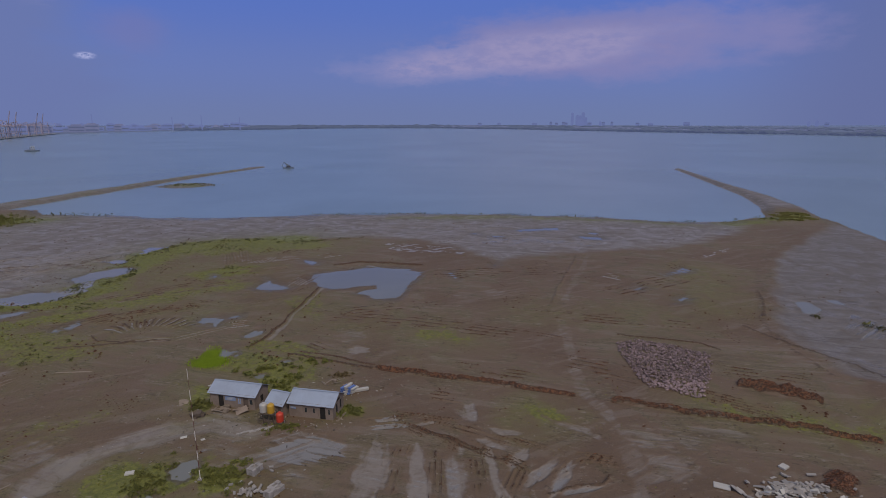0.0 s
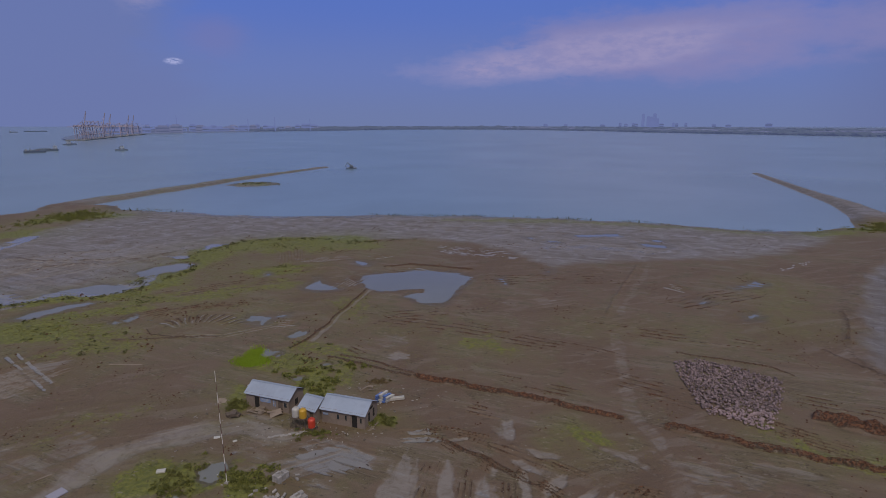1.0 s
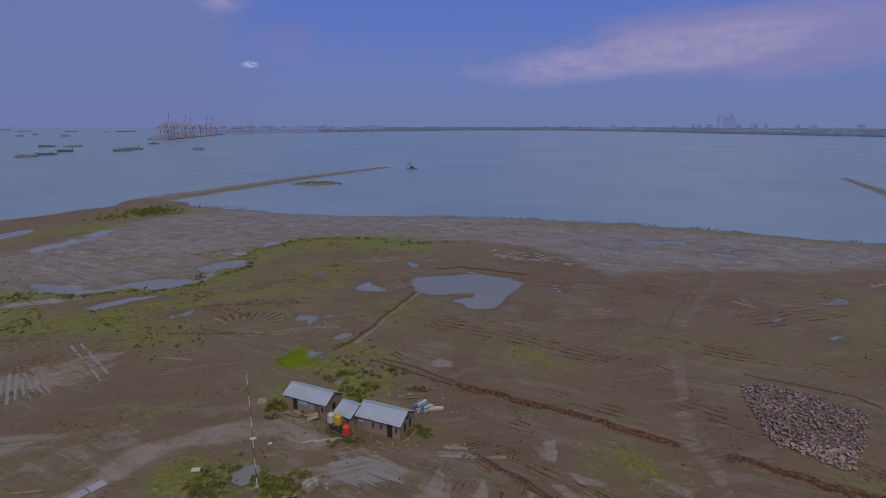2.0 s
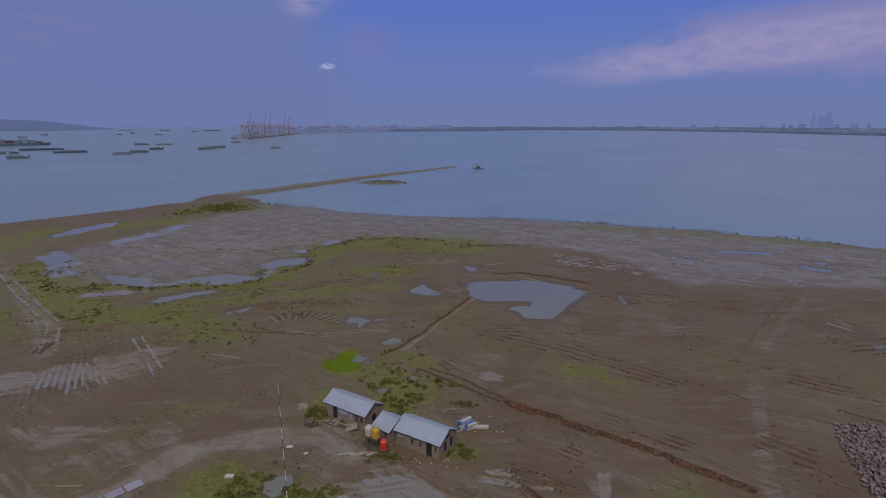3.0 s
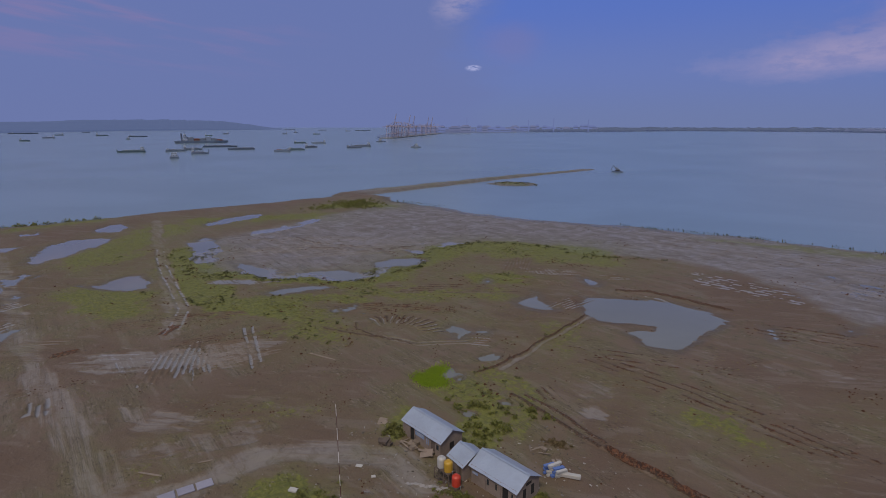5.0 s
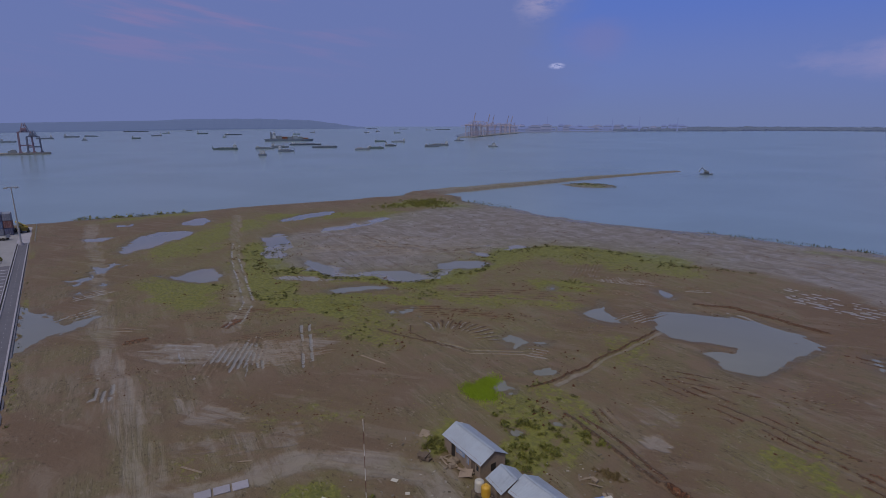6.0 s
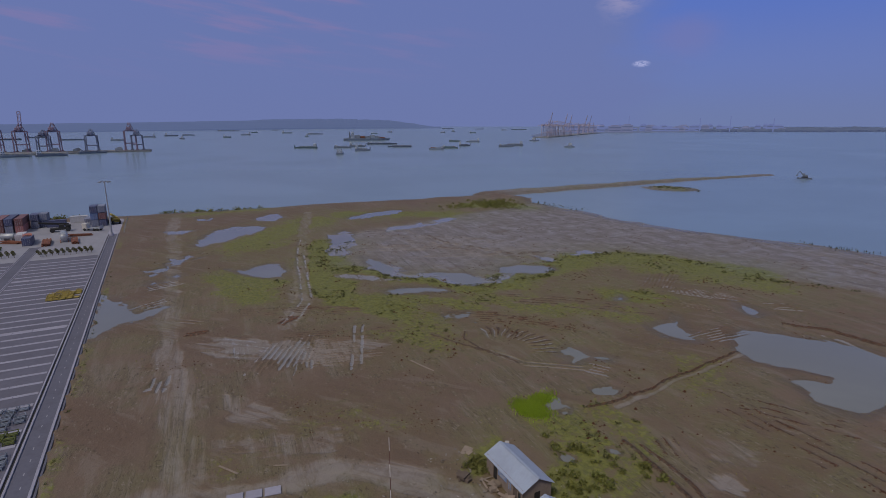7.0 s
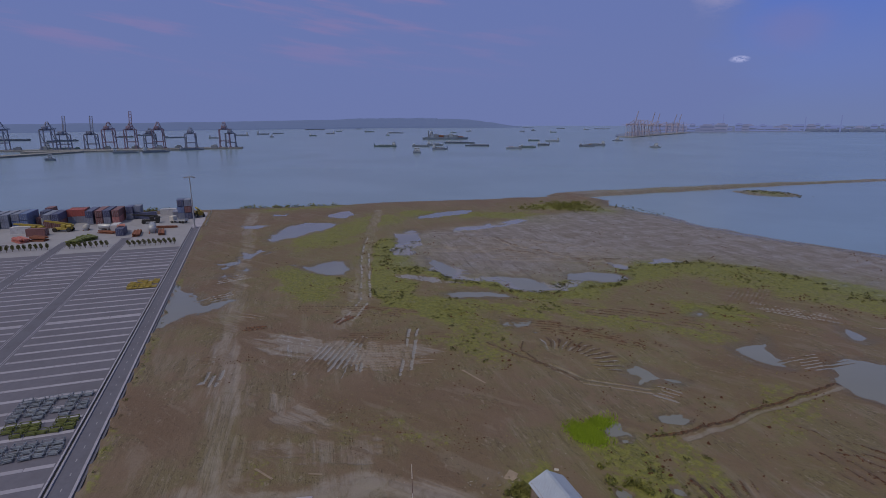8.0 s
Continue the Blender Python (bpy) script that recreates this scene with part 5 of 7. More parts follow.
def sheet_thing(x, y, l, w, h, turn, mat, label):
    bm = bmesh.new()
    box(bm, (0, 0, 0), (l, w, h))
    soften(bm, min(0.02, h * 0.3))
    ob = new("sheet", mesh_from(bm, "sheet", mat))
    ob.matrix_basis = pose(x, y, gz(x, y) + h / 2, random.uniform(-3, 3), random.uniform(-3, 3), turn)
    tagged(ob, label, "sheet")


sheet_thing(-36.3, 54.6, 1.0, 0.6, 0.2, 20, M_WHITE, "white foam box lid lying on muddy grass")
sheet_thing(40.2, 55.8, 1.0, 0.8, 0.25, 30, M_WHITE, "crumpled white sack on the bare mud")
sheet_thing(31.2, 52.4, 1.7, 1.0, 0.12, -25, M_WHITE, "large white plastic sheet on the bare mud")
for x, y, l in ((-46.6, 46.0, 1.7), (-45.9, 47.8, 1.7), (-45.2, 49.6, 1.7)):
    sheet_thing(x, y, l, 1.3, 0.12, 69, M_CONCRETE, "pale concrete slab laid in a short path")
for x, y, l, w, turn, mt in ((-52, 47, 3.0, 0.25, 25, M_PALEWOOD), (-33.5, 62.0, 0.8, 0.5, 20, M_WHITE), (-30.8, 61.5, 0.5, 0.4, 50, M_WHITE), (-49, 52, 1.6, 0.2, 60, M_PALEWOOD), (-36, 76, 0.5, 0.4, 50, M_WHITE), (-60, 80.5, 5.5, 0.3, 8, M_PALEWOOD)):
    sheet_thing(x, y, l, w, 0.08, turn, mt, "pale scrap piece dropped on the mud")


# stones
def rock_mesh(seed, flat=0.7):
    r = random.Random(seed)
    bm = bmesh.new()
    bmesh.ops.create_icosphere(bm, subdivisions=1, radius=0.5)
    for v in bm.verts:
        v.co *= r.uniform(0.72, 1.15)
        v.co.z *= flat
    return mesh_from(bm, "rock", M_ROCK)


ROCKS = [rock_mesh(k) for k in range(8)]
rng = random.Random(5)
pile = thing("rock_pile", pose(0, 0, 0), "broad flat spread of broken grey-pink quarry rock", "rock pile")
FIELD = [(32.1, 92.2), (36.5, 93.8), (40.7, 91.2), (46.7, 87.5), (44.4, 82.4), (40.9, 76.5), (38.2, 71.9), (35.8, 73.8), (31.9, 75.8), (31.1, 79.5), (31.1, 84.6)]
rest, rest_f = [], []
places = []
while len(places) < 2700:
    x, y = rng.uniform(31, 49), rng.uniform(72, 94)
    dd = float(poly_dist(np.array([x]), np.array([y]), FIELD)[0])
    if dd > rng.uniform(-0.5, 0.5):
        places.append((x, y))
places.sort(key=lambda p: p[1])
for n, (x, y) in enumerate(places):
    s = rng.uniform(0.2, 0.56)
    m = pose(x, y, gz(x, y) + 0.1 + rng.uniform(0, 0.25), rng.uniform(-40, 40), rng.uniform(-40, 40), rng.uniform(0, 360)) @ Matrix.Diagonal((s, s * rng.uniform(0.6, 1), s, 1))
    if n < 300:
        r = part("rock", ROCKS[n % 8], None, pile)
        r.matrix_basis = m
    else:
        me = ROCKS[n % 8]
        m3 = np.array(m)
        rest.append(np.array([v.co for v in me.vertices]) @ m3[:3, :3].T + m3[:3, 3])
        rest_f.append(np.array([p_.vertices for p_ in me.polygons]))
shift = np.cumsum([0] + [len(v) for v in rest[:-1]])
rubble = mesh_of("rubble", np.concatenate(rest), np.concatenate([f_ + o for f_, o in zip(rest_f, shift)]), M_ROCK, False)
tagged(part("rubble", rubble, None, pile), kind="stuff")

shards = thing("rubble_heap", pose(37, 51.5, 0), "heap of pale broken slabs and sheeting beside a dug bank", "rubble")
rng = random.Random(9)
for k in range(150):
    x, y = rng.gauss(1.5, 2.6), rng.gauss(0, 1.1)
    bm = bmesh.new()
    box(bm, (0, 0, 0), (rng.uniform(0.3, 1.2), rng.uniform(0.2, 0.6), rng.uniform(0.04, 0.16)))
    s = part("slab", bm, M_BLOCK if k % 7 else M_WHITE, shards)
    s.matrix_basis = pose(x, y, gz(37 + x, 51.5 + y) + rng.uniform(0.05, 0.35), rng.uniform(-25, 25), rng.uniform(-25, 25), rng.uniform(0, 180))

# litter round the huts: small pale and dark scraps
bm = bmesh.new()
rng = random.Random(44)
for k in range(260):
    cx, cy, sx, sy = rng.choice(((-29, 67, 4, 1.0), (-23, 63.5, 3, 1.2), (-17, 65, 4, 0.8), (-36, 68, 3, 2), (-18, 78, 3, 2.5), (-28, 60, 8, 4), (-21, 53, 3, 2), (-12, 74, 3, 2)))
    x, y = rng.gauss(cx, sx), rng.gauss(cy, sy)
    box(bm, (x, y, gz(x, y) + 0.04), (rng.uniform(0.08, 0.35), rng.uniform(0.05, 0.2), rng.uniform(0.03, 0.12)), rng.uniform(0, 180), rng.uniform(-20, 20))
tagged(new("litter", mesh_from(bm, "litter", M_LITTER)), "small pale and dark scraps of litter round the huts", "litter", kind="stuff")

# ---- paved container yard; u runs along its road, v away from the mud ----
YARD_TURN = math.degrees(math.atan2(YU[1], YU[0]))
YARD = Matrix.Translation((YO[0], YO[1], 0)) @ Matrix.Rotation(math.atan2(YU[1], YU[0]), 4, "Z")


def ym(u, v, z=0.0, turn=0.0):
    """A pose in the yard."""
    return YARD @ pose(u, v, z, 0, 0, turn)


def slab(name, u0, u1, v0, v1, z0, z1, mat, label, category="pavement"):
    bm = bmesh.new()
    box(bm, ((u0 + u1) / 2, (v0 + v1) / 2, (z0 + z1) / 2), (u1 - u0, v1 - v0, z1 - z0))
    ob = new(name, mesh_from(bm, name, mat))
    ob.matrix_basis = YARD
    return tagged(ob, label, category, kind="structure")


paving = slab("pavement", -60, 126, 3.75, 140, -0.6, 0.08, M_PAVER, "dark grey block paving of the container yard")
slab("pavement", 126, 196, 3.75, 140, -0.6, 0.09, M_APRON, "pale concrete apron at the waterside end")
slab("road", -60, 160, 0.75, 3.05, -0.6, 0.05, M_ROAD, "narrow grey perimeter road beside the yard", "road")
slab("pavement", 160, 196, -1.6, 3.75, -0.6, 0.07, M_CONCRETE, "pale concrete strip at the end of the road")


def kerb(v, w, h, mat, label):
    bm = bmesh.new()
    u = -60.0
    while u < 158:
        box(bm, (u + 1.98, v, h / 2 - 0.2), (3.96, w, h + 0.4))
        u += 4.0
    ob = new("kerb", mesh_from(bm, "kerb", mat))
    ob.matrix_basis = YARD
    tagged(ob, label, "kerb", kind="structure")


kerb(0.55, 0.3, 0.24, M_CONCRETE, "pale concrete kerb between road and mud")
kerb(0.12, 0.25, 0.1, M_ROAD, "dark drain edge outside the kerb")
kerb(3.12, 0.22, 0.22, M_CONCRETE, "pale concrete kerb along the yard")
kerb(3.4, 0.3, 0.02, M_BLACK, "dark drain channel between two kerbs")
kerb(3.68, 0.2, 0.2, M_CONCRETE, "second pale kerb along the yard")


def piece_mesh(name, l, w, h, mat):
    bm = bmesh.new()
    box(bm, (0, 0, 0), (l, w, h))
    return mesh_from(bm, name, mat)


# pale runway strips across the bays, in lengths with joints
LANES = ((3.95, 20.6), (24.5, 37.6), (41.6, 56.5), (60.5, 76.0))
STRIP = {}
for b0, b1 in LANES:
    for n in range(-2, 34):
        u = 30.0 + 3.78 * (n - 8)
        thick = 1.5 if n in (16, 27) else 0.72
        if u > 124:
            break
        at = b0
        k = 0
        while at < b1 - 0.3:
            ln = min((4.2, 5.6, 3.1)[(n + k) % 3], b1 - at)
            key = (round(ln, 1), thick)
            if key not in STRIP:
                STRIP[key] = piece_mesh("strip", thick, key[0] - 0.09, 0.05, M_CONCRETE)
            s = new("strip", STRIP[key])
            s.parent = paving
            s.matrix_basis = pose(u, at + ln / 2, 0.09)
            at += ln
            k += 1
# lanes between the bays
for v0, v1 in ((20.9, 24.2), (37.9, 41.3), (56.8, 60.2)):
    bm = bmesh.new()
    box(bm, (43, (v0 + v1) / 2, 0.085), (206, v1 - v0, 0.03))
    ob = new("road", mesh_from(bm, "road", M_ROAD))
    ob.matrix_basis = YARD
    tagged(ob, "grey service lane between paved bays", "road", kind="structure")
    for v in (v0, v1, v0 + 0.35, v1 - 0.35):
        bm = bmesh.new()
        box(bm, (43, v, 0.1), (206, 0.12, 0.06))
        ob = new("kerb", mesh_from(bm, "kerb", M_CONCRETE))
        ob.matrix_basis = YARD
        tagged(ob, "thin pale edge line of a service lane", "kerb", kind="structure")
# short dashes down the road
DASH = piece_mesh("dash", 0.6, 0.11, 0.012, M_APRON)
for n in range(70):
    s = new("dash", DASH)
    s.matrix_basis = ym(-40 + 2.8 * n, 1.75 + 0.15 * (n % 2), 0.058)
    tagged(s, "short pale dash painted on the road", "road marking", "dashes down the road", "structure")


# goods laid out on the paving
def frame_rack(mat, name, label, m, meshes={}):
    """A low welded frame: four legs, four side rails, two end rails and a deck."""
    w, d, h = 1.15, 0.8, 0.55
    key = mat.name
    if key not in meshes:
        made = {}
        for kind, size in (("leg", (0.08, 0.08, h)), ("side_rail", (w - 0.08, 0.07, 0.07)), ("end_rail", (0.07, d - 0.08, 0.07)),
                           ("deck", (w * 0.92, d * 0.92, 0.07))):
            bm = bmesh.new()
            box(bm, (0, 0, 0), size)
            soften(bm, 0.012)
            made[kind] = mesh_from(bm, kind, mat)
        meshes[key] = made
    made = meshes[key]
    e = thing(name, m, label, "steel frame", name + " rows on the paving")
    for x in (-w / 2, w / 2):
        for y in (-d / 2, d / 2):
            part("leg", made["leg"], mat, e).matrix_basis = pose(x, y, h / 2)
        part("end_rail", made["end_rail"], mat, e).matrix_basis = pose(x, 0, h - 0.05)
    for y in (-d / 2, d / 2):
        for z in (0.15, h - 0.05):
            part("side_rail", made["side_rail"], mat, e).matrix_basis = pose(0, y, z)
    part("deck", made["deck"], mat, e).matrix_basis = pose(0, 0, 0.22)


M_GREENP = worn("olive_paint", (0.09, 0.11, 0.02), 0.6, 2.0, 0.6, 0, (0.07, 0.08, 0.02), 0.5, 0.4)
M_GREYP = worn("grey_steel_paint", (0.17, 0.2, 0.26), 0.6, 2.0, 0.6, 0, (0.12, 0.13, 0.15), 0.5, 0.5)
M_YELP = worn("yellow_steel_paint", (0.3, 0.235, 0.045), 0.6, 2.0, 0.6, 0, (0.2, 0.14, 0.03), 0.4, 0.4)
for mat, u0, u1, v0, v1, du, dv, name, label in (
        (M_GREENP, 15.6, 18.2, 4.8, 13.0, 1.15, 1.4, "steel_cradle", "olive green steel cradle on grey paving"),
        (M_GREYP, 19.8, 26.0, 4.8, 13.0, 1.3, 1.5, "steel_cradle", "grey steel cradle on grey paving"),
        (M_GREYP, 9.8, 13.0, 4.8, 11.6, 1.3, 1.5, "steel_cradle", "grey steel cradle on grey paving"),
        (M_YELP, 80.2, 87.0, 4.6, 10.4, 1.15, 1.3, "barrier_frame", "yellow steel barrier frame on grey paving")):
    rng = random.Random(int(u0 * 10))
    u = u0
    while u <= u1:
        v = v0
        while v <= v1:
            if rng.random() > 0.12:
                frame_rack(mat, name, label, ym(u + rng.uniform(-0.15, 0.15), v + rng.uniform(-0.15, 0.15), 0.116, rng.uniform(-8, 8) + 90))
            v += dv
        u += du


# containers
def container_mesh(length, mat):
    bm = bmesh.new()
    w, h = 2.44, 2.59
    n = max(10, int(length / 0.42))
    # corrugated long sides
    for s in (-1, 1):
        base = []
        for k in range(n * 2 + 1):
            x = -length / 2 + 0.12 + (length - 0.24) * k / (n * 2)
            y = s * (w / 2 - (0.06 if (k // 2) % 2 else 0.015))
            base.append((bm.verts.new((x, y, 0.14)), bm.verts.new((x, y, h - 0.1))))
        for a, b in zip(base, base[1:]):
            bm.faces.new((a[0], b[0], b[1], a[1]))
    for x in (-length / 2 + 0.03, length / 2 - 0.03):
        box(bm, (x, 0, h / 2), (0.05, w - 0.2, h - 0.2))
    box(bm, (0, 0, h - 0.08), (length - 0.1, w - 0.1, 0.06))
    box(bm, (0, 0, 0.12), (length - 0.1, w - 0.1, 0.06))
    return mesh_from(bm, "body", mat)


def paint(name, c):
    return worn(name, c, 0.65, 0.6, 0.55, 0.0, tuple(x * 0.5 + y for x, y in zip(c, (0.05, 0.025, 0.015))), 0.5, 0.25)


# paint colours are muted, with distance haze mixed into them
C_COL = {"navy": ((0.07, 0.085, 0.17), "navy blue"), "blue": ((0.12, 0.175, 0.34), "blue"), "steel": ((0.18, 0.205, 0.29), "grey-blue"),
         "red": ((0.3, 0.075, 0.07), "rust red"), "salmon": ((0.4, 0.17, 0.17), "salmon red"), "brown": ((0.18, 0.085, 0.09), "brown"),
         "white": ((0.5, 0.51, 0.56), "off-white"), "orange": ((0.34, 0.12, 0.075), "orange")}
C_MAT = {k: paint("container_" + k, c) for k, (c, _) in C_COL.items()}
C_PROTO = {}


def container(u, v, z, turn, length, colour):
    key = (length, colour)
    at = ym(u, v, z, turn)
    if key in C_PROTO:
        return copy_thing(C_PROTO[key], at)
    t = thing("shipping_container", at, C_COL[colour][1] + " corrugated steel shipping container in the yard stacks", "shipping container", "containers in the yard")
    part("body", container_mesh(length, C_MAT[colour]), None, t)
    for x in (-length / 2 + 0.08, length / 2 - 0.08):
        for y in (-1.14, 1.14):
            bm = bmesh.new()
            box(bm, (x, y, 1.295), (0.16, 0.16, 2.59))
            part("corner_post", bm, C_MAT[colour], t)
    for z2 in (0.08, 2.52):
        for y in (-1.16, 1.16):
            bm = bmesh.new()
            box(bm, (0, y, z2), (length - 0.3, 0.12, 0.15))
            part("rail", bm, C_MAT[colour], t)
    for y in (-0.57, 0.57):
        bm = bmesh.new()
        box(bm, (-length / 2 - 0.01, y, 1.3), (0.05, 1.06, 2.3))
        d = part("door", bm, C_MAT[colour], t)
        bm = bmesh.new()
        for q in (-0.25, 0.25):
            rod(bm, (-length / 2 - 0.06, y + q, 0.2), (-length / 2 - 0.06, y + q, 2.4), 0.025, None, 5)
        part("lock_rod", bm, M_STEEL, d)
    C_PROTO[key] = t
    return t


def stack(u, v, turn, length, *colours, z=0.095):
    for k, c in enumerate(colours):
        container(u, v, z + k * 2.6, turn, length, c)


stack(184, 68, 0, 12.19, "steel", "steel")
stack(184, 71, 0, 12.19, "blue", "steel")
stack(184, 74, 0, 12.19, "navy", "steel")
stack(184, 77, 0, 12.19, "steel", "blue")
stack(185, 65, 0, 12.19, "blue", "steel")
stack(185, 62.4, 0, 12.19, "blue", "blue")
stack(188, 59.4, 0, 6.06, "brown")
stack(186, 57.0, 0, 6.06, "white", "navy")
stack(195, 58.0, 0, 6.06, "red", "brown")
stack(180, 53.6, 0, 12.19, "brown", "steel")
stack(180, 51.0, 0, 12.19, "brown", "navy")
stack(184.5, 46.6, 90, 6.06, "steel", "red")
stack(187.2, 46.6, 90, 6.06, "navy", "red")
stack(189.9, 46.6, 90, 6.06, "navy", "brown")
stack(184, 41.0, 0, 12.19, "steel", "navy")
stack(184, 37.8, 0, 12.19, "brown", "brown")
stack(184, 35.1, 0, 12.19, "steel", "navy")
stack(183, 31.9, 0, 12.19, "salmon", "brown")
stack(188, 28.6, 0, 6.06, "steel", "navy")
stack(189, 26.0, 0, 6.06, "navy", "steel")
stack(186, 22.0, 90, 6.06, "navy")
stack(157, 26.2, 10, 6.06, "orange")
stack(161, 28.6, 0, 6.06, "white")
stack(153, 25.4, 0, 6.06, "navy")
stack(166, 59.0, 90, 6.06, "white")
stack(182, 9.0, 0, 6.06, "steel", "blue", "navy")
stack(182, 6.4, 0, 6.06, "navy", "brown", "steel")
stack(187, 11.6, 0, 6.06, "steel")
stack(160, 52.5, 80, 6.06, "brown")
stack(193, 15.5, 90, 6.06, "white")


def tank_vessel(u, v, turn, l, r, mat, label):
    t = thing("storage_tank", ym(u, v, 0.09, turn), label, "storage tank")
    bm = bmesh.new()
    prof = [(-l / 2 - r * 0.35, r * 0.3), (-l / 2 - r * 0.2, r * 0.75), (-l / 2, r), (l / 2, r), (l / 2 + r * 0.2, r * 0.75), (l / 2 + r * 0.35, r * 0.3)]
    loops = [[bm.verts.new((x, q * math.cos(2 * math.pi * k / 20), r + 0.5 + q * math.sin(2 * math.pi * k / 20))) for k in range(20)] for x, q in prof]
    for a, b in zip(loops, loops[1:]):
        for k in range(20):
            bm.faces.new((a[k], a[(k + 1) % 20], b[(k + 1) % 20], b[k]))
    bm.faces.new(loops[0])
    bm.faces.new(loops[-1][::-1])
    bmesh.ops.recalc_face_normals(bm, faces=bm.faces[:])
    part("drum", bm, mat, t, round_=True)
    for x in (-l * 0.3, l * 0.3):
        bm = bmesh.new()
        box(bm, (x, 0, 0.45), (0.4, r * 1.6, 0.9))
        part("saddle", bm, M_STEEL, t)
    for x in (-l / 2, 0, l / 2):
        bm = bmesh.new()
        rod(bm, (x - 0.06, 0, r + 0.5), (x + 0.06, 0, r + 0.5), r * 1.03, None, 24)
        part("hoop", bm, M_STEEL, t)
    bm = bmesh.new()
    for y in (-r * 0.9, r * 0.9):
        box(bm, (0, y, 0.12), (l * 1.1, 0.25, 0.25))
    part("skid", bm, M_RUSTY, t, "rusty steel skid")


M_RUSTY = worn("rusty_steel", (0.2, 0.075, 0.045), 0.6, 1.5, 0.8, 0.1, (0.1, 0.05, 0.035), 0.5, 0.3)
tank_vessel(155, 16, 8, 8.0, 1.15, M_STEEL, "large silver cylindrical vessel on a rusty skid")
tank_vessel(163, 32.5, 70, 4.0, 1.0, M_STEEL, "short silver cylindrical tank on a skid")
tank_vessel(166, 39.3, 0, 2.5, 0.85, M_WHITE, "small white cylindrical tank lying on the apron")


def steel_stack(u, v, turn, l, w, h, mat, label, seed):
    t = thing("steel_bundle", ym(u, v, 0.09, turn), label, "steel parts")
    r = random.Random(seed)
    for k in range(10):
        bm = bmesh.new()
        y = (k % 5 - 2) * w / 5
        z = 0.2 + (k // 5) * h / 2
        beam(bm, (-l / 2 * r.uniform(0.7, 1), y, z), (l / 2 * r.uniform(0.7, 1), y, z + r.uniform(0, 0.3)), w / 6, h / 3)
        part("beam", bm, mat, t)


steel_stack(151, 20.3, 5, 10, 2.4, 1.1, M_RUSTY, "rusty steel beams stacked on the apron", 1)
steel_stack(151, 12.6, 8, 10, 2.0, 0.9, M_RUSTY, "rusty steel beams stacked on the apron", 2)
steel_stack(161, 12.0, 88, 8, 1.4, 0.7, M_RUSTY, "long rusty steel section on the apron", 3)
steel_stack(147, 34.5, 40, 6, 4.5, 1.4, M_GREENP, "jumble of green steel machine parts", 4)
steel_stack(143, 36.5, -20, 6, 3.5, 1.2, M_GREENP, "jumble of green steel machine parts", 5)
steel_stack(150, 54.2, 40, 7, 3.0, 1.6, paint("salmon_steel", (0.4, 0.13, 0.11)), "salmon-painted steel frames on the apron", 6)
steel_stack(150, 49.0, 70, 6, 2.6, 1.8, M_RUSTY, "brown steel machine parts on the apron", 7)
steel_stack(157, 30.6, 60, 7, 2.2, 0.7, M_RUSTY, "rusty steel skid frames on the apron", 8)


def loader(u, v, turn, mat, label, boom):
    """A reach stacker or truck crane."""
    t = thing("mobile_crane", ym(u, v, 0.09, turn), label, "mobile crane")
    bm = bmesh.new()
    box(bm, (0, 0, 1.1), (6.0, 2.2, 0.7))
    box(bm, (-2.6, 0, 2.0), (1.6, 2.2, 0.7))
    soften(bm, 0.08)
    part("chassis", bm, mat, t)
    bm = bmesh.new()
    box(bm, (-0.6, 0.5, 2.0), (1.5, 1.2, 1.2))
    soften(bm, 0.1)
    c = part("cab", bm, mat, t)
    bm = bmesh.new()
    box(bm, (0.18, 0.5, 2.15), (0.03, 1.1, 0.8))
    part("windscreen", bm, M_GLASS, c)
    for x in (-2.5, 2.3):
        for y in (-1.15, 1.15):
            bm = bmesh.new()
            rod(bm, (x, y - 0.25, 0.75), (x, y + 0.25, 0.75), 0.75, None, 16)
            part("wheel", bm, M_BLACK, t)
    bm = bmesh.new()
    beam(bm, (-2.8, -0.4, 2.4), (4.6, -0.4, 2.4 + boom), 0.6, 0.7)
    beam(bm, (4.4, -0.4, 2.4 + boom), (6.2, -0.4, 2.4 + boom * 1.2), 0.4, 0.5)
    part("boom", bm, mat, t)


loader(166, 55.5, 80, M_YELP, "yellow mobile yard crane parked on the apron", 0.8)
loader(166, 46.5, 75, M_YELP, "yellow reach stacker parked on the apron", 1.2)
loader(174, 19.5, 95, M_BLACK, "dark mobile crane with lowered boom on the apron", 1.0)
loader(184, 3.0, 20, M_YELP, "yellow mobile yard crane beside stacked containers", 0.6)


def truck(u, v, turn, mat, label):
    t = thing("truck", ym(u, v, 0.09, turn), label, "truck")
    bm = bmesh.new()
    box(bm, (2.2, 0, 1.7), (1.8, 2.3, 2.0))
    soften(bm, 0.12)
    c = part("cab", bm, mat, t)
    bm = bmesh.new()
    box(bm, (3.11, 0, 2.1), (0.03, 2.0, 0.8))
    part("windscreen", bm, M_GLASS, c)
    bm = bmesh.new()
    box(bm, (-1.2, 0, 0.95), (5.0, 2.2, 0.25))
    for x in (-3.6, 1.2):
        box(bm, (x, 0, 1.5), (0.08, 2.2, 0.9))
    part("bed", bm, M_STEEL, t)
    for x in (-2.6, -1.4, 2.2):
        for y in (-1.0, 1.0):
            bm = bmesh.new()
            rod(bm, (x, y - 0.15, 0.5), (x, y + 0.15, 0.5), 0.5, None, 14)
            part("wheel", bm, M_BLACK, t)


truck(171, 9.3, 60, M_WHITE, "white flatbed truck parked on the apron")


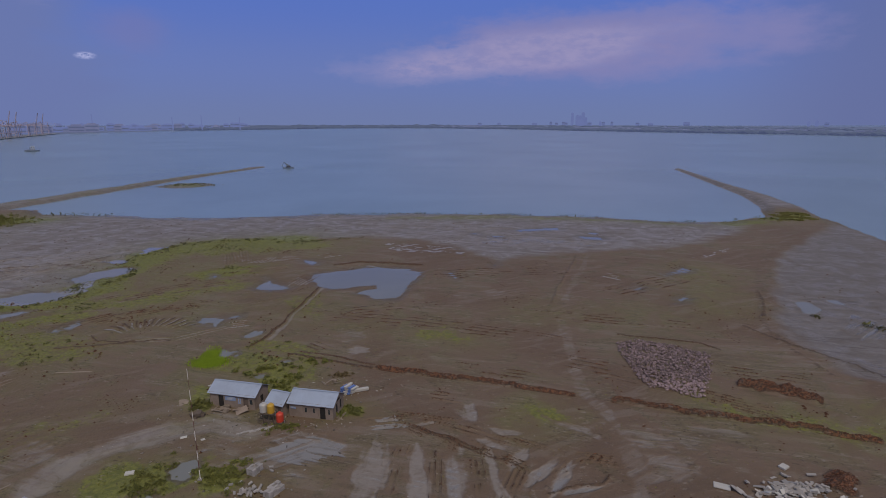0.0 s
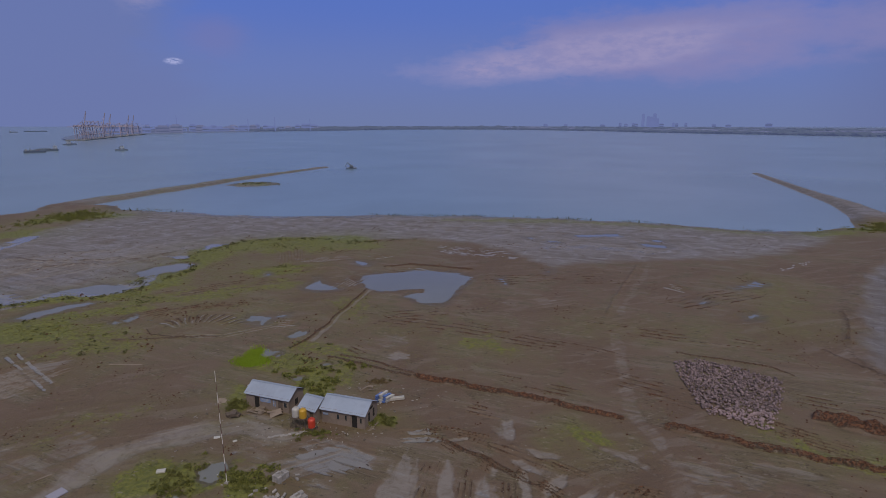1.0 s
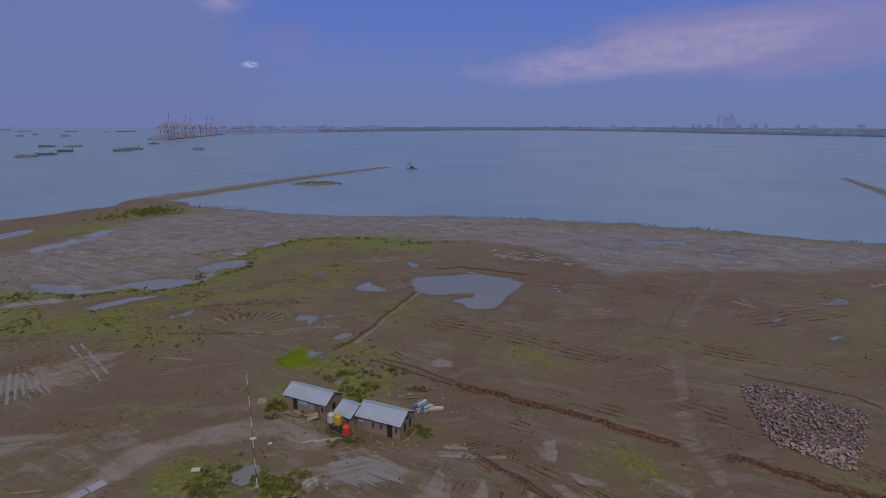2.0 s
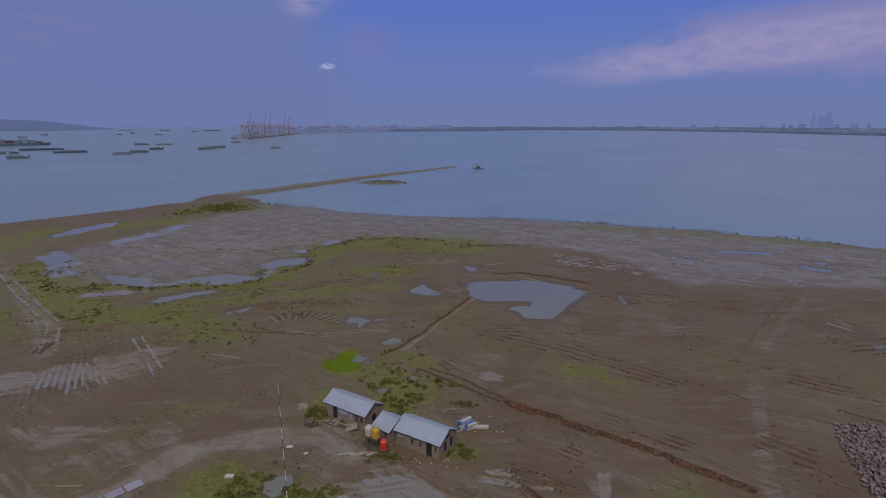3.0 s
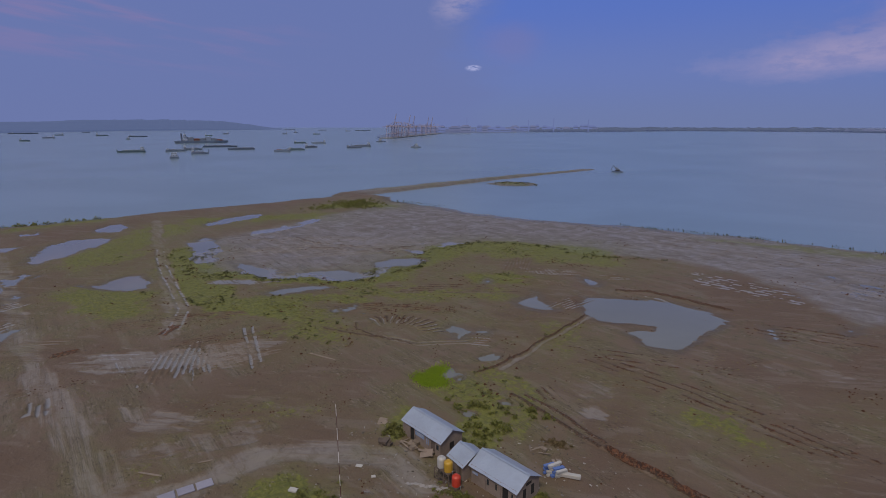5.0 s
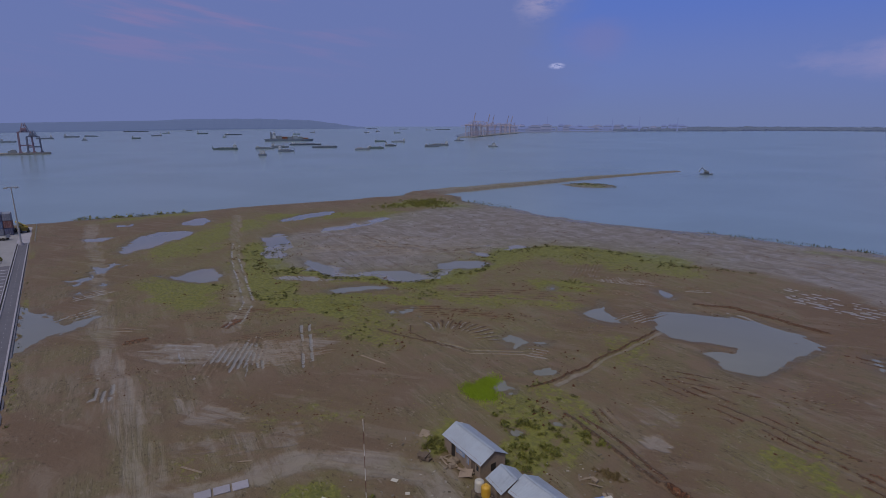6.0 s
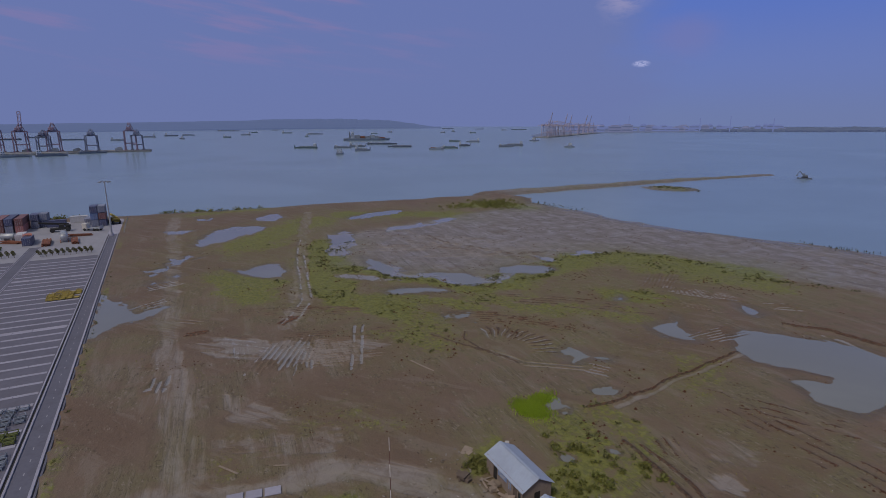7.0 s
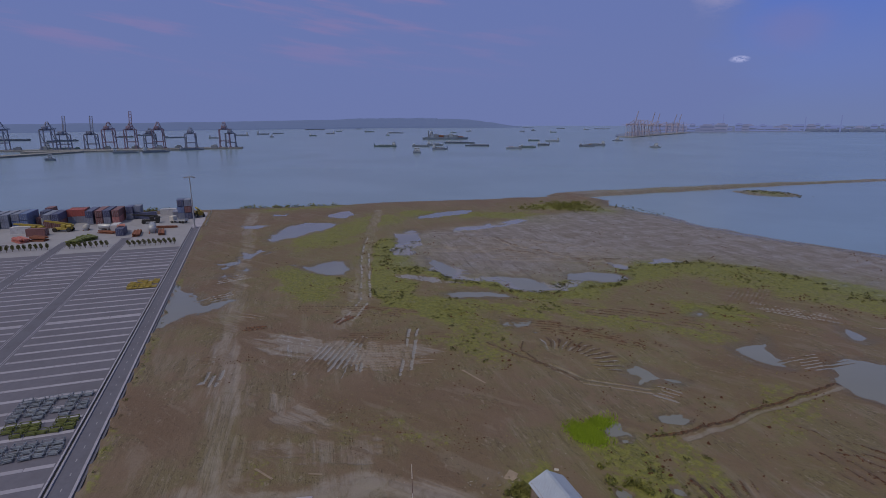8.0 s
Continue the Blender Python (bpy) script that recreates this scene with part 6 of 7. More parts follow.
# floodlight mast
def light_mast(m, high):
    t = thing("light_mast", m, "tall galvanised floodlight mast at the yard corner", "light mast")
    bm = bmesh.new()
    rod(bm, (0, 0, 0), (0, 0, high), 0.32, 0.14, 12)
    part("pole", bm, M_STEEL, t)
    bm = bmesh.new()
    rod(bm, (0, 0, 0), (0, 0, 0.6), 0.7, 0.6, 12)
    part("plinth", bm, M_CONCRETE, t)
    bm = bmesh.new()
    for k in range(10):
        a, b = 2 * math.pi * k / 10, 2 * math.pi * (k + 1) / 10
        beam(bm, (1.5 * math.cos(a), 1.5 * math.sin(a), high), (1.5 * math.cos(b), 1.5 * math.sin(b), high), 0.12)
    for k in range(4):
        a = math.pi * k / 2
        beam(bm, (0, 0, high - 0.1), (1.5 * math.cos(a), 1.5 * math.sin(a), high), 0.1)
    part("lamp_ring", bm, M_STEEL, t)
    for k in range(8):
        a = 2 * math.pi * k / 8
        bm = bmesh.new()
        box(bm, (1.75 * math.cos(a), 1.75 * math.sin(a), high - 0.15), (0.5, 0.45, 0.35), math.degrees(a))
        part("floodlight", bm, M_STEEL, t)


light_mast(ym(157.5, 2.3, 0.05), 19.0)


# low fence posts and guard rail at the end of the road
for k in range(14):
    bm = bmesh.new()
    beam(bm, (0, 0, 0), (0, 0, 1.1), 0.12)
    box(bm, (0, 0, 1.1), (0.2, 0.2, 0.06))
    ob = new("bollard", mesh_from(bm, "bollard", M_STEEL))
    ob.matrix_basis = ym(160 + 2.5 * k, -1.3, 0.07)
    tagged(ob, "grey steel bollard at the edge of the apron", "bollard", "bollards along the apron edge")

# ---- vessels ----
# hull colours are lightened and blued to carry the haze over the water
M_HULLD = worn("hazed_dark_hull", (0.15, 0.19, 0.27), 0.7, 0.15, 0.6, 0, (0.12, 0.105, 0.12), 0.5, 0.5)
M_HULLG = worn("hazed_grey_hull", (0.2, 0.25, 0.33), 0.7, 0.15, 0.6, 0, (0.13, 0.11, 0.12), 0.5, 0.5)
M_DECK = worn("deck_paint", (0.23, 0.28, 0.34), 0.7, 0.2, 0.7, 0, (0.17, 0.14, 0.14), 0.5, 0.4)
M_SUPER = worn("white_superstructure", (0.46, 0.52, 0.62), 0.75, 0.3, 0.6, 0, (0.33, 0.34, 0.38), 0.4, 0.2)
M_GREENHULL = worn("hazed_green_hull", (0.13, 0.19, 0.22), 0.7, 0.2, 0.6, 0, None, 0.5, 0.4)


def house(bm, x, w, l, z, tiers):
    for k in range(tiers):
        box(bm, (x, 0, z + 1.2 + 2.5 * k), (l * (1 - 0.12 * k), w * (1 - 0.08 * k), 2.5))
        box(bm, (x, 0, z + 2.42 + 2.5 * k), (l * (1.08 - 0.12 * k), w * (1.06 - 0.08 * k), 0.12))


def windows_band(parent, x, w, l, z, tiers):
    for k in range(tiers):
        bm = bmesh.new()
        ll, ww = l * (1 - 0.12 * k), w * (1 - 0.08 * k)
        n = max(3, int(ww / 1.6))
        for s in (-1, 1):
            for q in range(n):
                box(bm, (x + s * (ll / 2 + 0.02), (q - (n - 1) / 2) * ww / n, z + 1.5 + 2.5 * k), (0.04, ww / n * 0.6, 0.7))
        m_ = max(2, int(ll / 1.6))
        for s in (-1, 1):
            for q in range(m_):
                box(bm, (x + (q - (m_ - 1) / 2) * ll / m_, s * (ww / 2 + 0.02), z + 1.5 + 2.5 * k), (ll / m_ * 0.55, 0.04, 0.7))
        part("window_row", bm, M_GLASS, parent)


def vessel(x, y, length, turn, kind, n=[0]):
    n[0] += 1
    rng = random.Random(n[0])
    L = length
    B = {"ship": max(5.0, L * 0.17), "tug": max(3.5, L * 0.28), "barge": max(7.0, L * 0.22), "landing": max(7.0, L * 0.23), "container": 17.0, "pontoon": 7.0}[kind]
    H = {"ship": max(2.2, L * 0.05), "tug": 1.7, "barge": 2.2, "landing": 2.2, "container": 4.5, "pontoon": 1.6}[kind]
    words = {"ship": "small dark cargo ship with white deckhouse at anchor", "tug": "small tug boat with pale wheelhouse on the water", "barge": "long flat grey deck barge moored offshore",
             "landing": "landing craft barge with stern wheelhouse moored offshore", "container": "grey container ship with stern tower at anchor", "pontoon": "boxy work pontoon with a cabin on the water"}[kind]
    t = thing({"ship": "cargo_ship", "tug": "tug_boat", "barge": "barge", "landing": "landing_craft", "container": "container_ship", "pontoon": "work_pontoon"}[kind],
              pose(x, y, SEA_Z, 0, 0, turn + rng.choice((0, 0, 180)) + rng.uniform(-9, 9)), words, {"tug": "boat", "pontoon": "boat"}.get(kind, "ship" if kind in ("ship", "container") else "barge"), "vessels in the bay")
    hullm = rng.choice((M_HULLD, M_HULLG, M_HULLD, M_GREENHULL))
    hullm = M_HULLG if kind == "container" else hullm
    bm = bmesh.new()
    if kind in ("barge", "pontoon"):
        rolled(bm, [-L / 2, -L * 0.46, L * 0.46, L / 2], [B * 0.46, B / 2, B / 2, B * 0.46], -0.6, H)
    else:
        rolled(bm, [-L / 2, -L * 0.44, L * 0.3, L * 0.42, L / 2], [B * 0.38, B / 2, B / 2, B * 0.33, B * 0.05 if kind != "landing" else B * 0.4], -0.6, H)
    hull = part("hull", bm, hullm, t)
    bm = bmesh.new()
    for s in (-1, 1):
        beam(bm, (-L * 0.45, s * B * 0.47, H + 0.35), (L * 0.3, s * B * 0.47, H + 0.35), 0.3, 0.7)
    part("bulwark", bm, hullm, t)
    if kind == "ship":
        bm = bmesh.new()
        house(bm, -L * 0.36, B * 0.8, max(3, L * 0.13), H, 2 if L < 30 else 3)
        h = part("deckhouse", bm, M_SUPER, t)
        windows_band(h, -L * 0.36, B * 0.8, max(3, L * 0.13), H, 2 if L < 30 else 3)
        bm = bmesh.new()
        rod(bm, (L * 0.1, 0, H), (L * 0.1, 0, H + L * 0.2), 0.2, 0.12)
        rod(bm, (L * 0.1, 0, H + 1), (-L * 0.12, 0, H + L * 0.16), 0.14)
        part("mast", bm, M_STEEL, t)
        bm = bmesh.new()
        for k in range(3):
            box(bm, (-L * 0.18 + k * L * 0.17, 0, H + 0.5), (L * 0.14, B * 0.6, 1.0))
        part("hatch", bm, M_DECK, t)
        bm = bmesh.new()
        box(bm, (L * 0.42, 0, H + 0.7), (L * 0.1, B * 0.35, 1.2))
        part("forecastle", bm, hullm, t)
    elif kind == "tug":
        bm = bmesh.new()
        house(bm, L * 0.05, B * 0.6, L * 0.3, H, 2)
        h = part("wheelhouse", bm, M_SUPER, t)
        windows_band(h, L * 0.05, B * 0.6, L * 0.3, H, 2)
        bm = bmesh.new()
        rod(bm, (-L * 0.12, 0, H), (-L * 0.12, 0, H + 4.5), 0.45, 0.4)
        rod(bm, (L * 0.05, 0, H + 5), (L * 0.05, 0, H + 8.5), 0.12, 0.06)
        part("funnel", bm, M_HULLD, t)
    elif kind in ("barge", "pontoon"):
        if kind == "pontoon" or rng.random() < 0.7:
            bm = bmesh.new()
            w = B * 0.5 if kind == "barge" else B * 0.8
            house(bm, -L * 0.38 if kind == "barge" else 0, w, max(3, L * 0.1) if kind == "barge" else L * 0.7, H, 1 if kind == "barge" else 2)
            h = part("cabin", bm, M_SUPER, t)
            windows_band(h, -L * 0.38 if kind == "barge" else 0, w, max(3, L * 0.1) if kind == "barge" else L * 0.7, H, 1 if kind == "barge" else 2)
        for k in range(rng.randint(1, 3)):
            bm = bmesh.new()
            box(bm, (rng.uniform(-0.2, 0.35) * L, 0, H + 0.6), (L * 0.12, B * 0.5, 1.2), rng.uniform(-6, 6))
            soften(bm, 0.1)
            part("cargo", bm, rng.choice((M_DECK, M_RUSTY, M_GREYP)), t)
        bm = bmesh.new()
        for s in (-1, 1):
            for q in (-0.46, 0.46):
                rod(bm, (q * L, s * B * 0.4, H), (q * L, s * B * 0.4, H + 0.8), 0.2)
        part("bollard", bm, M_HULLD, t)
    elif kind == "landing":
        bm = bmesh.new()
        house(bm, -L * 0.38, B * 0.75, max(3.5, L * 0.14), H, 2)
        h = part("wheelhouse", bm, M_SUPER, t)
        windows_band(h, -L * 0.38, B * 0.75, max(3.5, L * 0.14), H, 2)
        bm = bmesh.new()
        box(bm, (L * 0.49, 0, H + 1.2), (0.4, B * 0.7, 3.4), 0, 0)
        part("bow_ramp", bm, hullm, t)
        bm = bmesh.new()
        for k in range(3):
            box(bm, (-L * 0.15 + k * L * 0.16, rng.uniform(-0.1, 0.1) * B, H + 0.7), (L * 0.1, B * 0.4, 1.4))
        part("cargo", bm, M_DECK, t)
        bm = bmesh.new()
        rod(bm, (-L * 0.38, 0, H + 5), (-L * 0.38, 0, H + 9), 0.15, 0.08)
        part("mast", bm, M_STEEL, t)
    else:
        bm = bmesh.new()
        house(bm, -L * 0.3, B * 0.9, 9, H, 5)
        box(bm, (-L * 0.3, 0, H + 13.0), (4, B * 1.0, 1.6))
        h = part("tower", bm, M_SUPER, t)
        windows_band(h, -L * 0.3, B * 0.9, 9, H, 5)
        bm = bmesh.new()
        rod(bm, (-L * 0.36, 0, H), (-L * 0.36, 0, H + 15), 1.6, 1.4)
        rod(bm, (-L * 0.29, 0, H + 13), (-L * 0.29, 0, H + 20), 0.3, 0.15)
        part("funnel", bm, M_HULLD, t)
        for k in range(6):
            bm = bmesh.new()
            tall = rng.choice((1, 2, 2, 3))
            box(bm, (-L * 0.2 + k * L * 0.105, 0, H + tall * 1.2), (L * 0.095, B * 0.86, tall * 2.4))
            part("container_block", bm, rng.choice((M_HULLG, M_GREYP, M_HULLG, M_RUSTY)), t)
    return t


for row in ("-1737 409 37 78 ship", "-1417 363 12 77 tug", "-1793 469 35 77 barge", "-1474 486 20 73 ship", "-1716 617 30 71 ship", "-2082 775 26 71 ship",
            "-1921 837 37 67 ship", "-1434 691 12 66 tug", "-1696 841 51 65 barge", "-794 396 36 66 landing", "-1057 661 105 60 container", "-616 360 10 63 pontoon",
            "-767 445 27 62 barge", "-791 485 28 61 landing", "-676 428 22 60 landing", "-852 571 56 58 barge", "-740 535 40 56 barge", "-1605 1015 22 59 ship",
            "-1847 1234 22 57 ship", "-637 531 23 52 barge", "-654 571 25 51 barge", "-878 767 24 50 barge", "-704 644 20 49 landing", "-835 779 29 49 landing",
            "-638 678 25 45 barge", "-662 720 34 44 landing", "-795 920 22 42 tug", "-559 743 17 39 tug", "-1656 1351 20 52 ship", "-1833 1551 20 51 tug",
            "-1520 1386 25 49 ship", "-1965 1991 28 45 ship", "-2072 2210 85 44 barge", "-2628 2166 70 51 barge", "-2342 2165 52 48 barge",
            "-1419 -159 59 98 ship", "-1333 -69 54 95 barge", "-1591 39 43 90 barge", "-1750 95 48 88 barge", "-1479 146 49 86 barge", "-1387 223 27 82 ship",
            "-1626 329 36 80 ship", "-796 38 30 96 landing", "-796 72 33 97 landing", "-836 118 32 97 barge", "-682 -30 10 96 tug", "-940 -40 45 96 ship",
            "-2630 1074 30 69 barge", "-2546 822 95 73 barge", "-3278 1495 94 66 ship"):
    *nums, kind = row.split()
    vessel(*map(float, nums), kind)


# floating excavator near the spit
def dredger(x, y, turn):
    t = thing("floating_excavator", pose(x, y, SEA_Z, 0, 0, turn), "excavator working from a dark pontoon on calm water", "excavator")
    bm = bmesh.new()
    rolled(bm, [-4.5, -4.2, 4.2, 4.5], [2.2, 2.5, 2.5, 2.2], -0.4, 0.9)
    part("pontoon", bm, M_HULLD, t)
    for s in (-1.1, 1.1):
        bm = bmesh.new()
        box(bm, (0, s, 1.3), (3.6, 0.6, 0.8))
        soften(bm, 0.2)
        part("track", bm, M_BLACK, t)
    bm = bmesh.new()
    box(bm, (-0.3, 0, 2.3), (3.0, 2.4, 1.1))
    box(bm, (0.6, 0.6, 3.2), (1.4, 1.1, 1.4))
    soften(bm, 0.1)
    part("body", bm, M_HULLG, t)
    bm = bmesh.new()
    beam(bm, (1.0, -0.3, 2.4), (-1.6 + 5.0, -0.3, 5.4), 0.5, 0.6)
    beam(bm, (3.3, -0.3, 5.4), (5.0, -0.3, 2.6), 0.35, 0.45)
    part("arm", bm, M_HULLG, t)
    bm = bmesh.new()
    box(bm, (5.0, -0.3, 2.2), (0.9, 1.0, 0.9), 0, 20)
    part("bucket", bm, M_HULLD, t)


dredger(-136, 477, 190)


# ---- quay cranes ----
def quay_crane(m, span, depth, girder, apex, boom_up, mat, label, thick=1.0, reach=34, group=""):
    """Portal on four legs, girder across the quay, A-frame, boom raised or lowered. x runs along the quay, -y to the water."""
    t = thing("quay_crane", m, label, "quay crane", group)
    sx, sy = span / 2, depth / 2
    for x in (-sx, sx):
        for y in (-sy, sy):
            bm = bmesh.new()
            beam(bm, (x, y, 0), (x * 0.94, y, girder), thick)
            box(bm, (x, y, 0.7), (thick * 2.6, thick * 1.3, 1.4))
            part("leg", bm, mat, t)
    for y in (-sy, sy):
        for z in (girder * 0.36, girder):
            bm = bmesh.new()
            beam(bm, (-sx, y, z), (sx, y, z), thick * 0.8)
            part("cross_beam", bm, mat, t)
    for x in (-sx, sx):
        bm = bmesh.new()
        beam(bm, (x, -sy, girder * 0.36), (x, sy, girder * 0.36), thick * 0.7)
        beam(bm, (x, -sy, girder * 0.36), (x, sy, girder * 0.98), thick * 0.45)
        part("side_brace", bm, mat, t)
    bm = bmesh.new()
    for x in (-2.2, 2.2):
        beam(bm, (x, -sy - 1, girder + 1.2), (x, sy + depth * 0.8, girder + 1.2), thick * 0.7, thick * 1.1)
    part("girder", bm, mat, t)
    bm = bmesh.new()
    for x in (-sx * 0.7, sx * 0.7):
        beam(bm, (x, -sy, girder), (x * 0.2, -sy * 0.8, apex), thick * 0.55)
        beam(bm, (x * 0.2, -sy * 0.8, apex), (x * 0.7, sy, girder + 1), thick * 0.4)
    for q in (0.45, 0.75):
        z = girder + (apex - girder) * q
        beam(bm, (-sx * 0.7 * (1 - q * 0.8), -sy * 0.9, z), (sx * 0.7 * (1 - q * 0.8), -sy * 0.9, z), thick * 0.4)
    part("a_frame", bm, mat, t)
    bm = bmesh.new()
    box(bm, (0, sy * 0.9, girder + 3.2), (5.5, 8, 3.4))
    soften(bm, 0.2)
    part("machine_house", bm, mat, t)
    bm = bmesh.new()
    tip = (0, -sy - reach * 0.22, girder + 1 + reach * 0.96) if boom_up else (0, -sy - reach, girder + 1.2)
    for x in (-1.6, 1.6):
        beam(bm, (x, -sy - 0.5, girder + 1.2), (x, tip[1], tip[2]), thick * 0.6, thick)
    for k in range(1, 7):
        q = k / 6
        beam(bm, (-1.6, -sy + (tip[1] + sy) * q, girder + 1.2 + (tip[2] - girder - 1.2) * q), (1.6, -sy + (tip[1] + sy) * q, girder + 1.2 + (tip[2] - girder - 1.2) * q), thick * 0.5)
    part("boom", bm, mat, t)
    bm = bmesh.new()
    for q in (0.5, 0.95):
        beam(bm, (0, -sy * 0.8, apex), (0, -sy + (tip[1] + sy) * q, girder + 1.2 + (tip[2] - girder - 1.2) * q), thick * 0.22)
    beam(bm, (0, -sy * 0.8, apex), (0, sy + depth * 0.7, girder + 1.6), thick * 0.25)
    part("stay", bm, mat, t)
    return t


M_CRANE = worn("dark_blue_crane_paint", (0.15, 0.18, 0.28), 0.7, 0.1, 0.6, 0, (0.14, 0.11, 0.15), 0.4, 0.25)
M_CRANER = worn("dull_red_crane_paint", (0.2, 0.15, 0.22), 0.7, 0.1, 0.6, 0, (0.15, 0.11, 0.16), 0.4, 0.25)
# far cranes: the air's haze is mixed into this pale bluish colour
M_CRANEF = worn("haze_paled_crane_paint", (0.34, 0.3, 0.38), 0.85, 0.05, 0.7, 0, (0.3, 0.31, 0.42), 0.5, 0.25)
M_QUAY = worn("quay_concrete", (0.2, 0.21, 0.23), 0.75, 0.05, 0.85, 0, (0.1, 0.1, 0.11), 0.5)

# near quay: runs north-south about 850 m west of the land
QUAY_A, QUAY_B = Vector((-925, -130, 0)), Vector((-853, 190, 0))
qdir = (QUAY_B - QUAY_A).normalized()
qturn = math.degrees(math.atan2(qdir.y, qdir.x))


def quay(name, a, b, width, label):
    bm = bmesh.new()
    ln = (b - a).length
    box(bm, (ln / 2, 0, 0.2), (ln, width, 3.0))
    n = int(ln / 9)
    for k in range(n):
        for y in (-width / 2 + 0.6, width / 2 - 0.6):
            rod(bm, (ln * (k + 0.5) / n, y, -2), (ln * (k + 0.5) / n, y, 0), 0.7, None, 6)
            box(bm, (ln * (k + 0.5) / n, y + (0.75 if y > 0 else -0.75), 0.7), (1.2, 0.5, 1.8))
    d = (b - a).normalized()
    ob = new(name, mesh_from(bm, name, M_QUAY))
    ob.matrix_basis = pose(a.x, a.y, -0.4, 0, 0, math.degrees(math.atan2(d.y, d.x)))
    return tagged(ob, label, "quay", kind="structure")


quay("quay", QUAY_A, QUAY_B, 26, "long concrete container quay standing in the sea")
quay("quay", Vector((-866, -75, -0.02)), Vector((-851, 118, -0.02)), 30, "wide concrete apron along the container quay")
quay("quay", Vector((-690, -150, -0.04)), Vector((-846, -16, -0.04)), 20, "concrete jetty joining the container quay")
NEARQ = "quay cranes on the near quay"
CRANES = ((27, False, M_CRANE, 26, 37, 22), (81, False, M_CRANE, 26, 37, 22), (99, True, M_CRANE, 19.5, 25, 25), (132, True, M_CRANE, 19.5, 25, 25), (154, False, M_CRANER, 26, 37, 22),
          (181, True, M_CRANER, 26, 36, 25), (205, False, M_CRANE, 20, 28, 20), (216, False, M_CRANER, 26, 37, 22), (258, False, M_CRANE, 20, 29, 20), (304, False, M_CRANER, 26, 37, 20), (312, False, M_CRANE, 20, 28, 20))
for s, up, mat, gird, ap, reach in CRANES:
    at = QUAY_A + qdir * s
    quay_crane(pose(at.x, at.y, 1.3, 0, 0, qturn + 180), 14, 14, gird, ap, up, mat, "tall dark gantry crane on the quay, boom " + ("raised" if up else "lowered"), 1.25, reach, NEARQ)
for k, s in enumerate((45, 75, 150, 185, 215, 240, 288)):
    at = QUAY_A + qdir * s
    bm = bmesh.new()
    box(bm, (0, 0, 1.6), (9, 4, 3.2))
    box(bm, (1, 0, 3.9), (5, 3.5, 1.4))
    soften(bm, 0.15)
    ob = new("quay_shed", mesh_from(bm, "quay_shed", (M_GREYP, M_DECK, M_HULLG)[k % 3]))
    ob.matrix_basis = pose(at.x + 5, at.y, 1.25, 0, 0, qturn)
    tagged(ob, "low grey shed and cargo on the quay", "shed", "sheds on the quay")

# far port: quay and cranes north-west, the cranes' colour paled for haze
quay("quay", Vector((-958, 1125, 0)), Vector((-1235, 1735, 0)), 40, "long concrete quay of the far port")
fdir = (Vector((-1235, 1735, 0)) - Vector((-958, 1125, 0))).normalized()
fturn = math.degrees(math.atan2(fdir.y, fdir.x))
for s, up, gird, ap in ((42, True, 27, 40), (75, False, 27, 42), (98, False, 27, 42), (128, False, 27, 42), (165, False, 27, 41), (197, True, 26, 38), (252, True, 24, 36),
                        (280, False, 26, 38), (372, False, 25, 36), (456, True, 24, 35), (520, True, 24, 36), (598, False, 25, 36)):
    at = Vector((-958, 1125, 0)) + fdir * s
    quay_crane(pose(at.x, at.y, 1.3, 0, 0, fturn), 16, 18, gird, ap, up, M_CRANEF, "haze-paled gantry crane in the far port, boom " + ("raised" if up else "lowered"), 1.05, 36, "quay cranes in the far port")

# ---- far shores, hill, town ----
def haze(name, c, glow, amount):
    """Far ground and buildings: plain colour, the air's haze added as faint glow."""
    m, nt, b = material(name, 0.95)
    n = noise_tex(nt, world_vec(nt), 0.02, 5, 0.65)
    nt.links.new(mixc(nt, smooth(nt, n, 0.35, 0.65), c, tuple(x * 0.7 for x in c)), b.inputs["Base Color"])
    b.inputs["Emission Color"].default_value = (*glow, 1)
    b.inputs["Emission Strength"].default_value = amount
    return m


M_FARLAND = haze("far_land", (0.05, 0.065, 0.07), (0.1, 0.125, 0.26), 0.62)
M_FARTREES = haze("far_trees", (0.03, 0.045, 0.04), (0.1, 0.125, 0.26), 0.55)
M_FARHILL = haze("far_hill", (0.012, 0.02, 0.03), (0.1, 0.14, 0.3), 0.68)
# town walls and roofs glow bluish too, in place of real haze
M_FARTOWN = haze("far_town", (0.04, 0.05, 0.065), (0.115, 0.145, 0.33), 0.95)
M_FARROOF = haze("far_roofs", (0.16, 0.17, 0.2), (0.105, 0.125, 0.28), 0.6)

COAST = [(-1000, 1150), (-1250, 1735), (-1225, 1880), (-1160, 2220), (-940, 2573), (-818, 2676), (-651, 3050), (-326, 3120), (-6, 3120), (250, 2850),
         (405, 2700), (563, 2366), (708, 2156), (830, 1986), (994, 1786), (1200, 1480), (1600, 1000)]


def along_coast(s):
    """A place on the coast at s from 0 to 1 and the outward way."""
    k = min(int(s * (len(COAST) - 1)), len(COAST) - 2)
    q = s * (len(COAST) - 1) - k
    a, b = Vector((*COAST[k], 0)), Vector((*COAST[k + 1], 0))
    p = a.lerp(b, q)
    return p, p.normalized()


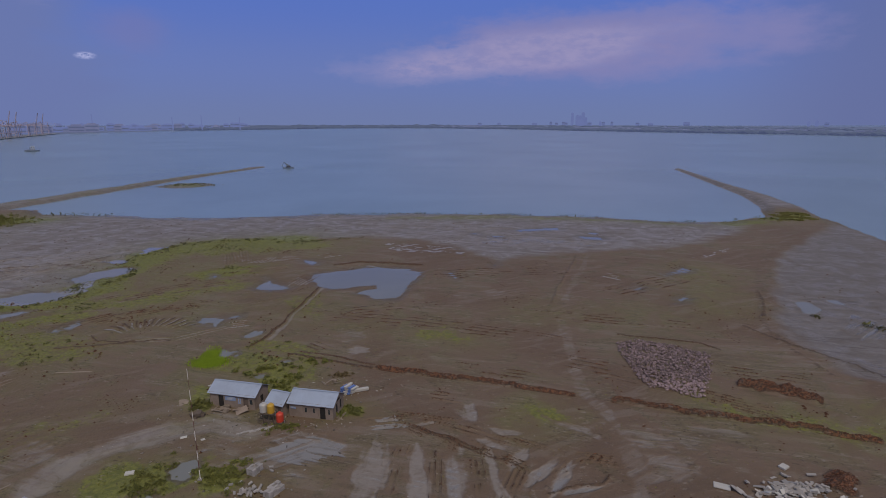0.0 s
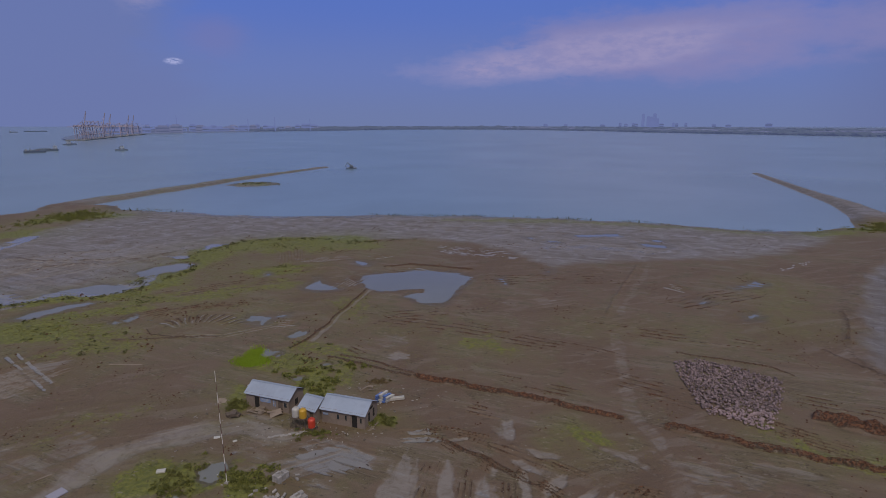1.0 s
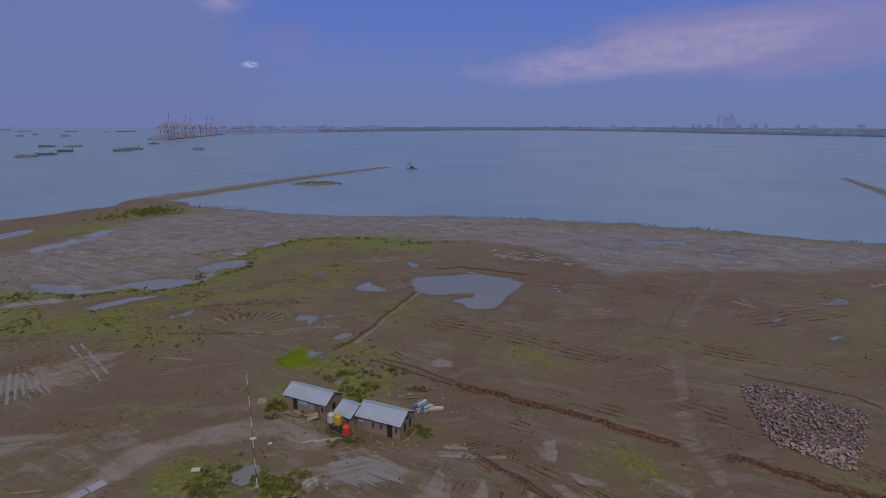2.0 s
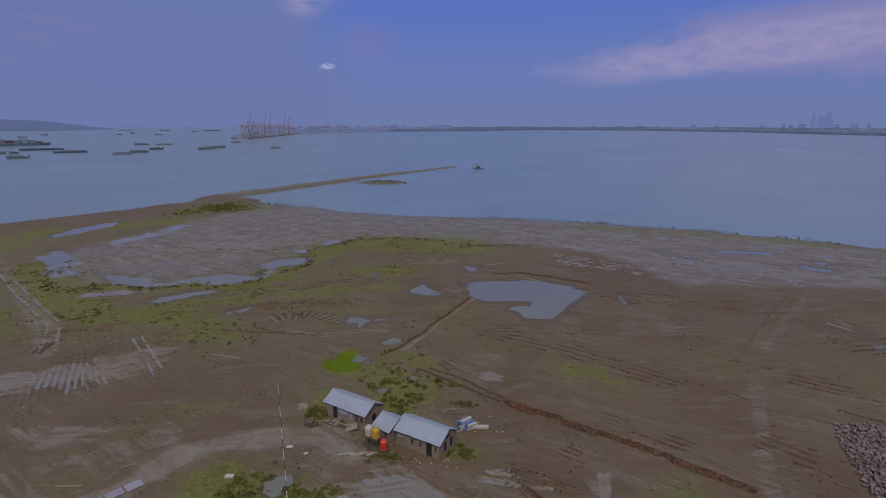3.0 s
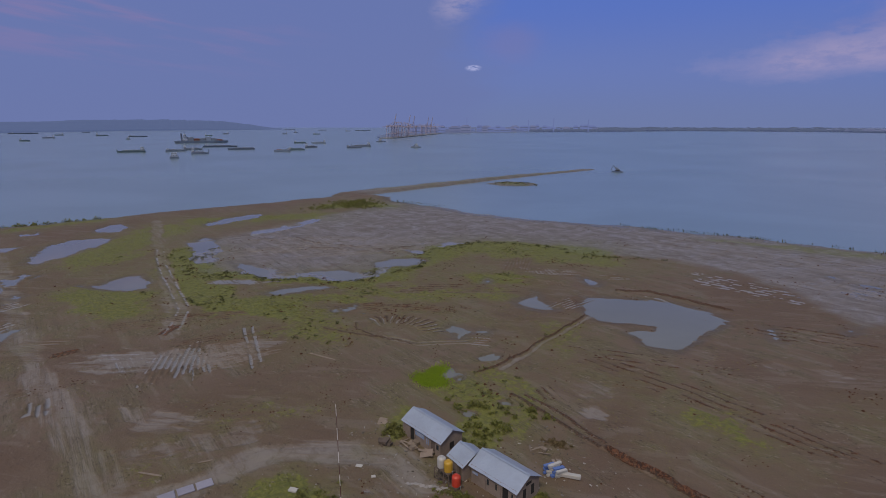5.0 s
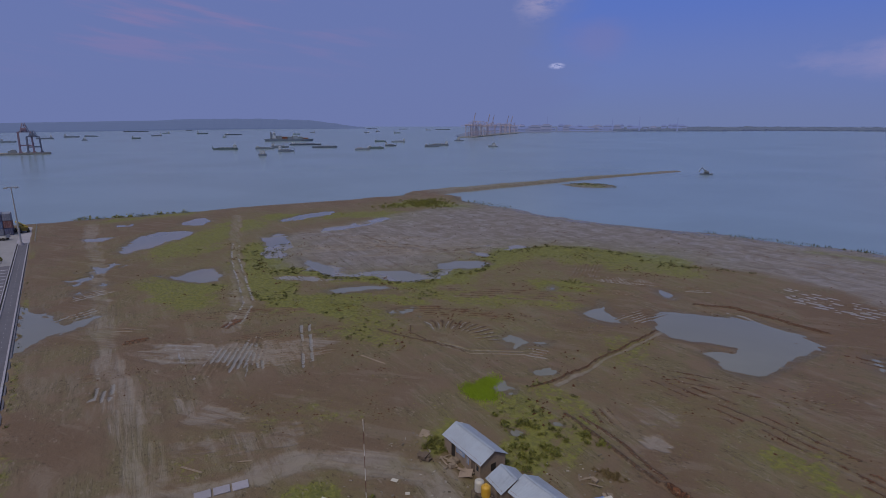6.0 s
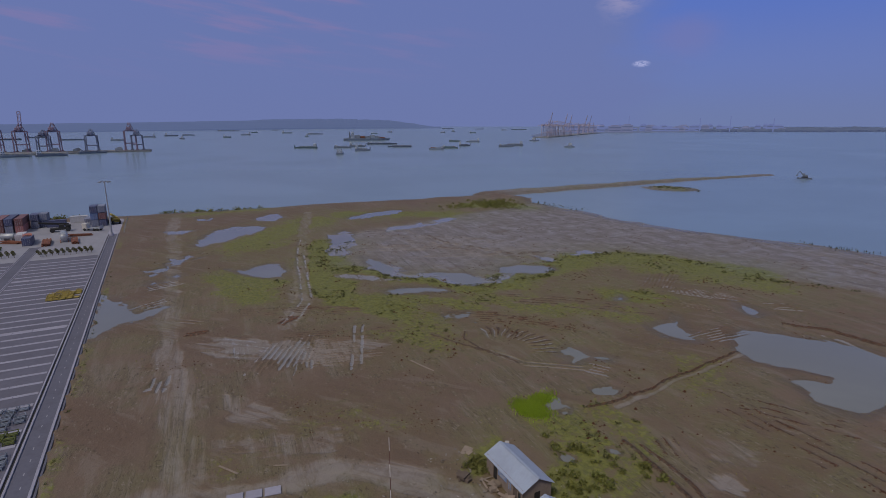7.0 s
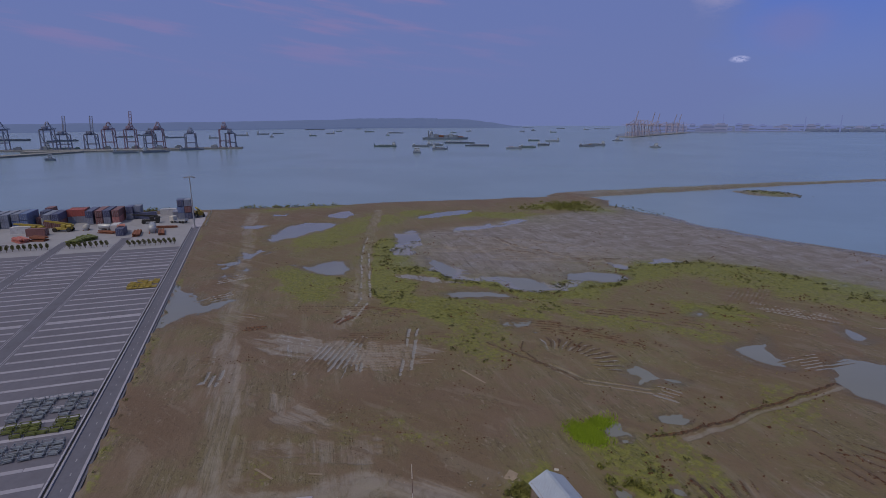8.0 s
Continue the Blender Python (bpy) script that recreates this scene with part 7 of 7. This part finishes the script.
bm = bmesh.new()
rows = []
for k in range(241):
    p, w = along_coast(k / 240)
    if k < 16:
        w = Vector((-0.9, 0.44, 0))
    j = 14 * (noise.noise((k * 0.21, 0, 3)))
    far = min(4950 - p.length, 2600)
    if k < 16:
        far = 30 + 22 * k
    rows.append([bm.verts.new((p + w * (j + d)).to_tuple()[:2] + (z,)) for d, z in ((-6, -1.5), (0, 0.8), (12, 1.6), (far * 0.4, 2.2), (far, 3.0))])
for a, b in zip(rows, rows[1:]):
    for k in range(4):
        bm.faces.new((a[k], a[k + 1], b[k + 1], b[k]))
bmesh.ops.recalc_face_normals(bm, faces=bm.faces[:])
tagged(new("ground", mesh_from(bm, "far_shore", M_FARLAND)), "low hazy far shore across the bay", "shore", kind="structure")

# tree belts on the far shore: uneven crowns in rows
rng = random.Random(31)
ico = bmesh.new()
bmesh.ops.create_icosphere(ico, subdivisions=1, radius=1.0)
ICO_V, ICO_F = np.array([v.co for v in ico.verts]), np.array([[v.index for v in f_.verts] for f_ in ico.faces])
ico.free()
blobs = []
nr = np.random.RandomState(31)
for k in range(2600):
    p, w = along_coast(rng.uniform(0.2, 0.98))
    d = rng.choice((10, 30, 60, 200, 500, 900, 1400)) * rng.uniform(0.6, 1.3)
    c = p + w * min(d, 4850 - p.length)
    r = rng.uniform(6, 13)
    size = (r * rng.uniform(1.2, 3.5), r * rng.uniform(1.2, 3.0), r * rng.uniform(0.35, 0.75))
    blobs.append(ICO_V * size * (0.85 + 0.3 * nr.rand(len(ICO_V), 1)) + (c.x, c.y, rng.uniform(1, 4)))
faces = (ICO_F[None] + len(ICO_V) * np.arange(len(blobs))[:, None, None]).reshape(-1, 3)
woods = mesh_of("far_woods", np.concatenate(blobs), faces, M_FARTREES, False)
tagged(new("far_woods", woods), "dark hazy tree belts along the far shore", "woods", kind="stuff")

# wooded hill beyond the anchorage
bm = bmesh.new()
rows = []
HILL = [(-2380, -900, 30), (-2390, -320, 36), (-2560, 0, 40), (-2700, 350, 46), (-2760, 600, 52), (-2860, 950, 62), (-2960, 1300, 76), (-3010, 1460, 78), (-2995, 1600, 79), (-2975, 1740, 77), (-2950, 1870, 71), (-2920, 1990, 58), (-2885, 2090, 38), (-2850, 2180, 16), (-2820, 2260, 3)]
for k in range(221):
    q = k / 220 * (len(HILL) - 1)
    i = min(int(q), len(HILL) - 2)
    q -= i
    x, y, h = (HILL[i][n] * (1 - q) + HILL[i + 1][n] * q for n in range(3))
    h *= 0.78 + 0.07 * noise.noise((k * 0.13, 0, 0)) + 0.04 * noise.noise((k * 0.6, 4, 0))
    w = Vector((x, y, 0)).normalized()
    rows.append([bm.verts.new((x + w.x * d, y + w.y * d, h * z - 1.0)) for d, z in ((0, 0), (12, 0.14), (160, 0.5), (330, 0.85), (480, 1.0), (800, 0.5))])
for a, b in zip(rows, rows[1:]):
    for k in range(5):
        bm.faces.new((a[k], a[k + 1], b[k + 1], b[k]))
bmesh.ops.recalc_face_normals(bm, faces=bm.faces[:])
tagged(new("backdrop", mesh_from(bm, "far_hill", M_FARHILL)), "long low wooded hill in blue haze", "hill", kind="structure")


def tower(az, rng_, high, wide, deep, label, mat=None, crown=True):
    """A far building with storeys and window rows, at an azimuth and range."""
    a = radians(az)
    t = thing("tower_block" if high > 30 else "port_building", pose(math.sin(a) * rng_, math.cos(a) * rng_, 2.0, 0, 0, -az), label, "building")
    bm = bmesh.new()
    box(bm, (0, 0, high / 2), (wide, deep, high))
    if crown:
        box(bm, (0, 0, high + 2), (wide * 0.6, deep * 0.6, 4))
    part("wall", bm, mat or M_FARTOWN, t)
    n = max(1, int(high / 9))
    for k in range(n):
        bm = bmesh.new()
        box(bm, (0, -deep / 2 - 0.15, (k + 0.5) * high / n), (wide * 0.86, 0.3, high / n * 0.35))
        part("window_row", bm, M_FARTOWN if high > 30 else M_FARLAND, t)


for az, h, w in ((13.15, 97, 22), (13.62, 80, 24), (13.9, 76, 22), (14.2, 100, 26), (14.45, 62, 26), (14.85, 42, 34), (12.3, 46, 26), (12.55, 40, 26), (11.6, 38, 26),
                 (11.05, 48, 22), (15.9, 50, 20), (16.2, 46, 22), (17.0, 48, 20), (23.8, 44, 46), (19.4, 36, 30), (20.6, 30, 40), (9.4, 30, 40), (5.8, 32, 30), (3.8, 34, 34),
                 (33.5, 52, 18), (34.1, 60, 20), (34.8, 46, 30)):
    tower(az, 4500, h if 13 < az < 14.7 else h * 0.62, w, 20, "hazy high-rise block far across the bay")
rng = random.Random(77)
for k in range(70):
    s = rng.uniform(0.5, 0.97)
    p, w = along_coast(s)
    d = rng.choice((60, 120, 250, 420, 700))
    c = p + w * min(d, 4700 - p.length)
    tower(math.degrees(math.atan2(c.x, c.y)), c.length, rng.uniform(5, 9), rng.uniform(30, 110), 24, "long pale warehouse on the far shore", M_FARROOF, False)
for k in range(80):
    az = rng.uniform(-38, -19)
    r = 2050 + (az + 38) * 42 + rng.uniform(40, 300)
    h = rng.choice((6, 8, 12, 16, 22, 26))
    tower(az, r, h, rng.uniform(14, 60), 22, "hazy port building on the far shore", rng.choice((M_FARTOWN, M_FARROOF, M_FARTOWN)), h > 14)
for az, h in ((-32.4, 62), (-23.6, 58), (-26.1, 50), (-20.2, 50)):
    a = radians(az)
    bm = bmesh.new()
    rod(bm, (0, 0, 0), (0, 0, h), 2.2, 1.4, 10)
    rod(bm, (0, 0, h), (0, 0, h + 2), 1.8, 1.8, 10)
    ob = new("chimney", mesh_from(bm, "chimney", M_FARTOWN))
    ob.matrix_basis = pose(math.sin(a) * 2500, math.cos(a) * 2500, 2)
    tagged(ob, "slim grey chimney in the far port", "chimney", "chimneys of the far port")

# ---- plants and clods ----
def blades(name, xy, height, width, mat, label, lean=0.35, per=3, seed=1, zoff=0.0, category="grass"):
    """Many small tufts, each of a few tapered blades, as one mesh."""
    r = np.random.RandomState(seed)
    n = len(xy)
    zz = ground_z(xy[:, 0], xy[:, 1]) + zoff
    vs = []
    for k in range(per):
        a = r.rand(n) * 2 * math.pi
        h = height * (0.5 + r.rand(n))
        w = width * (0.5 + r.rand(n))
        lx, ly = np.cos(a) * h * lean * (0.3 + r.rand(n)), np.sin(a) * h * lean * (0.3 + r.rand(n))
        px, py = -np.sin(a) * w / 2, np.cos(a) * w / 2
        ox, oy = (r.rand(n) - 0.5) * width, (r.rand(n) - 0.5) * width
        bx, by = xy[:, 0] + ox, xy[:, 1] + oy
        vs.append(np.stack([np.stack([bx - px, by - py, zz - 0.03], -1), np.stack([bx + px, by + py, zz - 0.03], -1), np.stack([bx + lx, by + ly, zz + h], -1)], 1))
    v = np.concatenate(vs).reshape(-1, 3)
    f = np.arange(len(v)).reshape(-1, 3)
    ob = new(name, mesh_of(name, v, f, mat, False))
    return tagged(ob, label, category, kind="stuff")


def clumps(name, xy, size, mat, label, seed=1, leaves=30, category="shrubs", squash=0.75):
    """Low shrubs: each a dome of small leaf triangles with gaps."""
    r = np.random.RandomState(seed)
    n = len(xy)
    s = size * (0.45 + 1.1 * r.rand(n) ** 1.6)
    zz = ground_z(xy[:, 0], xy[:, 1])
    tris = []
    for k in range(leaves):
        d = r.normal(size=(n, 3))
        d[:, 2] = np.abs(d[:, 2])
        d /= np.linalg.norm(d, axis=1, keepdims=True)
        c = d * (s * (0.45 + 0.55 * r.rand(n)))[:, None] * [1, 1, squash]
        c += np.stack([xy[:, 0], xy[:, 1], zz], -1)
        e = r.normal(size=(n, 2, 3)) * (s * 0.25)[:, None, None]
        tris.append(np.stack([c, c + e[:, 0], c + e[:, 1]], 1))
    v = np.concatenate(tris).reshape(-1, 3)
    ob = new(name, mesh_of(name, v, np.arange(len(v)).reshape(-1, 3), mat, False))
    return tagged(ob, label, category, kind="stuff")


def scatter(n, lo, hi, density, seed):
    """n places in a box, kept with the odds that density gives."""
    r = np.random.RandomState(seed)
    out = []
    while sum(map(len, out)) < n:
        p = r.rand(40000, 2) * (np.array(hi) - lo) + lo
        out.append(p[r.rand(len(p)) < density(p[:, 0], p[:, 1])])
    return np.concatenate(out)[:n]


dry = lambda x, y: (field_at(Z, x, y) > POND_Z + 0.03)
g_near = lambda x, y: field_at(grass, x, y) ** 1.5 * dry(x, y) * sstep(fbm(x, y, 3.0, 3, 91.0), 0.36, 0.62)
blades("grass", scatter(3000, (-95, 44), (75, 150), g_near, 2), 0.1, 0.14, M_GRASS, "patchy olive-green grass on the mud", 0.6, 3, 2)
blades("grass", scatter(2600, (-255, 60), (-60, 235), g_near, 3), 0.13, 0.22, M_GRASS, "patchy olive-green grass on the mud", 0.6, 3, 3)
blades("grass", scatter(3000, (60, 100), (190, 330), g_near, 4), 0.25, 0.5, M_GRASS, "patchy green grass at the foot of the spit", 0.6, 3, 4)
thin = lambda x, y: 0.5 * sstep(fbm(x, y, 7, 4, 41.0), 0.5, 0.68) * (1 - field_at(wet, x, y)) * (1 - field_at(pale, x, y)) * dry(x, y) * (field_at(sd, x, y) > 6) * (field_at(yard, x, y) < 0.1)
blades("grass", scatter(2600, (-110, 44), (70, 165), thin, 5), 0.1, 0.16, M_GRASS, "thin sparse grass tufts over brown mud", 0.7, 2, 5)

# dark low shrubs along the grass edges and scattered tufts
sh = lambda x, y: sstep(field_at(grass, x, y), 0.3, 0.8) * sstep(fbm(x, y, 6, 3, 15.0), 0.52, 0.72) * dry(x, y)
clumps("shrubs", scatter(300, (-100, 72), (-20, 185), sh, 6), 0.34, M_SHRUB, "small dark shrubs dotted in the grass", 6)
clumps("shrubs", scatter(260, (-165, 80), (-84, 130), sh, 7), 0.38, M_SHRUB, "small dark shrubs dotted in the grass", 7)
few = lambda x, y: 0.3 * sstep(fbm(x, y, 14, 3, 65.0), 0.5, 0.7) * (1 - field_at(wet, x, y)) * (1 - field_at(pale, x, y) * 0.8) * dry(x, y) * (field_at(sd, x, y) > 6) * (field_at(yard, x, y) < 0.1)
clumps("dry_shrubs", scatter(330, (-90, 46), (72, 170), few, 8), 0.22, M_BRUSH, "dry brown weeds scattered on the mud", 8, 12)
# edge of the grey flat
edge_x, edge_y = [], []
r_ = np.random.RandomState(12)
for (ax, ay), (bx, by) in zip(MUDFLAT[1:11], MUDFLAT[2:12]):
    k = int(math.hypot(bx - ax, by - ay) * 1.6)
    q = r_.rand(k)
    edge_x += list(ax + (bx - ax) * q + r_.normal(size=k) * 1.0)
    edge_y += list(ay + (by - ay) * q + r_.normal(size=k) * 1.0 - 1.0)
clumps("shrubs", np.stack([edge_x, edge_y], -1), 0.5, M_SHRUB, "line of dark shrubs along the grass edge", 13)
# bushes behind the huts, foreground thickets
near = np.concatenate([r_.normal(size=(40, 2)) * (1.5, 2.2) + (-24.4, 77), r_.normal(size=(26, 2)) * (2.8, 1.0) + (-29, 81), r_.normal(size=(16, 2)) * (1.6, 0.5) + (-22, 84.5), r_.normal(size=(26, 2)) * (1.2, 1.0) + (-13.0, 68.6),
                       r_.normal(size=(26, 2)) * (0.9, 0.9) + (-34.6, 69.8)])
clumps("bushes", near[r_.rand(len(near)) < 0.8], 0.5, M_BUSH, "low green bushes growing behind the huts", 14, 90, "bushes", 0.9)
fore = np.concatenate([r_.normal(size=(80, 2)) * (1.3, 1.7) + (-33.2, 52.5), r_.normal(size=(90, 2)) * (1.6, 1.5) + (-25.3, 54.6)])
clumps("weeds", fore, 0.36, M_BUSH, "tangle of green weeds by the puddle", 15, 70, "weeds", 0.8)
clumps("bushes", r_.normal(size=(230, 2)) * (6.5, 6.0) + (-181, 214), 1.0, M_BUSH, "dense green mangrove bushes at the spit's foot", 16, 30, "bushes", 1.1)
clumps("bushes", r_.normal(size=(60, 2)) * (5, 6) + (-186, 196), 0.8, M_BUSH, "low green bushes on the mud", 17, 26, "bushes", 0.9)
hedge = np.concatenate([np.stack([np.linspace(-255, -244, 60), np.linspace(80, 122, 60)], -1) + r_.normal(size=(60, 2)) * 0.9,
                        np.stack([np.linspace(-268, -259, 60), np.linspace(34, 60, 60)], -1) + r_.normal(size=(60, 2)) * 0.9])
hedge = hedge[r_.rand(len(hedge)) < 0.8]
clumps("bushes", hedge, 1.1, M_BUSH, "green hedge of bushes along the sea bank", 18, 30, "bushes", 1.1)
clumps("bushes", r_.normal(size=(40, 2)) * (6, 2.5) + (144, 224), 0.7, M_BUSH, "green bushes at the foot of the spit", 19, 26, "bushes", 0.9)
clumps("shrubs", np.array([(78, 107), (85, 101), (86.3, 99.2), (78.6, 106.4), (-86, 141)], float), 0.8, M_SHRUB, "single dark shrubs on the grey mudflat", 20, 40)
ku = r_.rand(150) ** 1.3 * 110
kerbside = np.stack([YO[0] + YU[0] * ku - YV[0] * (0.5 + r_.rand(150) * 0.6), YO[1] + YU[1] * ku - YV[1] * (0.5 + r_.rand(150) * 0.6)], -1)
clumps("weeds", kerbside[:60], 0.28, M_SHRUB, "weeds growing along the outer kerb", 21, 18, "weeds")
# tall bright grass
tall = np.concatenate([r_.normal(size=(5200, 2)) * (1.2, 0.8) + (-39.6, 84.2), r_.normal(size=(1800, 2)) * (0.6, 1.1) + (-40.6, 87.6)])
blades("tall_grass", tall, 0.32, 0.07, M_BRIGHT, "clump of tall vivid green swamp grass", 0.35, 3, 22)
# reeds along the bay's edge
xs = r_.rand(900) * 190 - 62
ys = np.interp(xs, [-60, -20, 17, 54, 76, 97, 125], [234, 237, 235, 231, 222.5, 216.5, 217]) + r_.normal(size=900) * 1.6 + 2.0
keep = fbm(xs, ys, 9, 3, 19.0) > 0.44
blades("reeds", np.stack([xs, ys], -1)[keep][::2], 0.7, 0.2, M_SHRUB, "thin reeds standing along the water's edge", 0.15, 3, 23, 0.0, "reeds")
flats = np.stack([-178 + r_.rand(160) * 34, 232 + r_.rand(160) * 26], -1)
blades("reeds", flats, 0.6, 0.3, M_SHRUB, "thin reeds in the shallow corner of the bay", 0.3, 3, 24, 0.0, "reeds")
tufts = r_.normal(size=(170, 2)) * (9, 4) + (-165, 346)
clumps("shrubs", tufts[:110], 0.6, M_SHRUB, "low green scrub on the islet", 25)


# clods: dark lumps of turned soil
def lumps(name, xy, size, mat, label, seed):
    r = np.random.RandomState(seed)
    n = len(xy)
    base = np.array([(1, 0, 0), (-1, 0, 0), (0, 1, 0), (0, -1, 0), (0, 0, 1)], float)
    tri = np.array([(0, 2, 4), (2, 1, 4), (1, 3, 4), (3, 0, 4)])
    s = size * (0.4 + 1.3 * r.rand(n) ** 2)
    v = base[None] * (0.6 + 0.7 * r.rand(n, 5, 1)) * s[:, None, None]
    a = r.rand(n) * 6.283
    c, q = np.cos(a)[:, None], np.sin(a)[:, None]
    v = np.stack([v[..., 0] * c - v[..., 1] * q, v[..., 0] * q + v[..., 1] * c, v[..., 2] * 0.8], -1)
    v += np.stack([xy[:, 0], xy[:, 1], ground_z(xy[:, 0], xy[:, 1]) - 0.02], -1)[:, None]
    f = (tri[None] + 5 * np.arange(n)[:, None, None]).reshape(-1, 3)
    ob = new(name, mesh_of(name, v.reshape(-1, 3), f, mat, False))
    tagged(ob, label, "clods", kind="stuff")


lumps("clods", scatter(12000, (-75, 46), (75, 160), lambda x, y: sstep(field_at(rust, x, y), 0.5, 0.9), 31), 0.09, M_CLOD, "dark lumps of dug reddish soil", 31)
lumps("clods", scatter(3000, (-120, 46), (75, 170), lambda x, y: 0.5 * sstep(fbm(x, y, 5, 4, 44.0), 0.63, 0.74) * dry(x, y) * (field_at(yard, x, y) < 0.1), 32), 0.13, M_CLOD, "small dark clods scattered on the mud", 32)
lumps("clods", scatter(900, (-165, 100), (110, 228), lambda x, y: 0.5 * field_at(wet, x, y) * sstep(fbm(x * 0.5 + y * 0.4, y * 1.6 - x * 0.9, 8, 4, 47.0), 0.54, 0.66), 33), 0.2, M_CLOD, "small dark clods scattered on the grey flat", 33)


lumps("clods", scatter(1500, (-165, 60), (80, 185), lambda x, y: sstep(field_at(moss, x, y), 0.25, 0.6) * sstep(fbm(x, y, 4, 4, 48.0), 0.61, 0.72) * dry(x, y), 36), 0.2, M_CLOD, "dark lumps of soil and root in the grass", 36)


clumps("dry_brush", r_.normal(size=(46, 2)) * (0.7, 0.4) + (-16.2, 79.6), 0.28, M_BRUSH, "mound of dry brown brush on the mud", 37, 60, "brush", 0.8)
clumps("weeds", r_.normal(size=(50, 2)) * (1.6, 0.5) + (-21.0, 64.2), 0.3, M_BUSH, "weeds growing before the tank stand", 38, 60, "weeds", 0.7)


# young trees in a row across the yard
def young_tree(m):
    t = thing("young_tree", m, "young clipped tree with round dark crown on paving", "tree", "young trees in the yard")
    bm = bmesh.new()
    rod(bm, (0, 0, 0), (0.03, 0, 0.9), 0.07, 0.05, 7)
    for k in range(4):
        a = k * 1.7
        rod(bm, (0.02, 0, 0.7), (0.22 * math.cos(a), 0.22 * math.sin(a), 1.1), 0.035, 0.015, 5)
    part("trunk", bm, M_BARK, t)
    r = np.random.RandomState(8)
    n = 420
    d = r.normal(size=(n, 3))
    d /= np.linalg.norm(d, axis=1, keepdims=True)
    c = d * (0.28 + 0.26 * r.rand(n))[:, None] * (0.95, 0.95, 1.0) + (0, 0, 1.15)
    e = r.normal(size=(n, 2, 3)) * 0.09
    v = np.stack([c, c + e[:, 0], c + e[:, 1]], 1).reshape(-1, 3)
    part("crown", mesh_of("crown", v, np.arange(len(v)).reshape(-1, 3), M_SHRUB, False), None, t)
    return t


rng = random.Random(3)
first = young_tree(ym(130.5, 6.0, 0.09))
for b0, b1, shift in ((5.5, 20, 0), (25.5, 37, 3), (42, 56, 4.5), (61, 75, 6)):
    for row in range(2):
        v = b0 + row * 0.9
        while v < b1:
            if not (row == 0 and v < 6.5):
                copy_thing(first, ym(130.5 + shift * 0.8 + row * 2.6 + rng.uniform(-0.4, 0.4), v, 0.09, rng.uniform(0, 360)))
            v += 1.5

# pale chips and shells on the mud
lumps("stones", scatter(2600, (-120, 46), (75, 150), lambda x, y: 0.4 * sstep(fbm(x, y, 6, 4, 54.0), 0.54, 0.72) * dry(x, y) * (field_at(yard, x, y) < 0.1), 35), 0.06, M_BLOCK, "small pale stones scattered on the mud", 35)
